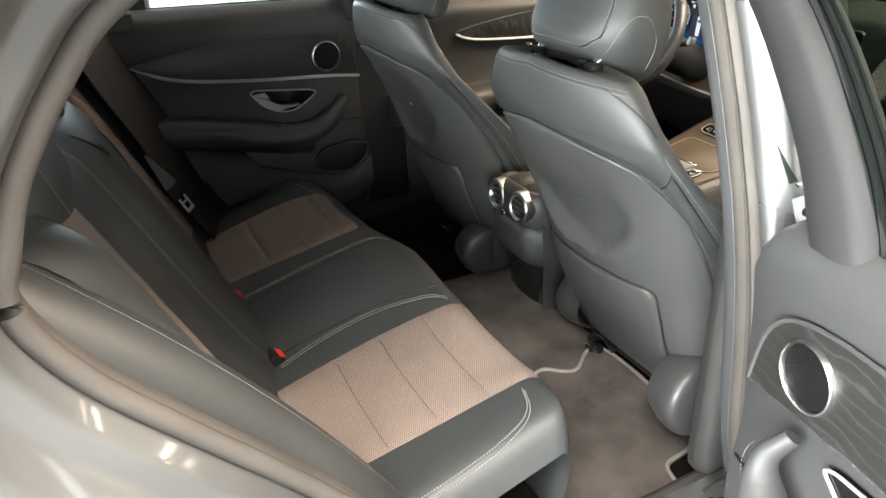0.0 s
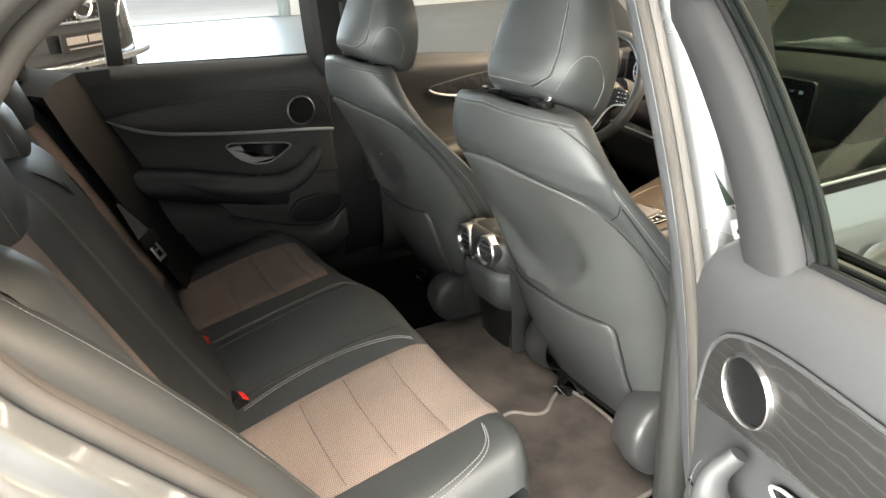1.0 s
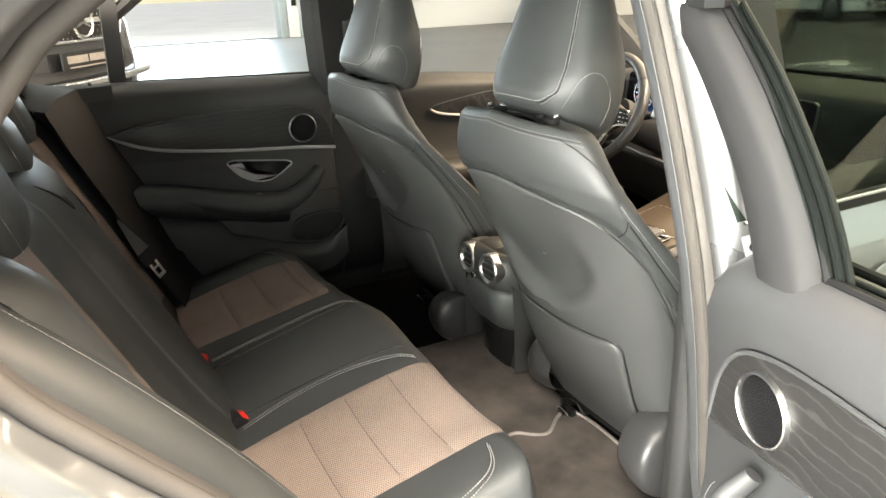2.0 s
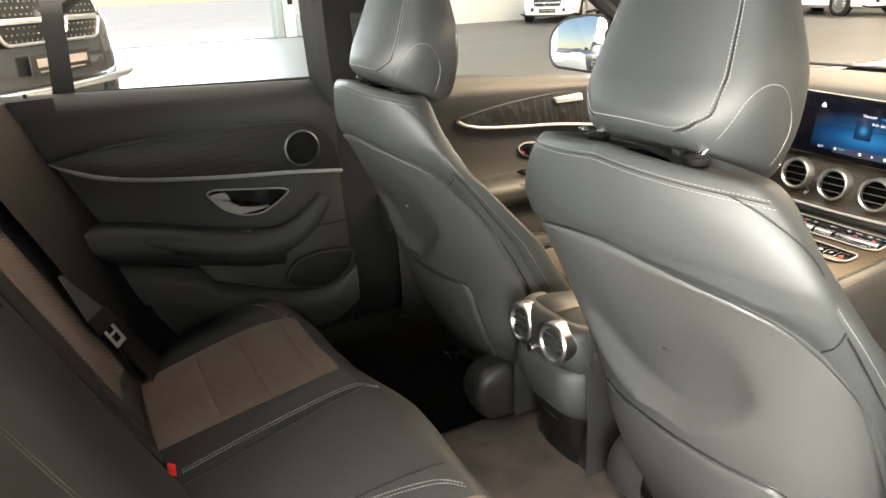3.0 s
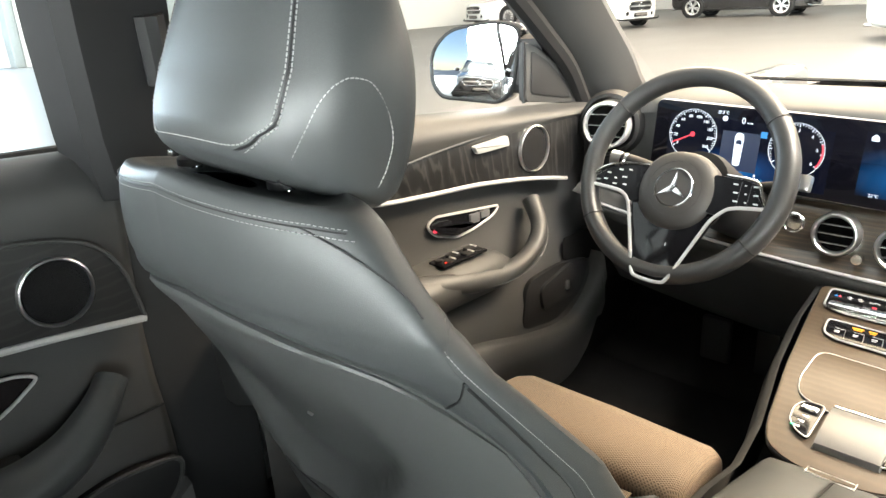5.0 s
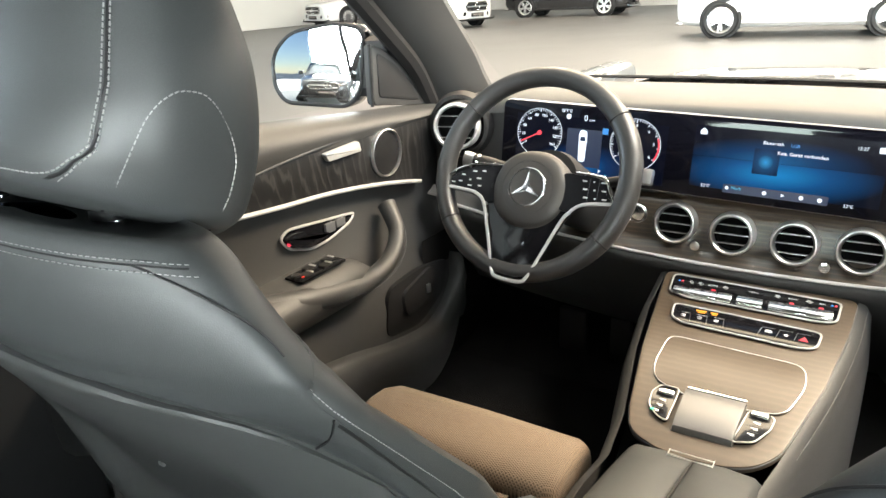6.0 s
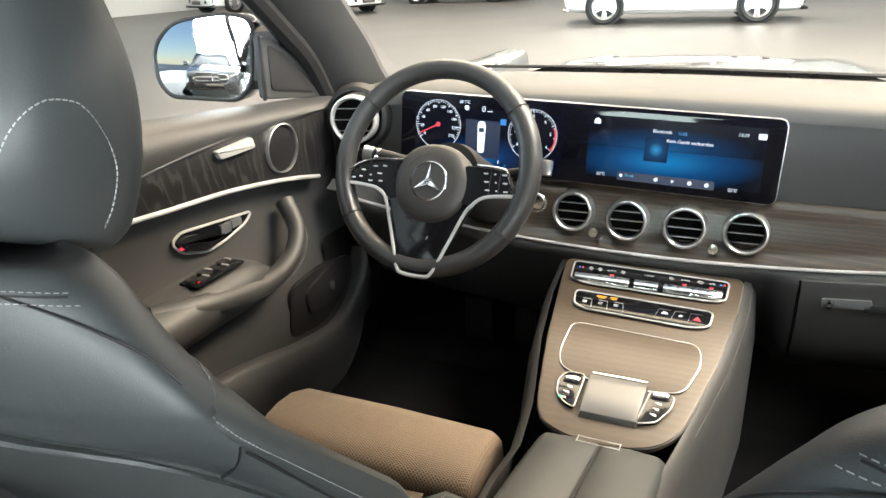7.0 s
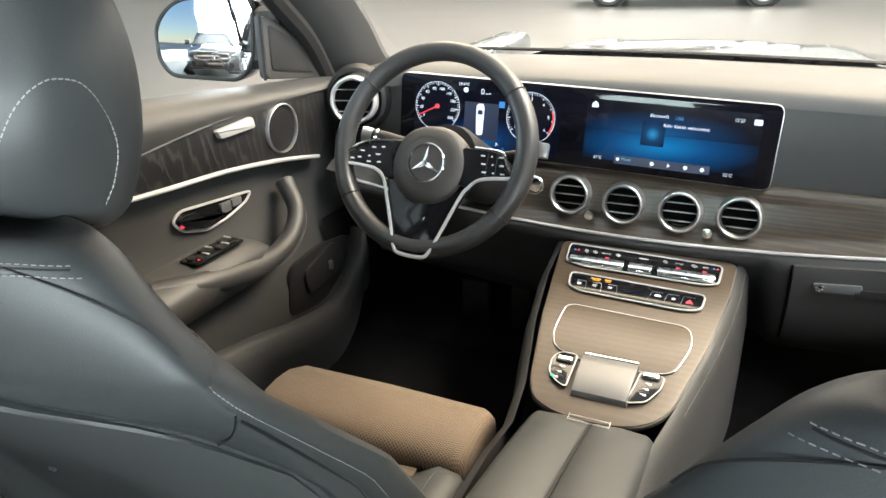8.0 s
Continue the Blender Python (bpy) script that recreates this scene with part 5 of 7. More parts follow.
pull = spline([(0.05, 0.700, 0.005), (0.12, 0.690, 0.035), (0.21, 0.674, 0.048), (0.305, 0.666, 0.050), (0.382, 0.684, 0.046), (0.432, 0.724, 0.030), (0.458, 0.772, -0.012)], 6)
part("pull_handle", moved(tube(pull, [0.0195 + 0.003 * math.sin(i / 6) for i in range(len(pull))], 14, 1.1), LF), LEATHER_SOFT, fd, "leather armrest and pull handle")
part("stitching", moved(dashes([p + Vector((0.004, -0.010, 0.0215)) for p in pull]), LF), THREAD, fd, "white contrast stitching")
part("armrest", moved(loft([[(s, 0.715, -0.05), (s, 0.718, 0.0), (s, 0.705, 0.05), (s, 0.68, 0.065), (s, 0.64, 0.05), (s, 0.62, 0.0), (s, 0.62, -0.03)] for s in (-0.30, -0.1, 0.05, 0.20, 0.27)] + [[(0.33, 0.690, -0.05), (0.33, 0.690, 0.0), (0.33, 0.680, 0.04), (0.33, 0.665, 0.05), (0.33, 0.645, 0.045), (0.33, 0.63, 0.0), (0.33, 0.63, -0.03)]]), LF), LEATHER_SOFT, fd, "padded armrest", sharp=60)
part("switch_plate", moved(box((0.200, 0.7195, 0.010), (0.125, 0.006, 0.042), 0.003), LF), GLOSS, fd, "gloss black switch plate")
for k in range(4):
    sx, sn = (0.165, 0.190, 0.217, 0.242)[k], (0.018, 0.002, 0.018, 0.002)[k]
    key = part("window_switch", moved(loft([[(sx + a * 0.011, 0.7215 + h, sn + b * 0.009) for a, b in ((-1, -1), (1, -1), (1, 1), (-1, 1))] for h in (0.0, 0.004)]), LF), BLACK, fd, "black window switch with a bright edge")
    part("switch_edge", moved(box((sx + 0.009, 0.7265, sn), (0.004, 0.002, 0.016), 0.0006), LF), SILVER, key, "bright edge")
part("mirror_switch", moved(lathe([(0.008, 0), (0.008, 0.005), (0.001, 0.006)], Matrix.Translation((0.148, 0.722, 0.008)) @ pose(0, 0, 0, -90, 0, 0), 16), LF), BLACK, fd, "black mirror switch")
part("switch_light", moved(box((0.152, 0.7235, 0.022), (0.006, 0.002, 0.004), 0.0006), LF), RED, fd)
bn = rounded([(0.40, 0.60), (0.52, 0.61), (0.645, 0.59), (0.612, 0.515), (0.51, 0.472), (0.38, 0.490)], 0.03)
part("door_pocket", plate(bn, LF @ Matrix.Translation((0, 0, 0.012)), 0.010, 0.003), BLACK, fd, "dark door pocket")
part("boot_switch_plate", plate(rounded([(0.44, 0.575), (0.56, 0.605), (0.60, 0.56), (0.585, 0.52), (0.45, 0.515)], 0.02), LF @ Matrix.Translation((0, 0, 0.016)), 0.014, 0.006), BLACK, fd)
part("boot_switch", moved(box((0.535, 0.555, 0.032), (0.012, 0.022, 0.008), 0.003), LF), SATIN, fd, "small bright tailgate switch")
rimb = [Vector((x, y, 0.03)) for x, y in [(p.x, p.y) for p in spline([(0.665, 0.60, 0), (0.630, 0.52, 0), (0.54, 0.465, 0), (0.40, 0.478, 0), (0.25, 0.515, 0), (0.05, 0.55, 0)], 6)]]
part("bin_wall", moved(loft([[p + Vector((0, 0, -0.02)), p + Vector((0, 0, 0.006)), p + Vector((0, -0.008, 0.018)), p + Vector((0, -0.06, 0.028)), p + Vector((0, -0.16, 0.0))] for p in rimb], closed=False), LF), LEATHER_SOFT, fd, sharp=70)
part("outer_skin", moved(loft([[(s, z, n) for n, z in ((-0.12, 0.33), (-0.175, 0.5), (-0.18, 0.75), (-0.15, 0.93), (-0.10, 0.998 + drop(s)))] for s in (-0.38, 0, 0.4, 0.8)], closed=False), LF), PAINT, fd, "silver outer door skin")
g = part("pane", moved(loft([[(s, 0.985, -0.10) for s in (-0.38, 0.2, 0.50)], [(s, 1.36, -0.02) for s in (-0.42, 0.0, 0.24)]], closed=False), LF), GLASS, fd, "door window glass")
g.visible_shadow = False
tri = [(0.512, 0.972), (0.72, 0.942), (0.668, 1.01), (0.612, 1.055), (0.55, 1.088), (0.514, 1.100)]
part("mirror_triangle", plate(rounded(tri, 0.012), LF @ Matrix.Translation((0, 0, -0.085)), 0.02, 0.006), LEATHER_SOFT, fd, "black mirror triangle cover")
part("triangle_inset", plate(rounded([(0.528, 0.988), (0.678, 0.960), (0.64, 1.012), (0.59, 1.052), (0.530, 1.082)], 0.012), LF @ Matrix.Translation((0, 0, -0.066)), 0.004, 0.002), BLACK, fd)
part("window_frame", moved(tube(spline([(0.510, 0.97, -0.07), (0.512, 1.10, -0.07)], 4), 0.004, 8), LF), BLACK, fd)
part("window_frame", moved(tube(spline([(0.74, 0.935, -0.07), (0.66, 1.035, -0.06), (0.55, 1.12, -0.05), (0.35, 1.25, -0.02), (0.16, 1.36, 0.02)], 6), 0.022, 8), LF), BLACK, fd, "black door window frame")

rd = thing("front_door", "closed silver front passenger door seen from outside", "car door", "front doors")
part("outer_skin", loft([[(x, y, z) for x, z in ((0.86, 0.33), (0.905, 0.5), (0.915, 0.70), (0.905, 0.80), (0.897, 0.90), (0.870, 0.962))] for y in (-0.40, -0.36, 0.0, 0.4, 0.8)], closed=False), PAINT, rd, "silver outer door skin", sharp=60)
part("inner_panel", box((0.74, 0.20, 0.66), (0.06, 1.1, 0.62), 0.03, 3), LEATHER_SOFT, rd, "black inner door trim")
part("belt_moulding", box((0.866, 0.25, 0.974), (0.012, 1.1, 0.022), 0.004), GLOSS, rd, "gloss black belt moulding")
part("belt_strip", box((0.874, 0.2, 0.982), (0.006, 1.2, 0.005), 0.002), CHROME, rd, "bright belt strip")
part("handle", join(tube(spline([(0.915, -0.20, 0.832), (0.945, -0.18, 0.838), (0.948, -0.10, 0.842), (0.945, -0.03, 0.842), (0.915, -0.01, 0.840)], 5), 0.013, 12, 1.2)), PAINT, rd, "silver pull handle")
part("handle_cup", lathe([(0.045, 0.0), (0.04, 0.002), (0.02, 0.004), (0.001, 0.005)], Matrix.Translation((0.905, -0.12, 0.835)) @ pose(0, 0, 0, 0, 90, 0), 24), PAINT, rd)
g = part("pane", loft([[(0.862, y, 0.98) for y in (-0.40, 0.2, 0.72)], [(0.66, y, 1.36) for y in (-0.44, 0.0, 0.26)]], closed=False), SHADE_PANE, rd, "reflecting door window tinted to imitate the dark cabin")
g.visible_shadow = False

# ---- wing mirror ----
wm = thing("wing_mirror", "black wing mirror with bright glass outside the driver's door", "mirror")
mm = basis((-0.930, 0.535, 1.052), (0.95, 0.30, 0), (0.02, 0.075, 1))
face = rounded([(-0.118, -0.045), (-0.095, -0.078), (0.055, -0.088), (0.085, -0.055), (0.100, 0.075), (0.040, 0.085), (-0.07, 0.070), (-0.118, 0.025)], 0.035, 6)
hull = []
for k, dz in ((1.04, -0.004), (1.09, 0.02), (1.08, 0.06), (0.9, 0.10), (0.6, 0.125), (0.2, 0.135)):
    hull.append([mm @ Vector((x * k, y * k, -dz)) for x, y in face])
part("housing", loft(hull), GLOSS, wm, "gloss black mirror housing")
rimm = [mm @ Vector((x * 1.03, y * 1.03, 0.004)) for x, y in face]
part("rim", tube([*rimm, rimm[0]], 0.006, 8), BLACK, wm)
glass = [[mm @ Vector((x * k, y * k, 0.0125 - (x * x + y * y) * k * k / 2.6)) for x, y in face] for k in (1.0, 0.85, 0.7, 0.55, 0.4, 0.25, 0.12, 0.01)]
part("mirror_glass", loft([[p + (mm.to_3x3() @ Vector((0, 0, -0.006))) for p in glass[0]], *glass]), MIRROR, wm, "bright convex mirror glass", sharp=60)
part("mirror_foot", loft([[mm @ Vector((x, y, z)) for y, z in ((-0.07, -0.01), (-0.05, 0.006), (0.05, 0.006), (0.06, -0.02), (0.0, -0.06), (-0.06, -0.05))] for x in (0.08, 0.12, 0.155)]), BLACK, wm, "gloss black mirror foot")

# ---- dashboard ----
dash = thing("dashboard", "black dashboard with wide screens, ash trim and round vents", "dashboard")
xs = np.linspace(-0.73, 0.73, 41)
rows = []
for y, z in ((0.674, 0.945), (0.680, 0.962), (0.695, 0.973), (0.76, 0.984), (0.86, 0.986), (0.95, 0.980), (1.02, 0.965), (1.05, 0.95)):
    rows.append([Vector((x, y - 0.045 * (abs(x) / 0.73) ** 2 * (1 if y > 0.75 else 0.3), z - 0.035 * (max(0, abs(x) - 0.5) / 0.23) ** 2 - 0.020 * max(0, x) * (1 if y < 0.8 else 0.6))) for x in xs])
part("dash_top", loft(rows, closed=False), LEATHER_SOFT, dash, "stitched black dash top", sharp=70)
rows = []
for y, z in ((0.678, 0.950), (0.676, 0.93), (0.674, 0.86), (0.675, 0.80), (0.672, 0.78)):
    rows.append([Vector((x, y, z - 0.035 * (max(0, abs(x) - 0.5) / 0.23) ** 2 * (z > 0.9) - 0.012 * max(0, x) * (z > 0.9))) for x in xs])
part("dash_face", loft(rows, closed=False), LEATHER_SOFT, dash, sharp=70)
part("defroster_strip", tube([(x, 0.985 - 0.05 * (x / 0.7) ** 2, 0.987 - 0.012 * max(0, x)) for x in np.linspace(-0.62, 0.62, 20)], 0.008, 6, 0.5), BLACK, dash)
# veneer band with the vents, curved and leaning
BAND = ((0.672, 0.800), (0.655, 0.792), (0.650, 0.76), (0.642, 0.72), (0.628, 0.697), (0.612, 0.690))
rows = []
for y, z in BAND:
    rows.append([Vector((x, y - 0.03 * (abs(x) / 0.7) ** 2, z + (0.025 if z < 0.75 else 0.0) * (x / 0.4) ** 2 * min(1, (0.80 - z) / 0.1))) for x in np.linspace(-0.70, 0.70, 61)])
part("wood_trim", loft([row[11:] for row in rows], closed=False), ASH_DASH, dash, "open-pored ash veneer band", sharp=70)
part("side_trim", loft([row[:12] for row in rows], closed=False), LEATHER_SOFT, dash, "black trim beside the steering column", sharp=70)
sl = [Vector((x, 0.606 - 0.03 * (abs(x) / 0.7) ** 2, 0.688 + 0.025 * (x / 0.4) ** 2)) for x in np.linspace(-0.66, 0.66, 61)]
part("trim_strip", tube(sl, 0.0036, 8), SILVER, dash, "bright metal trim strip")
tuck = lambda x: max(0.0, min(1.0, (0.246 - x) / 0.022))
rows = [[p + Vector((0, dy + far * tuck(p.x), dz)) for p in sl] for dy, far, dz in ((0.0, 0.0, -0.004), (-0.008, 0.003, -0.012), (-0.012, 0.022, -0.035), (-0.004, 0.065, -0.10), (0.03, 0.08, -0.18), (0.10, 0.06, -0.24), (0.25, 0.0, -0.28))]
part("lower_dash", loft(rows, closed=False), LEATHER_SOFT, dash, "black lower dashboard", sharp=70)


# Near-black colour stands in for the shade inside deep vents and gaps.
CAVITY_SHADE = material("cavity_shade", (0.003, 0.003, 0.003), 0.9, 0, 0.1, 6, 500, 0.0, spec=0.05)


def vent(c, r, normal, parent, mat=CHROME, slats=3, ring=0.006):
    up = (0, 0, 1)
    n = Vector(normal).normalized()
    ex = Vector(up).cross(n).normalized()
    m = basis(c, ex, n.cross(ex))
    v = part("air_vent", lathe([(r - ring, -0.004), (r - ring, 0.000), (r - ring * 0.85, 0.005), (r - ring * 0.55, 0.008), (r - ring * 0.25, 0.0075), (r, 0.004), (r + 0.001, -0.02)], m, 40), mat, parent, "round vent with bright ring")
    part("vent_well", lathe([(r - ring, -0.0035), (r - ring - 0.0005, -0.0125), (0.001, -0.0135)], m, 32), CAVITY_SHADE, v)
    for k in range(slats):
        yy = (k - (slats - 1) / 2) * ((r - ring) * 0.55)
        half = math.sqrt(max(0, (r - ring) ** 2 - yy * yy))
        part("slat", moved(box((0, yy, 0.0), (2 * half, 0.0022, 0.007), 0.0008), m), BLACK, v)
        part("slat_edge", moved(box((0, yy, 0.0042), (2 * half, 0.0013, 0.0016)), m), SATIN, v, "bright slat edge")
    return v


for x, z in ((-0.156, 0.752), (-0.050, 0.744), (0.057, 0.741), (0.163, 0.742)):
    vent((x, 0.630, z + 0.003), 0.0405, (0, -1, 0.14), dash, SATIN, 3, 0.009)
for x, z in ((-0.111, 0.717), (0.111, 0.710)):
    mk = Matrix.Translation((x, 0.636, z)) @ pose(0, 0, 0, 82, 0, 0)
    part("vent_knob", lathe([(0.008, 0.0), (0.0085, 0.012), (0.010, 0.016), (0.009, 0.024), (0.001, 0.025)], mk, 20), CHROME, dash, "bright vent knob")
vent((-0.640, 0.622, 0.915), 0.052, (0.25, -1, 0.05), dash, SILVER, 3, 0.009)
part("vent_surround", lathe([(0.054, -0.03), (0.060, 0.0), (0.068, -0.004), (0.075, -0.03)], basis((-0.640, 0.632, 0.915), (1, 0.25, 0), (0, 0.05, 1)), 32), BLACK, dash)
mk = Matrix.Translation((-0.235, 0.652, 0.759)) @ pose(0, 0, 0, 84, 0, 0)
part("start_button", lathe([(0.0205, -0.004), (0.0205, 0.006), (0.018, 0.008), (0.0145, 0.005), (0.014, 0.007), (0.001, 0.008)], mk, 28), CHROME, dash, "round start button")
# screens
SC = basis((-0.166, 0.655, 0.886), (1, 0, -0.036), (0, 0.10, 1))
hw, hh = 0.3735, 0.0755
part("screen_bezel", plate(rounded([(-hw - 0.0013, -hh - 0.0013), (hw + 0.0013, -hh - 0.0013), (hw + 0.0013, hh + 0.0013), (-hw - 0.0013, hh + 0.0013)], 0.018, 6), SC @ Matrix.Translation((0, 0, -0.012)), 0.013, 0.002), SATIN, dash, "thin bright screen bezel")
scr = part("screen", plate(rounded([(-hw, -hh), (hw, -hh), (hw, hh), (-hw, hh)], 0.016, 6), SC @ Matrix.Translation((0, 0, -0.008)), 0.012, 0.001), SCREEN, dash, "wide dark glass screen, lit")


def lit_panel(name, colours, axis_scale, centre):
    """A lit display ground whose blue runs out to black away from its middle."""
    m = bpy.data.materials.new(name)
    m.use_nodes = True
    n, l = m.node_tree.nodes, m.node_tree.links
    b = n["Principled BSDF"]
    b.inputs["Base Color"].default_value = (0.002, 0.002, 0.003, 1)
    b.inputs["Roughness"].default_value = 0.1
    co, mp, g, r = n.new("ShaderNodeTexCoord"), n.new("ShaderNodeMapping"), n.new("ShaderNodeTexGradient"), n.new("ShaderNodeValToRGB")
    mp.inputs["Location"].default_value = [-c * s for c, s in zip(centre, axis_scale)]
    mp.inputs["Scale"].default_value = axis_scale
    g.gradient_type = "SPHERICAL"
    l.new(co.outputs["Object"], mp.inputs[0])
    l.new(mp.outputs[0], g.inputs[0])
    l.new(g.outputs[0], r.inputs[0])
    e = r.color_ramp.elements
    e[0].color, e[1].color = (*colours[0], 1), (*colours[-1], 1)
    mid = e.new(0.5)
    mid.color = (*colours[1], 1)
    l.new(r.outputs[0], b.inputs["Emission Color"])
    b.inputs["Emission Strength"].default_value = 1.0
    return m


def on_screen(x, y, lift=0.0045):
    return SC @ Matrix.Translation((x, y, lift))


WHITE_LIGHT = glowing("white_display", (0.85, 0.92, 1.0), 1.6)
BLUE_LIGHT = glowing("blue_display", (0.04, 0.32, 0.85), 1.0)
CYAN_LIGHT = glowing("cyan_display", (0.10, 0.55, 0.85), 0.9)
RED_LIGHT = glowing("red_display", (1.0, 0.05, 0.08), 1.4)
NAVY_LIGHT = glowing("navy_display", (0.005, 0.018, 0.06), 1.0)
GREEN_LIGHT = glowing("green_lamp", (0.05, 0.9, 0.35), 1.5)
AMBER_LIGHT = glowing("amber_lamp", (1.0, 0.42, 0.02), 1.6)
MEDIA = lit_panel("media_ground", ((0.001, 0.003, 0.010), (0.004, 0.075, 0.23), (0.015, 0.26, 0.62)), (5.6, 1, 20), SC @ Vector((0.175, -0.018, 0)))
UPPER = lit_panel("media_horizon", ((0.001, 0.002, 0.008), (0.003, 0.04, 0.12), (0.01, 0.12, 0.30)), (6.0, 1, 24), SC @ Vector((0.165, 0.004, 0)))
part("media_ground", plate([(0.03, -0.056), (0.345, -0.056), (0.345, 0.002), (0.03, 0.002)], on_screen(0, 0, 0.0042), 0.0002), MEDIA, scr, "blue lit lower half of the media display")
part("media_horizon", plate([(0.03, 0.0025), (0.345, 0.0025), (0.345, 0.058), (0.03, 0.058)], on_screen(0, 0, 0.0042), 0.0002), UPPER, scr)
part("album_tile", plate(rounded([(0.137, -0.020), (0.180, -0.020), (0.180, 0.026), (0.137, 0.026)], 0.002), on_screen(0, 0, 0.0046), 0.0002), lit_panel("tile_ground", ((0.003, 0.02, 0.06), (0.006, 0.06, 0.16), (0.05, 0.36, 0.72)), (38, 1, 38), SC @ Vector((0.158, 0.003, 0))), scr)
words("display_text", "Bluetooth", on_screen(0.166, 0.037, 0.005), 0.0085, WHITE_LIGHT, scr)
words("display_text", "USB", on_screen(0.202, 0.036, 0.005), 0.0085, BLUE_LIGHT, scr)
words("display_text", "Kein Gerät verbunden", on_screen(0.216, 0.021, 0.005), 0.0090, WHITE_LIGHT, scr)
words("display_text", "15:27", on_screen(0.305, 0.043, 0.005), 0.0080, WHITE_LIGHT, scr)
words("display_text", "22°C", on_screen(0.060, -0.053, 0.005), 0.0078, WHITE_LIGHT, scr)
words("display_text", "22°C", on_screen(0.300, -0.057, 0.005), 0.0078, WHITE_LIGHT, scr)
words("display_text", "Musik", on_screen(0.115, -0.051, 0.005), 0.0075, CYAN_LIGHT, scr)
part("menu_bar", plate(rounded([(0.092, -0.061), (0.268, -0.061), (0.268, -0.045), (0.092, -0.045)], 0.002), on_screen(0, 0, 0.0046), 0.0002), NAVY_LIGHT, scr)
for k, x in enumerate((0.164, 0.194, 0.225, 0.255)):
    part("menu_symbol", plate(circle(0.0038, 10 if k != 1 else 3), on_screen(x, -0.053, 0.005), 0.0003), WHITE_LIGHT, scr)
part("search_symbol", lathe([(0.0022, 0), (0.0032, 0), (0.0032, 0.0003), (0.0022, 0.0003)], on_screen(0.099, -0.052, 0.005), 14), WHITE_LIGHT, scr)
part("home_symbol", plate([(-0.006, -0.005), (0.006, -0.005), (0.006, 0.002), (0, 0.007), (-0.006, 0.002)], on_screen(0.045, 0.047, 0.005), 0.0003), WHITE_LIGHT, scr)
part("message_symbol", plate(rounded([(-0.007, -0.005), (0.007, -0.005), (0.007, 0.005), (-0.007, 0.005)], 0.002), on_screen(0.336, 0.043, 0.005), 0.0003), WHITE_LIGHT, scr)
# instrument side
GAUGE = lit_panel("gauge_ground", ((0.001, 0.002, 0.008), (0.003, 0.03, 0.11), (0.012, 0.15, 0.42)), (9, 1, 22), SC @ Vector((-0.19, -0.045, 0)))
part("gauge_ground", plate([(-0.34, -0.066), (-0.02, -0.066), (-0.02, 0.05), (-0.34, 0.05)], on_screen(0, 0, 0.0042), 0.0002), GAUGE, scr, "blue lit instrument ground")


def dial(cx, cy, r, lo, hi, marks, hand):
    d = part("dial_ring", lathe([(r, 0), (r + 0.0008, 0), (r + 0.0008, 0.0004), (r, 0.0004)], on_screen(cx, cy, 0.0046), 48), WHITE_LIGHT, scr, "white dial ring")
    ticks = []
    for k in range(41):
        a = radians(lo + (hi - lo) * k / 40)
        long = 0.006 if k % 5 == 0 else 0.0035
        ticks.append(moved(box((r - 0.001 - long / 2, 0, 0), (long, 0.0009 if k % 5 else 0.0014, 0.0004)), on_screen(cx, cy, 0.0050) @ Matrix.Rotation(a, 4, "Z")))
    part("dial_ticks", join(*ticks), WHITE_LIGHT, scr)
    for k, t in enumerate(marks):
        a = radians(lo + (hi - lo) * k / (len(marks) - 1))
        words("dial_number", t, on_screen(cx + (r - 0.013) * math.cos(a), cy + (r - 0.013) * math.sin(a), 0.005), 0.0085, WHITE_LIGHT, scr)
    if hand is not None:
        part("dial_hand", moved(box((r * 0.5, 0, 0), (r * 0.92, 0.0022, 0.0006)), on_screen(cx, cy, 0.0052) @ Matrix.Rotation(radians(hand), 4, "Z")), RED_LIGHT, scr, "red needle")
        part("dial_hub", plate(circle(0.005, 16), on_screen(cx, cy, 0.005), 0.0006), RED_LIGHT, scr)


dial(-0.287, 0.012, 0.050, 215, -35, ("0", "20", "40", "60", "80", "100", "140", "180", "220", "260"), 207)
dial(-0.082, 0.008, 0.050, 215, -35, ("0", "1", "2", "3", "4", "5", "6"), None)
redline = [on_screen(-0.082, 0.008, 0.005) @ Vector((0.047 * math.cos(radians(a)), 0.047 * math.sin(radians(a)), 0)) for a in range(-35, 25, 5)]
part("red_line", tube(redline, 0.0016, 6), RED_LIGHT, scr, "red end of the dial")
part("assist_ground", plate([(-0.225, -0.048), (-0.150, -0.048), (-0.150, 0.028), (-0.225, 0.028)], on_screen(0, 0, 0.0045), 0.0002), NAVY_LIGHT, scr)
part("car_symbol", plate(rounded([(-0.197, -0.038), (-0.183, -0.038), (-0.181, 0.018), (-0.184, 0.026), (-0.196, 0.026), (-0.199, 0.018)], 0.005), on_screen(0, 0, 0.0048), 0.0003), WHITE_LIGHT, scr, "white car symbol")
part("car_symbol_window", plate(rounded([(-0.196, 0.004), (-0.184, 0.004), (-0.185, 0.013), (-0.195, 0.013)], 0.002), on_screen(0, 0, 0.0052), 0.0003), NAVY_LIGHT, scr)
words("display_text", "0", on_screen(-0.187, 0.050, 0.005), 0.017, WHITE_LIGHT, scr)
words("display_text", "km/h", on_screen(-0.174, 0.047, 0.005), 0.0055, WHITE_LIGHT, scr)
words("display_text", "28.5°C", on_screen(-0.229, 0.062, 0.005), 0.0085, WHITE_LIGHT, scr)
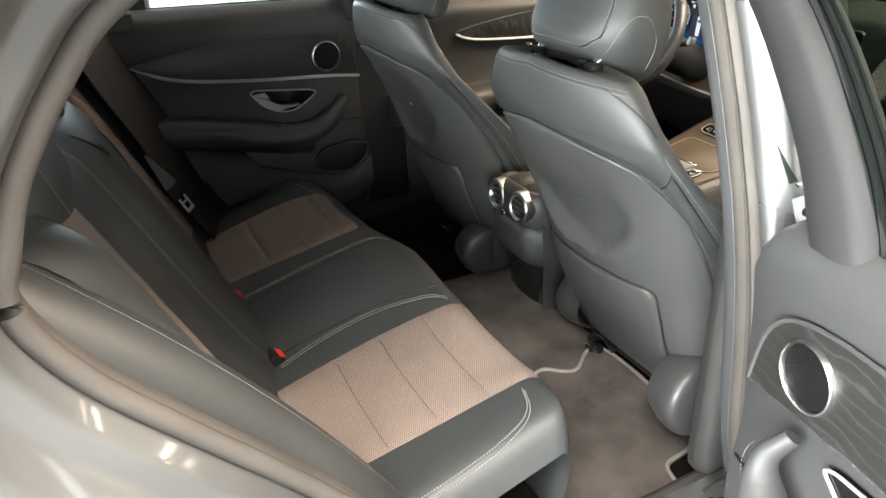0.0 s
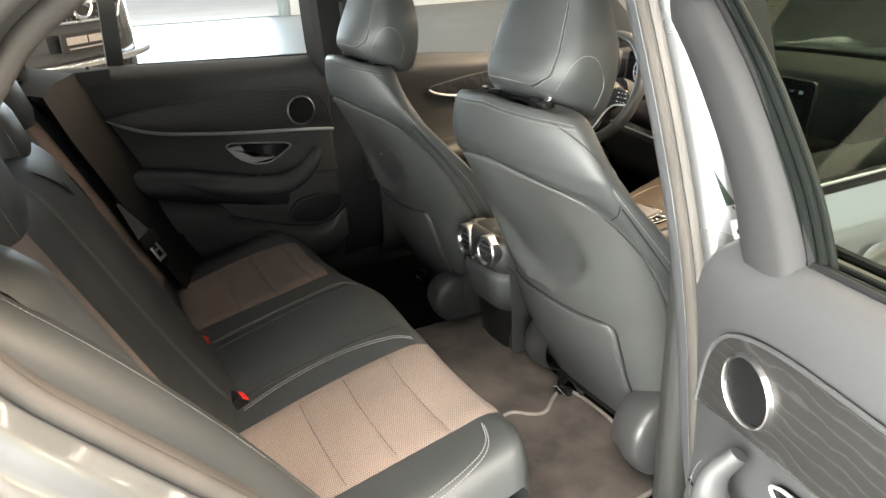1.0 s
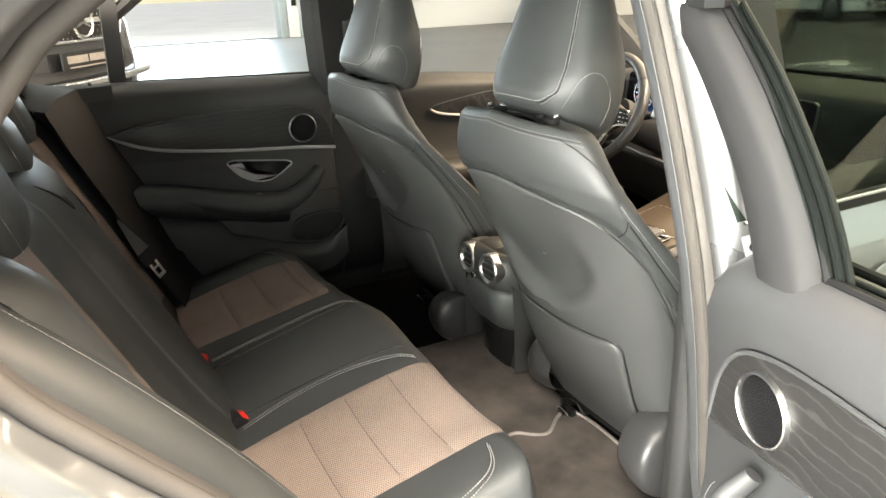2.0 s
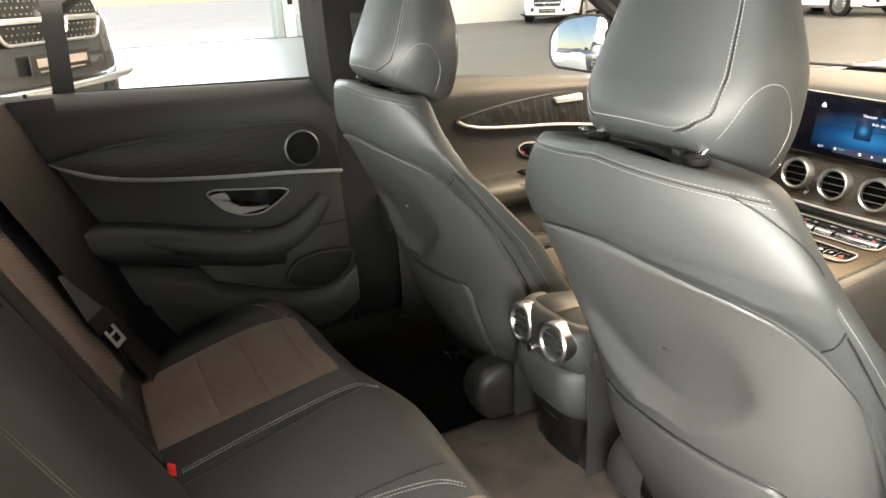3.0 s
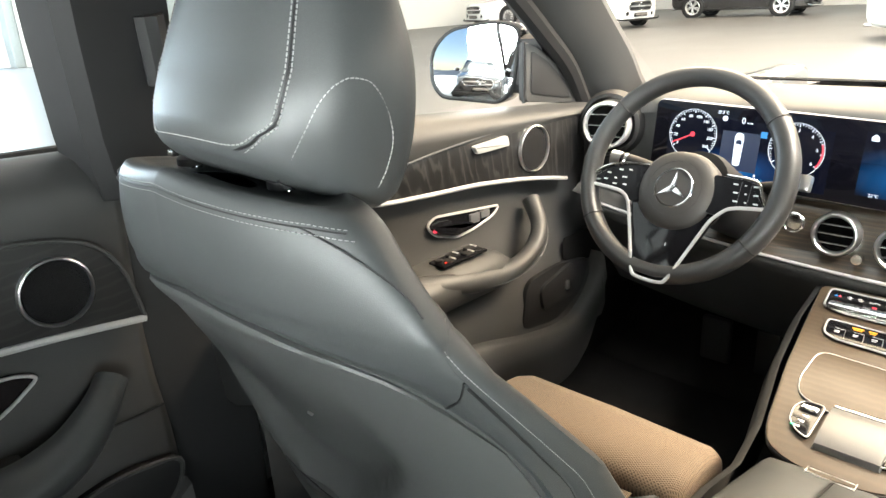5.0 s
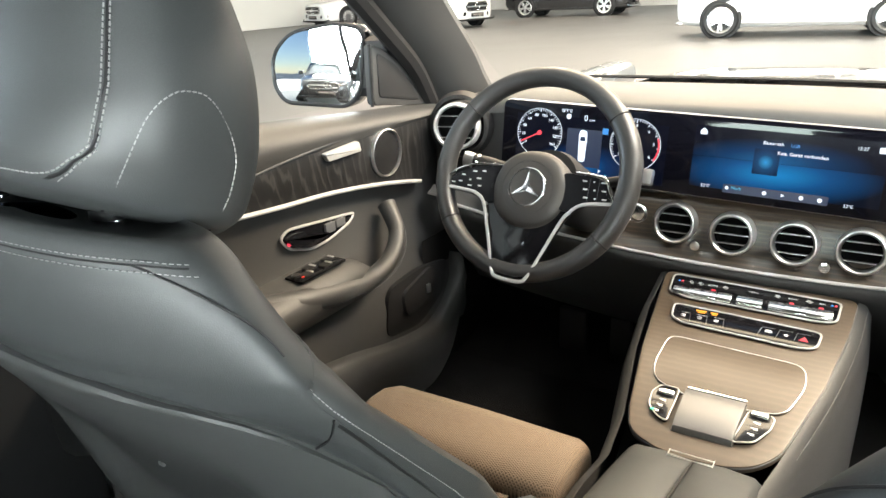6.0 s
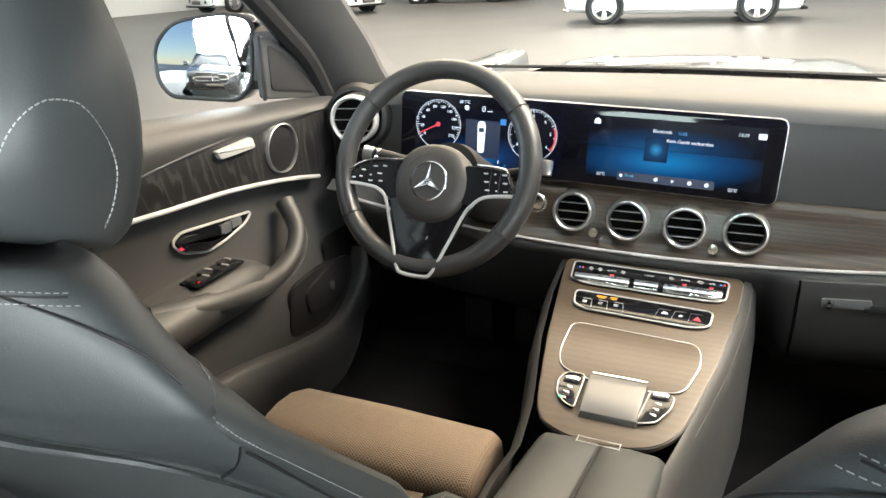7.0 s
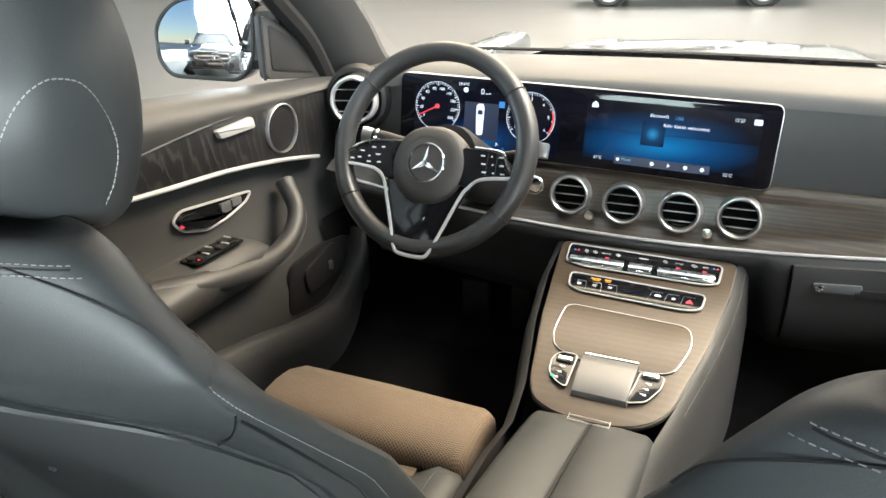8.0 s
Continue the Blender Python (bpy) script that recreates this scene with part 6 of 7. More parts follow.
part("moon_symbol", plate(circle(0.0052, 18), on_screen(-0.224, 0.051, 0.005), 0.0003), WHITE_LIGHT, scr)
part("gear_box", plate([(-0.150, 0.022), (-0.138, 0.022), (-0.138, 0.034), (-0.150, 0.034)], on_screen(0, 0, 0.005), 0.0003), BLUE_LIGHT, scr)
words("display_text", "P", on_screen(-0.150, -0.054, 0.005), 0.009, WHITE_LIGHT, scr)
words("display_text", "C", on_screen(-0.136, -0.062, 0.005), 0.008, CYAN_LIGHT, scr)
# glovebox
lid = []
for dy, dz in ((-0.002, -0.013), (-0.0135, -0.016), (-0.0165, -0.035), (-0.0125, -0.068), (-0.0085, -0.10), (0.010, -0.14), (0.027, -0.18), (0.036, -0.185)):
    row = [p + Vector((0, dy, dz)) for p in sl if 0.250 < p.x < 0.64]
    lid.append([row[0] + Vector((-0.001, 0.008, 0)), *row, row[-1] + Vector((0.001, 0.008, 0))])
gb = part("glovebox_lid", loft(lid, closed=False), LEATHER_SOFT, dash, "black glovebox lid", sharp=40)
gap = [lid[k][0] + Vector((-0.0025, -0.0055, 0)) for k in range(1, 8)]
part("glovebox_gap", tube(gap, 0.0026, 6), CAVITY_SHADE, dash)
lockm = basis((0.335, 0.578, 0.655), (1, -0.03, 0.10), (0, 0.1, 1))
part("glovebox_latch", moved(box((0, 0, 0), (0.075, 0.017, 0.008), 0.003), lockm), GREY_TRIM, gb, "dark metal glovebox latch")
part("lock", lathe([(0.0075, 0), (0.0075, 0.007), (0.005, 0.008), (0.001, 0.006)], lockm @ Matrix.Translation((-0.026, 0, 0.002)), 20), CHROME, gb, "round key lock")
part("latch_recess", moved(box((0.055, -0.006, 0.002), (0.06, 0.014, 0.004), 0.002), lockm), BLACK, gb)
part("side_panel", loft([[(0.70, y, z), (0.73, y + 0.02, z)] for y, z in ((0.60, 0.72), (0.62, 0.5), (0.75, 0.35))], closed=False), LEATHER_SOFT, dash)

# ---- steering column, stalks and wheel ----
col = thing("steering_column", "black steering column with silver-tipped stalks", "steering column")
WC = Vector((-0.3315, 0.363, 0.900))
SW = basis(WC, (1, 0.0, -0.012), (0, 0.435, 0.90))
part("shroud", lathe([(0.055, -0.34), (0.058, -0.16), (0.062, -0.09), (0.058, -0.065), (0.03, -0.06), (0.001, -0.06)], SW, 28), BLACK, col, "black column shroud")
part("stalk", moved(tube(spline([(-0.05, 0.012, -0.085), (-0.105, 0.018, -0.075), (-0.162, 0.024, -0.06)], 5), [0.010, 0.011, 0.012, 0.013, 0.013, 0.013, 0.014, 0.014, 0.014, 0.0135, 0.011], 12), SW), BLACK, col, "indicator stalk")
part("stalk_ring", moved(tube([(-0.140, 0.0217, -0.0655), (-0.145, 0.0222, -0.0645)], 0.0148, 14), SW), CHROME, col, "bright ring on the stalk")
part("stalk_end", moved(tube([(-0.152, 0.0230, -0.0625), (-0.170, 0.0245, -0.058)], 0.0142, 14), SW), SATIN, col)
part("gear_stalk", moved(tube(spline([(0.04, 0.0, -0.085), (0.10, 0.012, -0.08), (0.145, 0.020, -0.07), (0.175, 0.024, -0.055)], 5), 0.009, 12), SW), BLACK, col, "gear selector stalk")
part("gear_stalk_end", moved(box((0.180, 0.025, -0.052), (0.020, 0.026, 0.016), 0.004), SW), SATIN, col, "silver end of the gear stalk")
part("light_dial", lathe([(0.024, 0), (0.022, 0.014), (0.012, 0.018), (0.001, 0.018)], Matrix.Translation((-0.535, 0.60, 0.775)) @ pose(0, 0, 0, 80, 0, 0), 24), SATIN, col, "silver light switch")
part("light_panel", moved(box((-0.515, 0.612, 0.770), (0.10, 0.02, 0.045), 0.008), Matrix()), BLACK, col)

wheel = thing("steering_wheel", "black leather steering wheel with silver spokes", "steering wheel")
R, r = 0.1700, 0.0170
rings = []
for k in range(96):
    a = 2 * math.pi * k / 96
    c = Vector((math.cos(a), math.sin(a), 0))
    thick = 1.0 + 0.10 * math.exp(-((abs(math.degrees(math.atan2(math.sin(a), math.cos(a)))) % 180 - 12) / 30) ** 2)
    rings.append([SW @ (c * (R + r * thick * math.cos(b)) + Vector((0, 0, r * 1.08 * math.sin(b)))) for b in (2 * math.pi * j / 16 for j in range(16))])
rings.append(rings[0])
rim = loft(rings, caps=False)
bmesh.ops.remove_doubles(rim, verts=rim.verts, dist=1e-6)
part("rim", rim, RIM_LEATHER, wheel, "grained black leather rim")
for a in (38, 142, 215, 325):
    a = radians(a)
    c = Vector((math.cos(a), math.sin(a), 0))
    ring = [SW @ (c * (R + 0.0185 * math.cos(b)) + Vector((0, 0, 0.0192 * math.sin(b)))) for b in (2 * math.pi * j / 20 for j in range(21))]
    part("rim_seam", tube(ring, 0.0012, 5), BLACK, wheel)
hub = []
for h, k in ((-0.06, 0.90), (-0.03, 0.98), (-0.010, 1.01), (0.002, 0.975), (0.009, 0.88), (0.0125, 0.70), (0.0145, 0.4), (0.0150, 0.02)):
    hub.append([SW @ Vector((0.002 + 0.0705 * k * math.copysign(abs(math.cos(b)) ** 0.94, math.cos(b)), -0.028 + 0.0685 * k * math.copysign(abs(math.sin(b)) ** 0.94, math.sin(b)), h)) for b in (2 * math.pi * j / 48 for j in range(48))])
part("hub", loft(hub), HUB_SKIN, wheel, "domed black hub", sharp=70)
EM = SW @ Matrix.Translation((0.002, -0.026, 0.0145))
part("hub_badge_ring", lathe([(0.030, -0.002), (0.0305, 0.0015), (0.0325, 0.0022), (0.034, 0.001), (0.0345, -0.003)], EM, 44), CHROME, wheel, "round bright badge on the hub")
part("hub_badge_ground", lathe([(0.0302, -0.004), (0.03, 0.0), (0.001, 0.0006)], EM, 32), HUB_SKIN, wheel)
part("hub_seam", lathe([(0.0455, -0.0025), (0.0460, -0.0012), (0.0465, -0.0025)], EM, 44), BLACK, wheel)
rays = []
for k in range(3):
    rays.append(moved(plate([(-0.0062, 0.0), (0.0, -0.0036), (0.0062, 0.0), (0.0, 0.0302)], Matrix(), 0.0022, 0.0008), EM @ Matrix.Rotation(2 * math.pi * k / 3, 4, "Z")))
part("hub_badge", join(*rays), CHROME, wheel)
# spokes: one gloss panel framed by a bright outline, with a key pad on either side
pad_l = [(-0.173, -0.038), (-0.152, -0.019), (-0.130, -0.005), (-0.100, 0.003), (-0.050, 0.007), (-0.045, -0.055), (-0.074, -0.060), (-0.092, -0.047), (-0.116, -0.042)]
pad_r = [(0.060, 0.008), (0.115, 0.006), (0.132, 0.001), (0.142, -0.017), (0.153, -0.034), (0.103, -0.041), (0.080, -0.058), (0.055, -0.055)]
for pts in (pad_l, pad_r):
    part("key_pad", plate(rounded(pts, 0.006), SW @ Matrix.Translation((0, 0, -0.012)), 0.018, 0.003), KEYPAD, wheel, "gloss black key pad")
vee = plate(rounded([(-0.074, -0.055), (-0.060, -0.1025), (-0.041, -0.1485), (-0.029, -0.174), (-0.017, -0.182), (0.0195, -0.183), (0.033, -0.174), (0.048, -0.1315), (0.068, -0.0775), (0.080, -0.055)], 0.008), Matrix.Translation((0, 0, -0.012)), 0.014, 0.002)
for v in vee.verts:
    v.co.z += 0.014 * max(0, min(1, (-v.co.y - 0.11) / 0.05))
part("lower_spoke", moved(vee, SW), GLOSS, wheel, "gloss black lower spoke")
bl = spline([(-0.1765, -0.0395, 0.008), (-0.1155, -0.0430, 0.008), (-0.0925, -0.0475, 0.008), (-0.0775, -0.0615, 0.006), (-0.0615, -0.1035, 0.006), (-0.0425, -0.1495, 0.012), (-0.0300, -0.1770, 0.017), (-0.0180, -0.1845, 0.018), (0.0205, -0.1855, 0.018), (0.0340, -0.1760, 0.017),
             (0.0495, -0.1325, 0.011), (0.0695, -0.0785, 0.008), (0.0815, -0.0590, 0.008), (0.1035, -0.0425, 0.008), (0.1545, -0.0355, 0.008)], 6)
part("spoke_outline", moved(tube(bl, 0.0031, 8, 0.8, (0, 0, 1)), SW), SILVER, wheel, "bright spoke outline")
part("spoke_outline", moved(tube(spline([(-0.1765, -0.0385, 0.008), (-0.1535, -0.0175, 0.008), (-0.1315, -0.0035, 0.008), (-0.1015, 0.0045, 0.007), (-0.0535, 0.0085, 0.004)], 6), 0.0024, 8), SW), CHROME, wheel)
part("spoke_outline", moved(tube(spline([(0.1545, -0.0345, 0.008), (0.1435, -0.0165, 0.008), (0.1335, 0.0025, 0.008), (0.1155, 0.0075, 0.007), (0.0805, 0.0095, 0.004)], 6), 0.0024, 8), SW), CHROME, wheel)
part("lower_slot", moved(tube(spline([(-0.004, -0.160, 0.009), (0.003, -0.142, 0.006), (0.012, -0.118, 0.003)], 6), 0.0022, 8), SW), CHROME, wheel, "bright slot in the lower spoke")
part("lower_slot", moved(tube(spline([(0.003, -0.160, 0.009), (0.010, -0.142, 0.006), (0.018, -0.120, 0.003)], 6), 0.0016, 8), SW), CHROME, wheel)
KEY = material("key_print", (0.55, 0.55, 0.55), 0.5, 0, 0.02, 30, 300, 0.0)
marks = [(-0.128, -0.016, 0.008), (-0.106, -0.008, 0.008), (-0.088, -0.006, 0.007), (-0.132, -0.028, 0.007), (-0.113, -0.024, 0.004), (-0.096, -0.020, 0.009), (-0.112, -0.034, 0.008), (-0.092, -0.033, 0.007), (-0.146, -0.031, 0.007)]
marks += [(0.098 + 0.016 * a + 0.003 * b, -0.003 - 0.0135 * b, 0.0075 if a != 1 else 0.003) for a in range(3) for b in range(3)]
for x, y, w in marks:
    part("key_mark", moved(box((x, y, 0.0064), (w, 0.0024, 0.0006)), SW), KEY, wheel)
for x in (0.107, 0.123):
    part("key_gap", moved(box((x, -0.017, 0.0062), (0.0006, 0.040, 0.0004)), SW), GREY_TRIM, wheel)

# ---- centre console ----
con = thing("centre_console", "centre console with satin ash top, touchpad and armrest", "centre console")
slope = 0.2
CT = basis((0, 0, 0.545), (1, 0, 0), (0, 1, slope))   # x across, y forward along the slope
ky = math.sqrt(1 + slope ** 2)
top_outline = [(-0.158, 0.605), (-0.128, 0.365), (-0.100, 0.215), (-0.085, 0.178), (-0.05, 0.160), (0.0, 0.153), (0.05, 0.157), (0.088, 0.172), (0.115, 0.205), (0.150, 0.365), (0.168, 0.510), (0.172, 0.605)]


def on_top(pts):
    return [(x, y * ky) for x, y in pts]


part("console_top", plate(rounded(on_top(top_outline), 0.02), CT @ Matrix.Translation((0, 0, -0.012)), 0.012, 0.003), ASH_CONSOLE, con, "satin open-pored ash console top")
ro = [CT @ Vector((x, y, -0.004)) for x, y in rounded(on_top(top_outline), 0.02)]
part("console_edge", tube(ro[2:], 0.0012, 8), GREY_TRIM, con, "thin metal console edge")
side = []
for t, (x0, x1) in enumerate(((0.0, 0.0), (0.012, 0.012), (0.022, 0.022), (0.03, 0.03), (0.03, 0.03))):
    dz = (-0.008, -0.014, -0.045, -0.14, -0.26)[t]
    row = []
    for x, y in ((0.172, 0.64), (0.168, 0.50), (0.150, 0.365), (0.118, 0.215), (0.10, 0.10), (0.10, 0.0), (0.10, -0.15), (0.10, -0.27)):
        zt = 0.545 + slope * y if y > 0.16 else 0.575 + 0.3 * (0.16 - y) * (y > 0.04) + 0.036 * (y <= 0.04)
        row.append(Vector((x + x0, y, max(0.29, zt + dz))))
    side.append(row)
part("side_wall", loft(side, closed=False), LEATHER_SOFT, con, "padded console flank", sharp=70)
mirror_side = [[Vector((-p.x + 0.012, p.y, p.z)) for p in row] for row in side]
part("side_wall", loft(mirror_side, closed=False), LEATHER_SOFT, con, "padded console flank", sharp=70)
part("stitching", dashes([Vector((x, y, 0.545 + slope * y - 0.016)) for x, y in ((p.x, p.y) for p in spline([(0.187, 0.60, 0), (0.183, 0.50, 0), (0.165, 0.365, 0), (0.135, 0.225, 0)], 8))]), THREAD, con)
part("stitching", dashes([Vector((x, y, 0.545 + slope * y - 0.016)) for x, y in ((p.x, p.y) for p in spline([(-0.172, 0.60, 0), (-0.158, 0.48, 0), (-0.142, 0.365, 0), (-0.116, 0.225, 0)], 8))]), THREAD, con)
# controls
rowm = lambda z: CT @ Matrix.Translation((0, 0, z))


def framed(pts, name, label):
    o = rounded(on_top(pts), 0.012)
    p = part(name, plate(o, rowm(0.0005), 0.004, 0.0015), GLOSS, con, label)
    loop = [rowm(0.004) @ Vector((x, y, 0)) for x, y in o]
    part("bright_edge", tube([*loop, loop[0], loop[1]], 0.0019, 8), SILVER, p, "bright edge")
    return p


hv = framed([(-0.138, 0.590), (0.148, 0.582), (0.146, 0.524), (0.12, 0.518), (-0.10, 0.522), (-0.132, 0.532)], "climate_panel", "climate control panel")
for x0, x1 in ((-0.126, -0.022), (-0.014, 0.030), (0.038, 0.140)):
    w = x1 - x0
    bar = [[rowm(0) @ Vector(((x0 + x1) / 2 + f * w / 2, 0.538 * ky + 0.0125 * k * math.cos(q), 0.004 + 0.0085 * k * math.sin(q))) for q in np.linspace(math.pi, 0, 11)] for f, k in ((-1.0, 0.55), (-0.985, 0.9), (-0.96, 1.0), (0.96, 1.0), (0.985, 0.9), (1.0, 0.55))]
    tb = part("climate_bar", loft(bar, closed=False), CHROME, hv, "bright toggle bar", sharp=50)
    for k in range(1, 4 if w > 0.06 else 1):
        part("bar_joint", moved(box((x0 + w * k / 4, 0.538 * ky, 0.0122), (0.0012, 0.010, 0.0008)), rowm(0)), BLACK, tb)
for x, dx in ((-0.101, 0.008), (-0.084, 0.009), (-0.040, 0.010), (0.048, 0.010), (0.099, 0.012)):
    mark = [box((x, 0.570 * ky, 0.005), (dx, 0.0013, 0.0006)), box((x - 0.001, 0.5735 * ky, 0.005), (dx * 0.6, 0.0012, 0.0006)), box((x + 0.001, 0.5665 * ky, 0.005), (dx * 0.45, 0.0012, 0.0006))]
    part("climate_mark", moved(join(*mark), rowm(0)), KEY, hv)
for x, t in ((-0.062, "AUTO"), (0.008, "MENU"), (0.073, "SYNC"), (0.119, "A/C")):
    words("climate_mark", t, rowm(0.0048) @ Matrix.Translation((x, 0.570 * ky, 0)), 0.0062, KEY, hv)
for x in (-0.120, 0.137):
    for dx, mat in ((-0.003, BLUE_LIGHT), (0.003, RED_LIGHT)):
        part("warm_cool_mark", plate([(-0.0025, -0.002), (0.0025, -0.002), (0, 0.003)], rowm(0.0048) @ Matrix.Translation((x + dx, 0.570 * ky, 0)), 0.0005), mat, hv)
for x in (-0.058, 0.073, 0.119):
    part("climate_light", moved(box((x, 0.5545 * ky, 0.006), (0.007, 0.0022, 0.002)), rowm(0)), RED_LIGHT, hv, "small red indicator")
r2 = framed([(-0.112, 0.498), (0.130, 0.488), (0.127, 0.446), (0.10, 0.438), (-0.085, 0.446), (-0.106, 0.458)], "button_panel", "gloss black button strip")
for x, w in ((-0.062, 0.018), (-0.040, 0.012)):
    part("amber_light", moved(join(box((x, 0.487 * ky, 0.005), (w, 0.0032, 0.0006)), box((x + 0.001, 0.4825 * ky, 0.005), (w * 0.7, 0.0022, 0.0006))), rowm(0)), AMBER_LIGHT, r2, "amber display")
for x in (-0.088, -0.060, -0.032):
    part("button_mark", moved(join(box((x, 0.4685 * ky, 0.005), (0.008, 0.0018, 0.0006)), box((x, 0.4645 * ky, 0.005), (0.007, 0.0018, 0.0006))), rowm(0)), KEY, r2)
part("button_mark", plate(rounded([(-0.006, -0.003), (0.006, -0.003), (0.005, 0.001), (0.003, 0.0035), (-0.003, 0.0035), (-0.005, 0.001)], 0.001), rowm(0.0048) @ Matrix.Translation((0.052, 0.466 * ky, 0)), 0.0005), KEY, r2, "white car symbol")
part("button_mark", plate([((0.0045 if k % 2 == 0 else 0.0019) * math.sin(k * math.pi / 5), (0.0045 if k % 2 == 0 else 0.0019) * math.cos(k * math.pi / 5)) for k in range(10)], rowm(0.0048) @ Matrix.Translation((0.079, 0.464 * ky, 0)), 0.0005), KEY, r2, "white star symbol")
part("hazard_mark", plate([(-0.007, -0.005), (0.007, -0.005), (0, 0.007)], rowm(0.0048) @ Matrix.Translation((0.106, 0.462 * ky, 0)), 0.0006), RED_LIGHT, r2, "red hazard triangle")
for x, lean_x in ((0.037, 0.004), (0.065, 0.003), (0.0925, 0.002), (-0.074, -0.003), (-0.046, -0.003), (-0.018, -0.003)):
    line_pts = [rowm(0.0050) @ Vector((x + lean_x * k, (0.455 + 0.020 * k) * ky, 0)) for k in (0, 0.5, 1.0)]
    line_pts.append(rowm(0.0050) @ Vector((x + lean_x + (0.020 if x > 0 else -0.016), 0.4755 * ky, 0)))
    part("button_outline", tube(line_pts, 0.0005, 5), SATIN, r2, "thin bright button outline")
tr = rounded(on_top([(-0.094, 0.408), (0.118, 0.398), (0.126, 0.350), (0.108, 0.280), (0.055, 0.272), (-0.03, 0.272), (-0.084, 0.292), (-0.096, 0.33)]), 0.022, 6)
td = part("tray_lid", plate(tr, rowm(0.0006), 0.003, 0.001), ASH_CONSOLE, con, "roller lid in satin ash")
loop = [rowm(0.003) @ Vector((x, y, 0)) for x, y in tr]
part("bright_edge", tube([*loop, loop[0], loop[1]], 0.0009, 8), SATIN, td, "thin bright lid edge")
part("lid_grip", moved(box((0.012, 0.288 * ky, 0.005), (0.085, 0.004, 0.003), 0.001), rowm(0)), CHROME, td, "bright lid grip")
tp = []
for y, z in ((0.284, 0.006), (0.280, 0.010), (0.262, 0.013), (0.235, 0.014), (0.210, 0.013), (0.200, 0.009), (0.196, 0.002)):
    k = 1.0 - 0.06 * (0.284 - y) / 0.08
    tp.append([rowm(0) @ Vector((0.012 + x * k, y * ky, zz)) for x, zz in ((-0.046, 0.0), (-0.044, z * 0.9), (-0.038, z), (0.038, z), (0.044, z * 0.9), (0.046, 0.0))])
part("touchpad", loft(tp), material("satin_grey_metal", (0.115, 0.114, 0.113), 0.45, 0.3, 0.05, 12, 700, 0.03), con, "raised satin touchpad")
for pts, xs_ in (([(-0.078, 0.262), (-0.068, 0.280), (-0.040, 0.280), (-0.040, 0.206), (-0.058, 0.214), (-0.074, 0.232)], (-0.056, )), ([(0.062, 0.270), (0.098, 0.268), (0.096, 0.242), (0.080, 0.210), (0.052, 0.200), (0.058, 0.24)], (0.078, ))):
    kp = part("key_block", plate(rounded(on_top(pts), 0.008), rowm(0.0006), 0.006, 0.002), GLOSS, con, "gloss black key block")
    lp = [rowm(0.006) @ Vector((x, y, 0)) for x, y in rounded(on_top(pts), 0.008)]
    part("bright_edge", tube([*lp, lp[0]], 0.0012, 6), SILVER, kp, "bright edge")
    part("roller", moved(box((xs_[0], 0.262 * ky, 0.0085), (0.024, 0.010, 0.007), 0.0025, 3), rowm(0)), CHROME, kp, "bright knurled roller")
    part("roller_well", moved(box((xs_[0], 0.262 * ky, 0.0066), (0.029, 0.015, 0.001), 0.0004, 1), rowm(0)), BLACK, kp)
    for k in range(3):
        part("key_mark", moved(join(box((xs_[0] - 0.001 - 0.002 * k, (0.248 - 0.012 * k) * ky, 0.0068), (0.009, 0.0016, 0.0005)), box((xs_[0] + 0.001 - 0.002 * k, (0.2455 - 0.012 * k) * ky, 0.0068), (0.006, 0.0014, 0.0005))), rowm(0)), KEY, kp)
        part("key_gap", moved(box((xs_[0] - 0.001 - 0.002 * k, (0.2525 - 0.012 * k) * ky, 0.0067), (0.026 - 0.004 * k, 0.0007, 0.0005)), rowm(0)), GREY_TRIM, kp)
part("green_light", moved(box((-0.066, 0.223 * ky, 0.0072), (0.005, 0.0035, 0.001)), rowm(0)), GREEN_LIGHT, con, "green indicator light")
# armrest in two halves
for s in (-1, 1):
    rows = []
    for y, z in ((0.148, 0.572), (0.143, 0.583), (0.132, 0.590), (0.09, 0.600), (0.03, 0.614), (-0.04, 0.628), (-0.12, 0.642), (-0.22, 0.656), (-0.262, 0.655), (-0.275, 0.64)):
        w = 0.090
        c0 = 0.016
        rows.append([Vector((c0 + s * x, y, z + dz)) for x, dz in ((0.0015, -0.05), (0.0015, -0.004), (0.005, 0.0), (0.04, 0.003), (w - 0.012, 0.0), (w - 0.003, -0.008), (w, -0.03), (w, -0.08))])
    part("armrest_half", loft(rows, closed=False), LEATHER, con, "black leather armrest lid", sharp=60)
part("armrest_split", tube([(0.016, y, z - 0.004) for y, z in ((0.132, 0.590), (0.09, 0.600), (0.03, 0.614), (-0.04, 0.628), (-0.12, 0.642), (-0.22, 0.656))], 0.0022, 6), BLACK, con)
part("armrest_latch", join(*[box((0.014 + dx, 0.131 + dy, 0.5945 - 0.2 * dy), size, 0.0006, 1) for dx, dy, size in ((0, 0.008, (0.060, 0.0014, 0.0014)), (0, -0.008, (0.060, 0.0014, 0.0014)), (-0.0295, 0, (0.0014, 0.017, 0.0014)), (0.0295, 0, (0.0014, 0.017, 0.0014)))]), SATIN, con, "bright armrest latch")
# rear end with two vents
CONSOLE_GREY = material("dark_grey_console_plastic", (0.030, 0.030, 0.031), 0.42, 0, 0.08, 5, 900, 0.12, 0.0003, detail="grain")
MIDX = 0.016


def rear_row(y, z, w, curl=0.055):
    return [Vector((MIDX + w * k, y + curl * abs(k) ** 6, z - 0.010 * abs(k) ** 6)) for k in np.linspace(-1, 1, 41)]


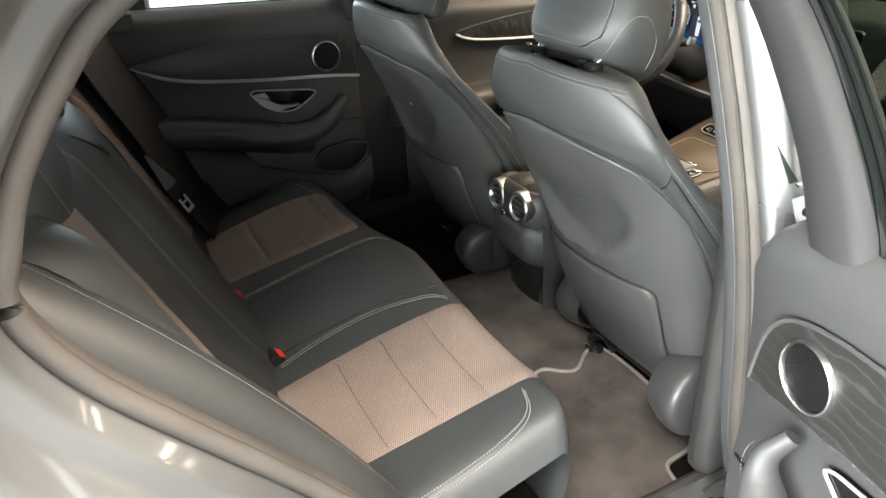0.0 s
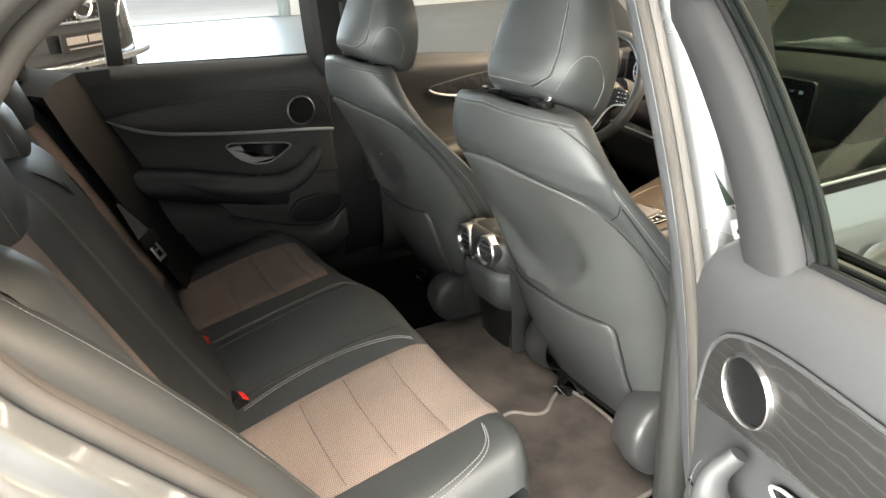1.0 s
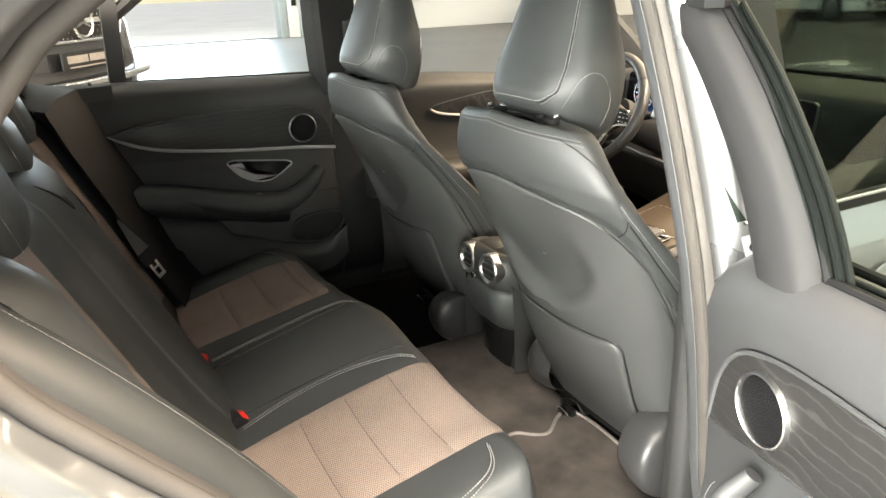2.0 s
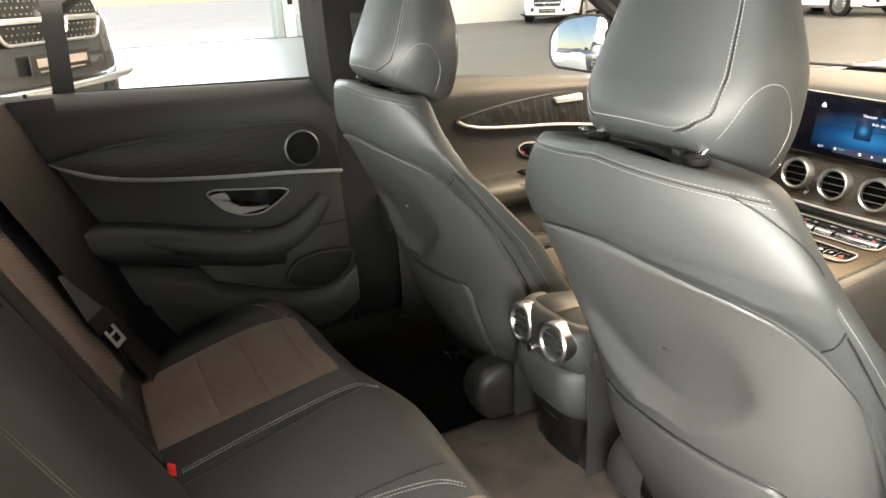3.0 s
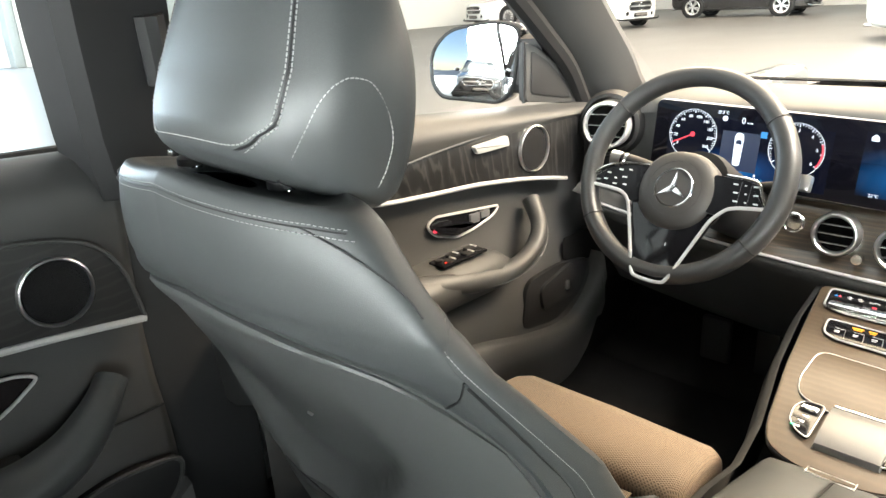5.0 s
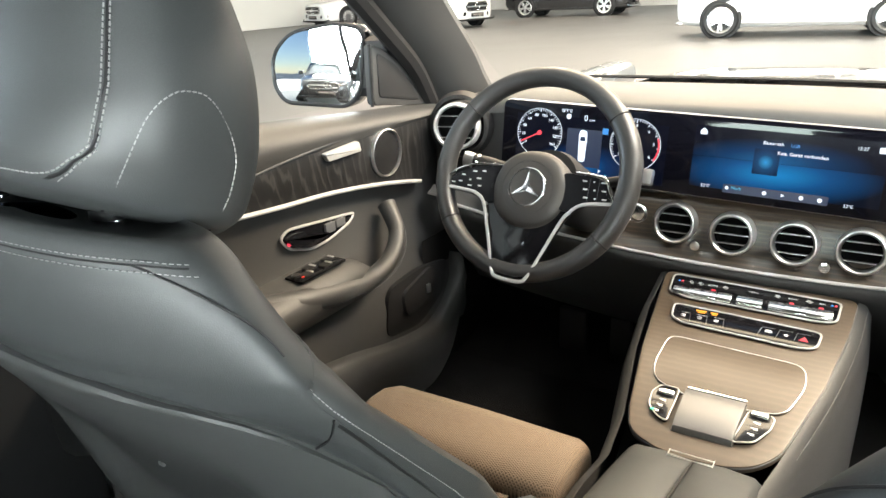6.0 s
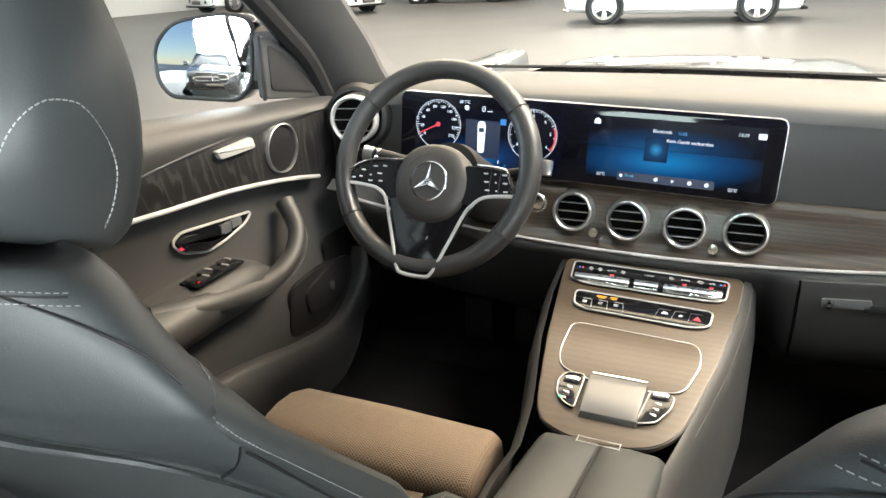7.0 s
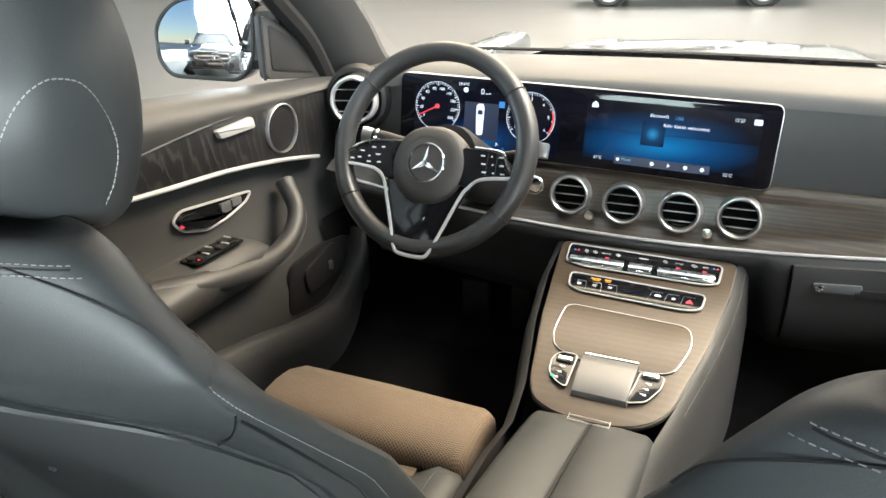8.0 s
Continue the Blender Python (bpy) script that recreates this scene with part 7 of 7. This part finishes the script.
part("rear_panel", loft([rear_row(*q) for q in ((-0.262, 0.652, 0.090), (-0.274, 0.662, 0.096), (-0.288, 0.663, 0.100), (-0.300, 0.656, 0.103), (-0.307, 0.642, 0.104), (-0.309, 0.62, 0.105), (-0.308, 0.60, 0.105), (-0.305, 0.584, 0.104), (-0.299, 0.574, 0.102), (-0.294, 0.571, 0.100))], closed=False), CONSOLE_GREY, con, "rounded dark vent panel", sharp=70)
part("rear_body", loft([rear_row(*q) for q in ((-0.294, 0.573, 0.099), (-0.303, 0.569, 0.101), (-0.308, 0.555, 0.102), (-0.308, 0.53, 0.101), (-0.303, 0.505, 0.099), (-0.293, 0.482, 0.096), (-0.280, 0.462, 0.093), (-0.268, 0.456, 0.09))], closed=False), SHELL, con, "bulging grey rear end of the console", sharp=70)
part("rear_core", box((MIDX, -0.15, 0.45), (0.18, 0.19, 0.34), 0.02, 3), CONSOLE_GREY, con)
part("rear_lower", loft([[Vector((MIDX + 0.088 * k, y + 0.04 * abs(k) ** 4, z)) for k in np.linspace(-1, 1, 21)] for y, z in ((-0.276, 0.462), (-0.272, 0.44), (-0.255, 0.36), (-0.25, 0.30))], closed=False), BLACK, con, "black lower rear panel")
part("socket_line", tube([(-0.020, -0.275, 0.438), (0.045, -0.275, 0.438)], 0.0018, 6), CHROME, con)
for x in (-0.037, 0.068):
    vent((x, -0.3035, 0.624), 0.040, ((x - MIDX) * 0.5, -1, 0.06), con, SATIN, 3, 0.0125)
part("vent_knob", lathe([(0.007, 0), (0.009, 0.006), (0.007, 0.012), (0.001, 0.013)], Matrix.Translation((0.012, -0.308, 0.592)) @ pose(0, 0, 0, 84, 0, 0), 16), CHROME, con, "bright vent knob")
fw = thing("footwell_lining", "black footwell carpet and dark pedals", "carpet")
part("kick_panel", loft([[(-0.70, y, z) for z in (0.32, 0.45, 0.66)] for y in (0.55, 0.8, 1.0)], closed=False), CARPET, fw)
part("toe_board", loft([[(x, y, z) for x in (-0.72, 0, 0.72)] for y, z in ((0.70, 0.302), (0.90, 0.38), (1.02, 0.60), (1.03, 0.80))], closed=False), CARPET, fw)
for x, s in ((-0.30, 0.05), (-0.42, 0.07)):
    part("pedal", box((x, 0.78, 0.40), (s, 0.02, 0.11), 0.006), BLACK, fw)

# ---- cars parked in the showroom ----
WHITE_PAINT = material("white_car_paint", (0.78, 0.78, 0.77), 0.22, 0.0, 0.03, 2, 900, 0.0, coat=1.0)
YELLOW_PAINT = material("pale_yellow_car_paint", (0.80, 0.76, 0.42), 0.25, 0.0, 0.04, 2, 900, 0.0, coat=1.0)
DARK_PAINT = material("black_car_paint", (0.02, 0.02, 0.022), 0.2, 0.2, 0.05, 2, 900, 0.0, coat=1.0)
DARK_GLASS = material("dark_car_glass", (0.01, 0.012, 0.013), 0.06, 0, 0.05, 3, 200, 0.0)
LAMP_GLASS = material("headlamp_glass", (0.45, 0.47, 0.50), 0.10, 0.4, 0.2, 20, 60, 0.1)
LAMP_RED = material("tail_lamp_red", (0.45, 0.02, 0.02), 0.15, 0, 0.1, 20, 60, 0.0)
LOW_GREY = material("grey_bumper_trim", (0.12, 0.12, 0.12), 0.5, 0, 0.1, 5, 300, 0.05)


def parked_car(front, heading, paint, label, tall=0.0, rim_mat=SATIN, spokes=5, grille="wide", accent=None):
    """A parked car, built with its nose at y = 0 and its tail at -4.6, then set down with its nose at front."""
    c = thing("parked_car", label, "car", "cars parked in the showroom")
    h = Vector((heading[0], heading[1], 0)).normalized()
    M = Matrix(((h.y, h.x, 0, front[0]), (-h.x, h.y, 0, front[1]), (0, 0, 1, 0), (0, 0, 0, 1)))
    st = [(0.0, 0.30, 0.66, 0.50), (-0.04, 0.22, 0.74, 0.66), (-0.15, 0.20, 0.80, 0.80), (-0.40, 0.19, 0.86, 0.88), (-0.8, 0.19, 0.92, 0.91), (-1.25, 0.19, 0.97, 0.915), (-2.2, 0.20, 0.97, 0.92), (-3.2, 0.20, 0.98, 0.92), (-3.9, 0.21, 1.0, 0.90), (-4.35, 0.24, 1.0, 0.84), (-4.52, 0.30, 0.96, 0.74), (-4.58, 0.42, 0.88, 0.62)]
    rings = []
    for y, zb, zt, w in st:
        zb, zt = zb + tall * 0.25, zt + tall * 0.7
        q = zt - zb
        half = [(0.0, zb), (w * 0.80, zb), (w * 0.95, zb + q * 0.10), (w * 0.985, zb + q * 0.30), (w, zb + q * 0.52), (w * 0.985, zb + q * 0.68), (w * 0.975, zb + q * 0.72), (w * 0.95, zb + q * 0.88), (w * 0.86, zb + q * 0.97), (w * 0.5, zb + q * 1.02), (0.0, zb + q * 1.03)]
        rings.append([Vector((x, y, z)) for x, z in half] + [Vector((-x, y, z)) for x, z in half[-2:0:-1]])
    dense = []
    for k in range(len(rings[0])):
        dense.append(spline([r[k] for r in rings], 5))
    rings = [[dense[k][i] for k in range(len(dense))] for i in range(len(dense[0]))]
    part("body", moved(loft(rings), M), paint, c, "painted car body", sharp=35)
    cab = []
    for y, w, z in ((-1.15, 0.78, 0.99), (-1.55, 0.74, 1.20), (-2.0, 0.68, 1.39), (-2.6, 0.66, 1.44), (-3.4, 0.65, 1.40), (-4.0, 0.66, 1.22), (-4.3, 0.70, 1.03)):
        z += tall
        cab.append([Vector((x, y, zz)) for x, zz in ((-0.80, 0.95 + tall * 0.6), (-w - 0.06 * (z > 1.25 + tall), z - (z - 0.97 - tall) * 0.5), (-w + 0.02, z - 0.05), (-w * 0.6, z), (w * 0.6, z), (w - 0.02, z - 0.05), (w + 0.06 * (z > 1.25 + tall), z - (z - 0.97 - tall) * 0.5), (0.80, 0.95 + tall * 0.6))])
    part("window_band", moved(loft(cab), M), DARK_GLASS, c, "dark car windows")
    part("roof", moved(loft([[p + Vector((0, 0, 0.006)) for p in ring[2:6]] for ring in cab[2:5]], closed=False), M), paint, c)
    for y in (-0.86, -3.72):
        for s in (-1, 1):
            part("wheel_arch", moved(lathe([(0.30, 0.0), (0.375 + tall * 0.1, 0.004), (0.385 + tall * 0.1, 0.0)], Matrix.Translation((s * 0.905, y, 0.345 + tall * 0.1)) @ pose(0, 0, 0, 0, s * 90, 0), 36), M), BLACK, c, "dark wheel arch")
            m2 = M @ Matrix.Translation((s * 0.825, y, 0.336 + tall * 0.06)) @ pose(0, 0, 0, 0, s * 90, 0)
            r = 0.335 + tall * 0.06
            w = part("wheel", lathe([(r * 0.62, -0.10), (r * 0.90, -0.108), (r, -0.085), (r, 0.085), (r * 0.90, 0.108), (r * 0.68, 0.10)], m2, 40), BLACK, c, "wheel with black tyre")
            part("rim", lathe([(r * 0.60, 0.02), (r * 0.64, 0.092), (r * 0.70, 0.106), (r * 0.74, 0.100)], m2, 40), rim_mat, w, "alloy rim")
            part("brake_disc", lathe([(r * 0.62, 0.02), (r * 0.2, 0.022), (0.001, 0.022)], m2, 32), BLACK, w)
            for k in range(spokes):
                for d in ((-0.17, 0.17) if spokes < 8 else (0.0, )):
                    part("spoke", moved(plate([(0.02, -0.016), (r * 0.66, -0.018), (r * 0.66, 0.018), (0.02, 0.016)], Matrix(), 0.02, 0.005), m2 @ Matrix.Translation((0, 0, 0.076)) @ Matrix.Rotation(2 * math.pi * k / spokes + d, 4, "Z")), rim_mat, w)
            part("hub_cap", lathe([(0.045, 0.07), (0.04, 0.100), (0.001, 0.102)], m2, 16), rim_mat, w)
    for s in (-1, 1):
        part("sill_trim", moved(box((s * 0.885, -2.3, 0.235 + tall * 0.3), (0.07, 2.1, 0.07), 0.02), M), LOW_GREY if tall == 0 and paint is WHITE_PAINT and accent is None else BLACK, c)
        part("headlamp", moved(loft([[(s * x, y, z + tall * 0.6) for x, y, z in q] for q in (((0.46, -0.02, 0.62), (0.66, -0.12, 0.63), (0.82, -0.36, 0.70)), ((0.45, -0.045, 0.72), (0.66, -0.15, 0.735), (0.83, -0.42, 0.775)))], closed=False), M @ Matrix.Translation((0, 0.012, 0))), LAMP_GLASS, c, "clear headlamp")
        part("tail_lamp", moved(box((s * 0.70, -4.40, 0.86 + tall * 0.6), (0.30, 0.20, 0.12), 0.04, 3), M), LAMP_RED, c, "red tail lamp")
        part("bumper_intake", moved(plate(rounded([(-0.17, -0.07), (0.17, -0.05), (0.19, 0.06), (-0.15, 0.04)], 0.03), Matrix.Translation((s * 0.60, -0.075, 0.40 + tall * 0.5)) @ pose(0, 0, 0, 90, 0, s * -24 + 180), 0.035, 0.006), M), BLACK, c, "dark bumper intake")
        part("door_mirror", moved(box((s * 1.0, -1.55, 1.02 + tall * 0.8), (0.20, 0.10, 0.14), 0.04, 3), M), paint, c)
        part("door_handle", moved(box((s * 0.925, -2.5, 0.80 + tall * 0.7), (0.03, 0.18, 0.025), 0.008), M), paint, c)
        for y in (-1.35, -2.35, -3.2):
            part("door_gap", moved(box((s * 0.917, y, 0.60 + tall * 0.5), (0.008, 0.006, 0.62)), M), BLACK, c)
    part("bumper_lip", moved(box((0, -0.02, 0.235 + tall * 0.4), (1.25, 0.14, 0.05), 0.02), M), (accent or BLACK), c)
    G = M @ Matrix.Translation((0, 0.005, 0.60 + tall * 0.62 + (0.15 if tall > 0.3 else 0))) @ Matrix(((-1, 0, 0, 0), (0, 0, 1, 0), (0, 1, 0, 0), (0, 0, 0, 1)))
    gr = part("grille", plate(rounded([(-0.40, -0.12), (0.40, -0.12), (0.46, 0.02), (0.40, 0.13), (-0.40, 0.13), (-0.46, 0.02)], 0.05), G, 0.03, 0.008), BLACK, c, "black grille with small bright studs")
    loop = [G @ Vector((x, y, 0.03)) for x, y in rounded([(-0.40, -0.12), (0.40, -0.12), (0.46, 0.02), (0.40, 0.13), (-0.40, 0.13), (-0.46, 0.02)], 0.05)]
    part("grille_frame", tube([*loop, loop[0]], 0.012, 8), CHROME if accent is None else paint, gr, "bright grille frame")
    studs = []
    for i in range(-9, 10):
        for j in range(-3, 4):
            x, y = i * 0.042 + (j % 2) * 0.021, j * 0.034
            if abs(x) < 0.40 and (x * x + y * y) ** 0.5 > 0.125:
                studs.append(moved(box((x, y, 0.034), (0.013, 0.009, 0.006)), G))
    tagged(part("grille_studs", join(*studs), CHROME, gr), kind="stuff")
    part("grille_bar", moved(box((0, 0.0, 0.042), (0.82, 0.030, 0.018), 0.006), G), SATIN, gr, "bright cross bar")
    part("badge_ring", lathe([(0.088, 0.03), (0.090, 0.060), (0.100, 0.066), (0.108, 0.058), (0.110, 0.03)], G, 36), CHROME, gr, "round bright badge")
    part("badge_ground", lathe([(0.089, 0.03), (0.088, 0.048), (0.001, 0.05)], G, 30), BLACK, gr)
    part("badge_star", join(*[moved(plate([(-0.020, 0.0), (0.0, -0.011), (0.020, 0.0), (0.0, 0.088)], Matrix(), 0.008), G @ Matrix.Translation((0, 0, 0.050)) @ Matrix.Rotation(2 * math.pi * k / 3, 4, "Z")) for k in range(3)]), CHROME, gr)
    pl = part("number_plate", moved(box((0, -0.235, 0.045), (0.52, 0.112, 0.012), 0.003), G), BLACK, c, "dark plate with plain pale bars")
    for x, w2 in ((-0.11, 0.20), (0.12, 0.22)):
        part("plate_bar", moved(box((x, -0.225, 0.053), (w2, 0.045, 0.003)), G), PIPING, pl)
    part("plate_bar", moved(box((0, -0.272, 0.053), (0.40, 0.008, 0.003)), G), PIPING, pl)
    lip = spline([(-0.88, -0.32, -0.10), (-0.72, -0.36, 0.02), (-0.4, -0.37, 0.075), (0.0, -0.375, 0.085), (0.4, -0.37, 0.075), (0.72, -0.36, 0.02), (0.88, -0.32, -0.10)], 5)
    part("bumper_blade", moved(tube(lip, 0.022, 8, 0.6), G), CHROME if tall else BLACK, c, "bumper blade")
    part("tailpipe", moved(box((0.55, -4.52, 0.27), (0.18, 0.14, 0.06), 0.02), M), CHROME, c)
    return c


parked_car((-3.80, -1.01), (0.60, 0.80), DARK_PAINT, "black off-road car with bright studded grille facing the gate", tall=0.66)
parked_car((-1.55, -5.2), (0.05, 1.0), DARK_PAINT, "dark car parked behind, facing the silver estate car", tall=0.0)
parked_car((0.50, 15.85), (0.992, 0.13), WHITE_PAINT, "white estate car parked across, with silver five-spoke wheels")
parked_car((-17.8, 12.6), (0.62, -0.78), WHITE_PAINT, "white compact car with pale yellow bumper edge", accent=YELLOW_PAINT, spokes=10)
parked_car((-11.0, 18.8), (0.97, -0.24), WHITE_PAINT, "white car with dark many-spoked wheels", rim_mat=LOW_GREY, spokes=14)
parked_car((-17.9, 19.3), (-0.30, -0.95), WHITE_PAINT, "white car with black grille and dark many-spoked wheels", rim_mat=LOW_GREY, spokes=14)
parked_car((-8.2, 25.0), (0.99, 0.10), DARK_PAINT, "black car parked at the back of the showroom", tall=0.1)
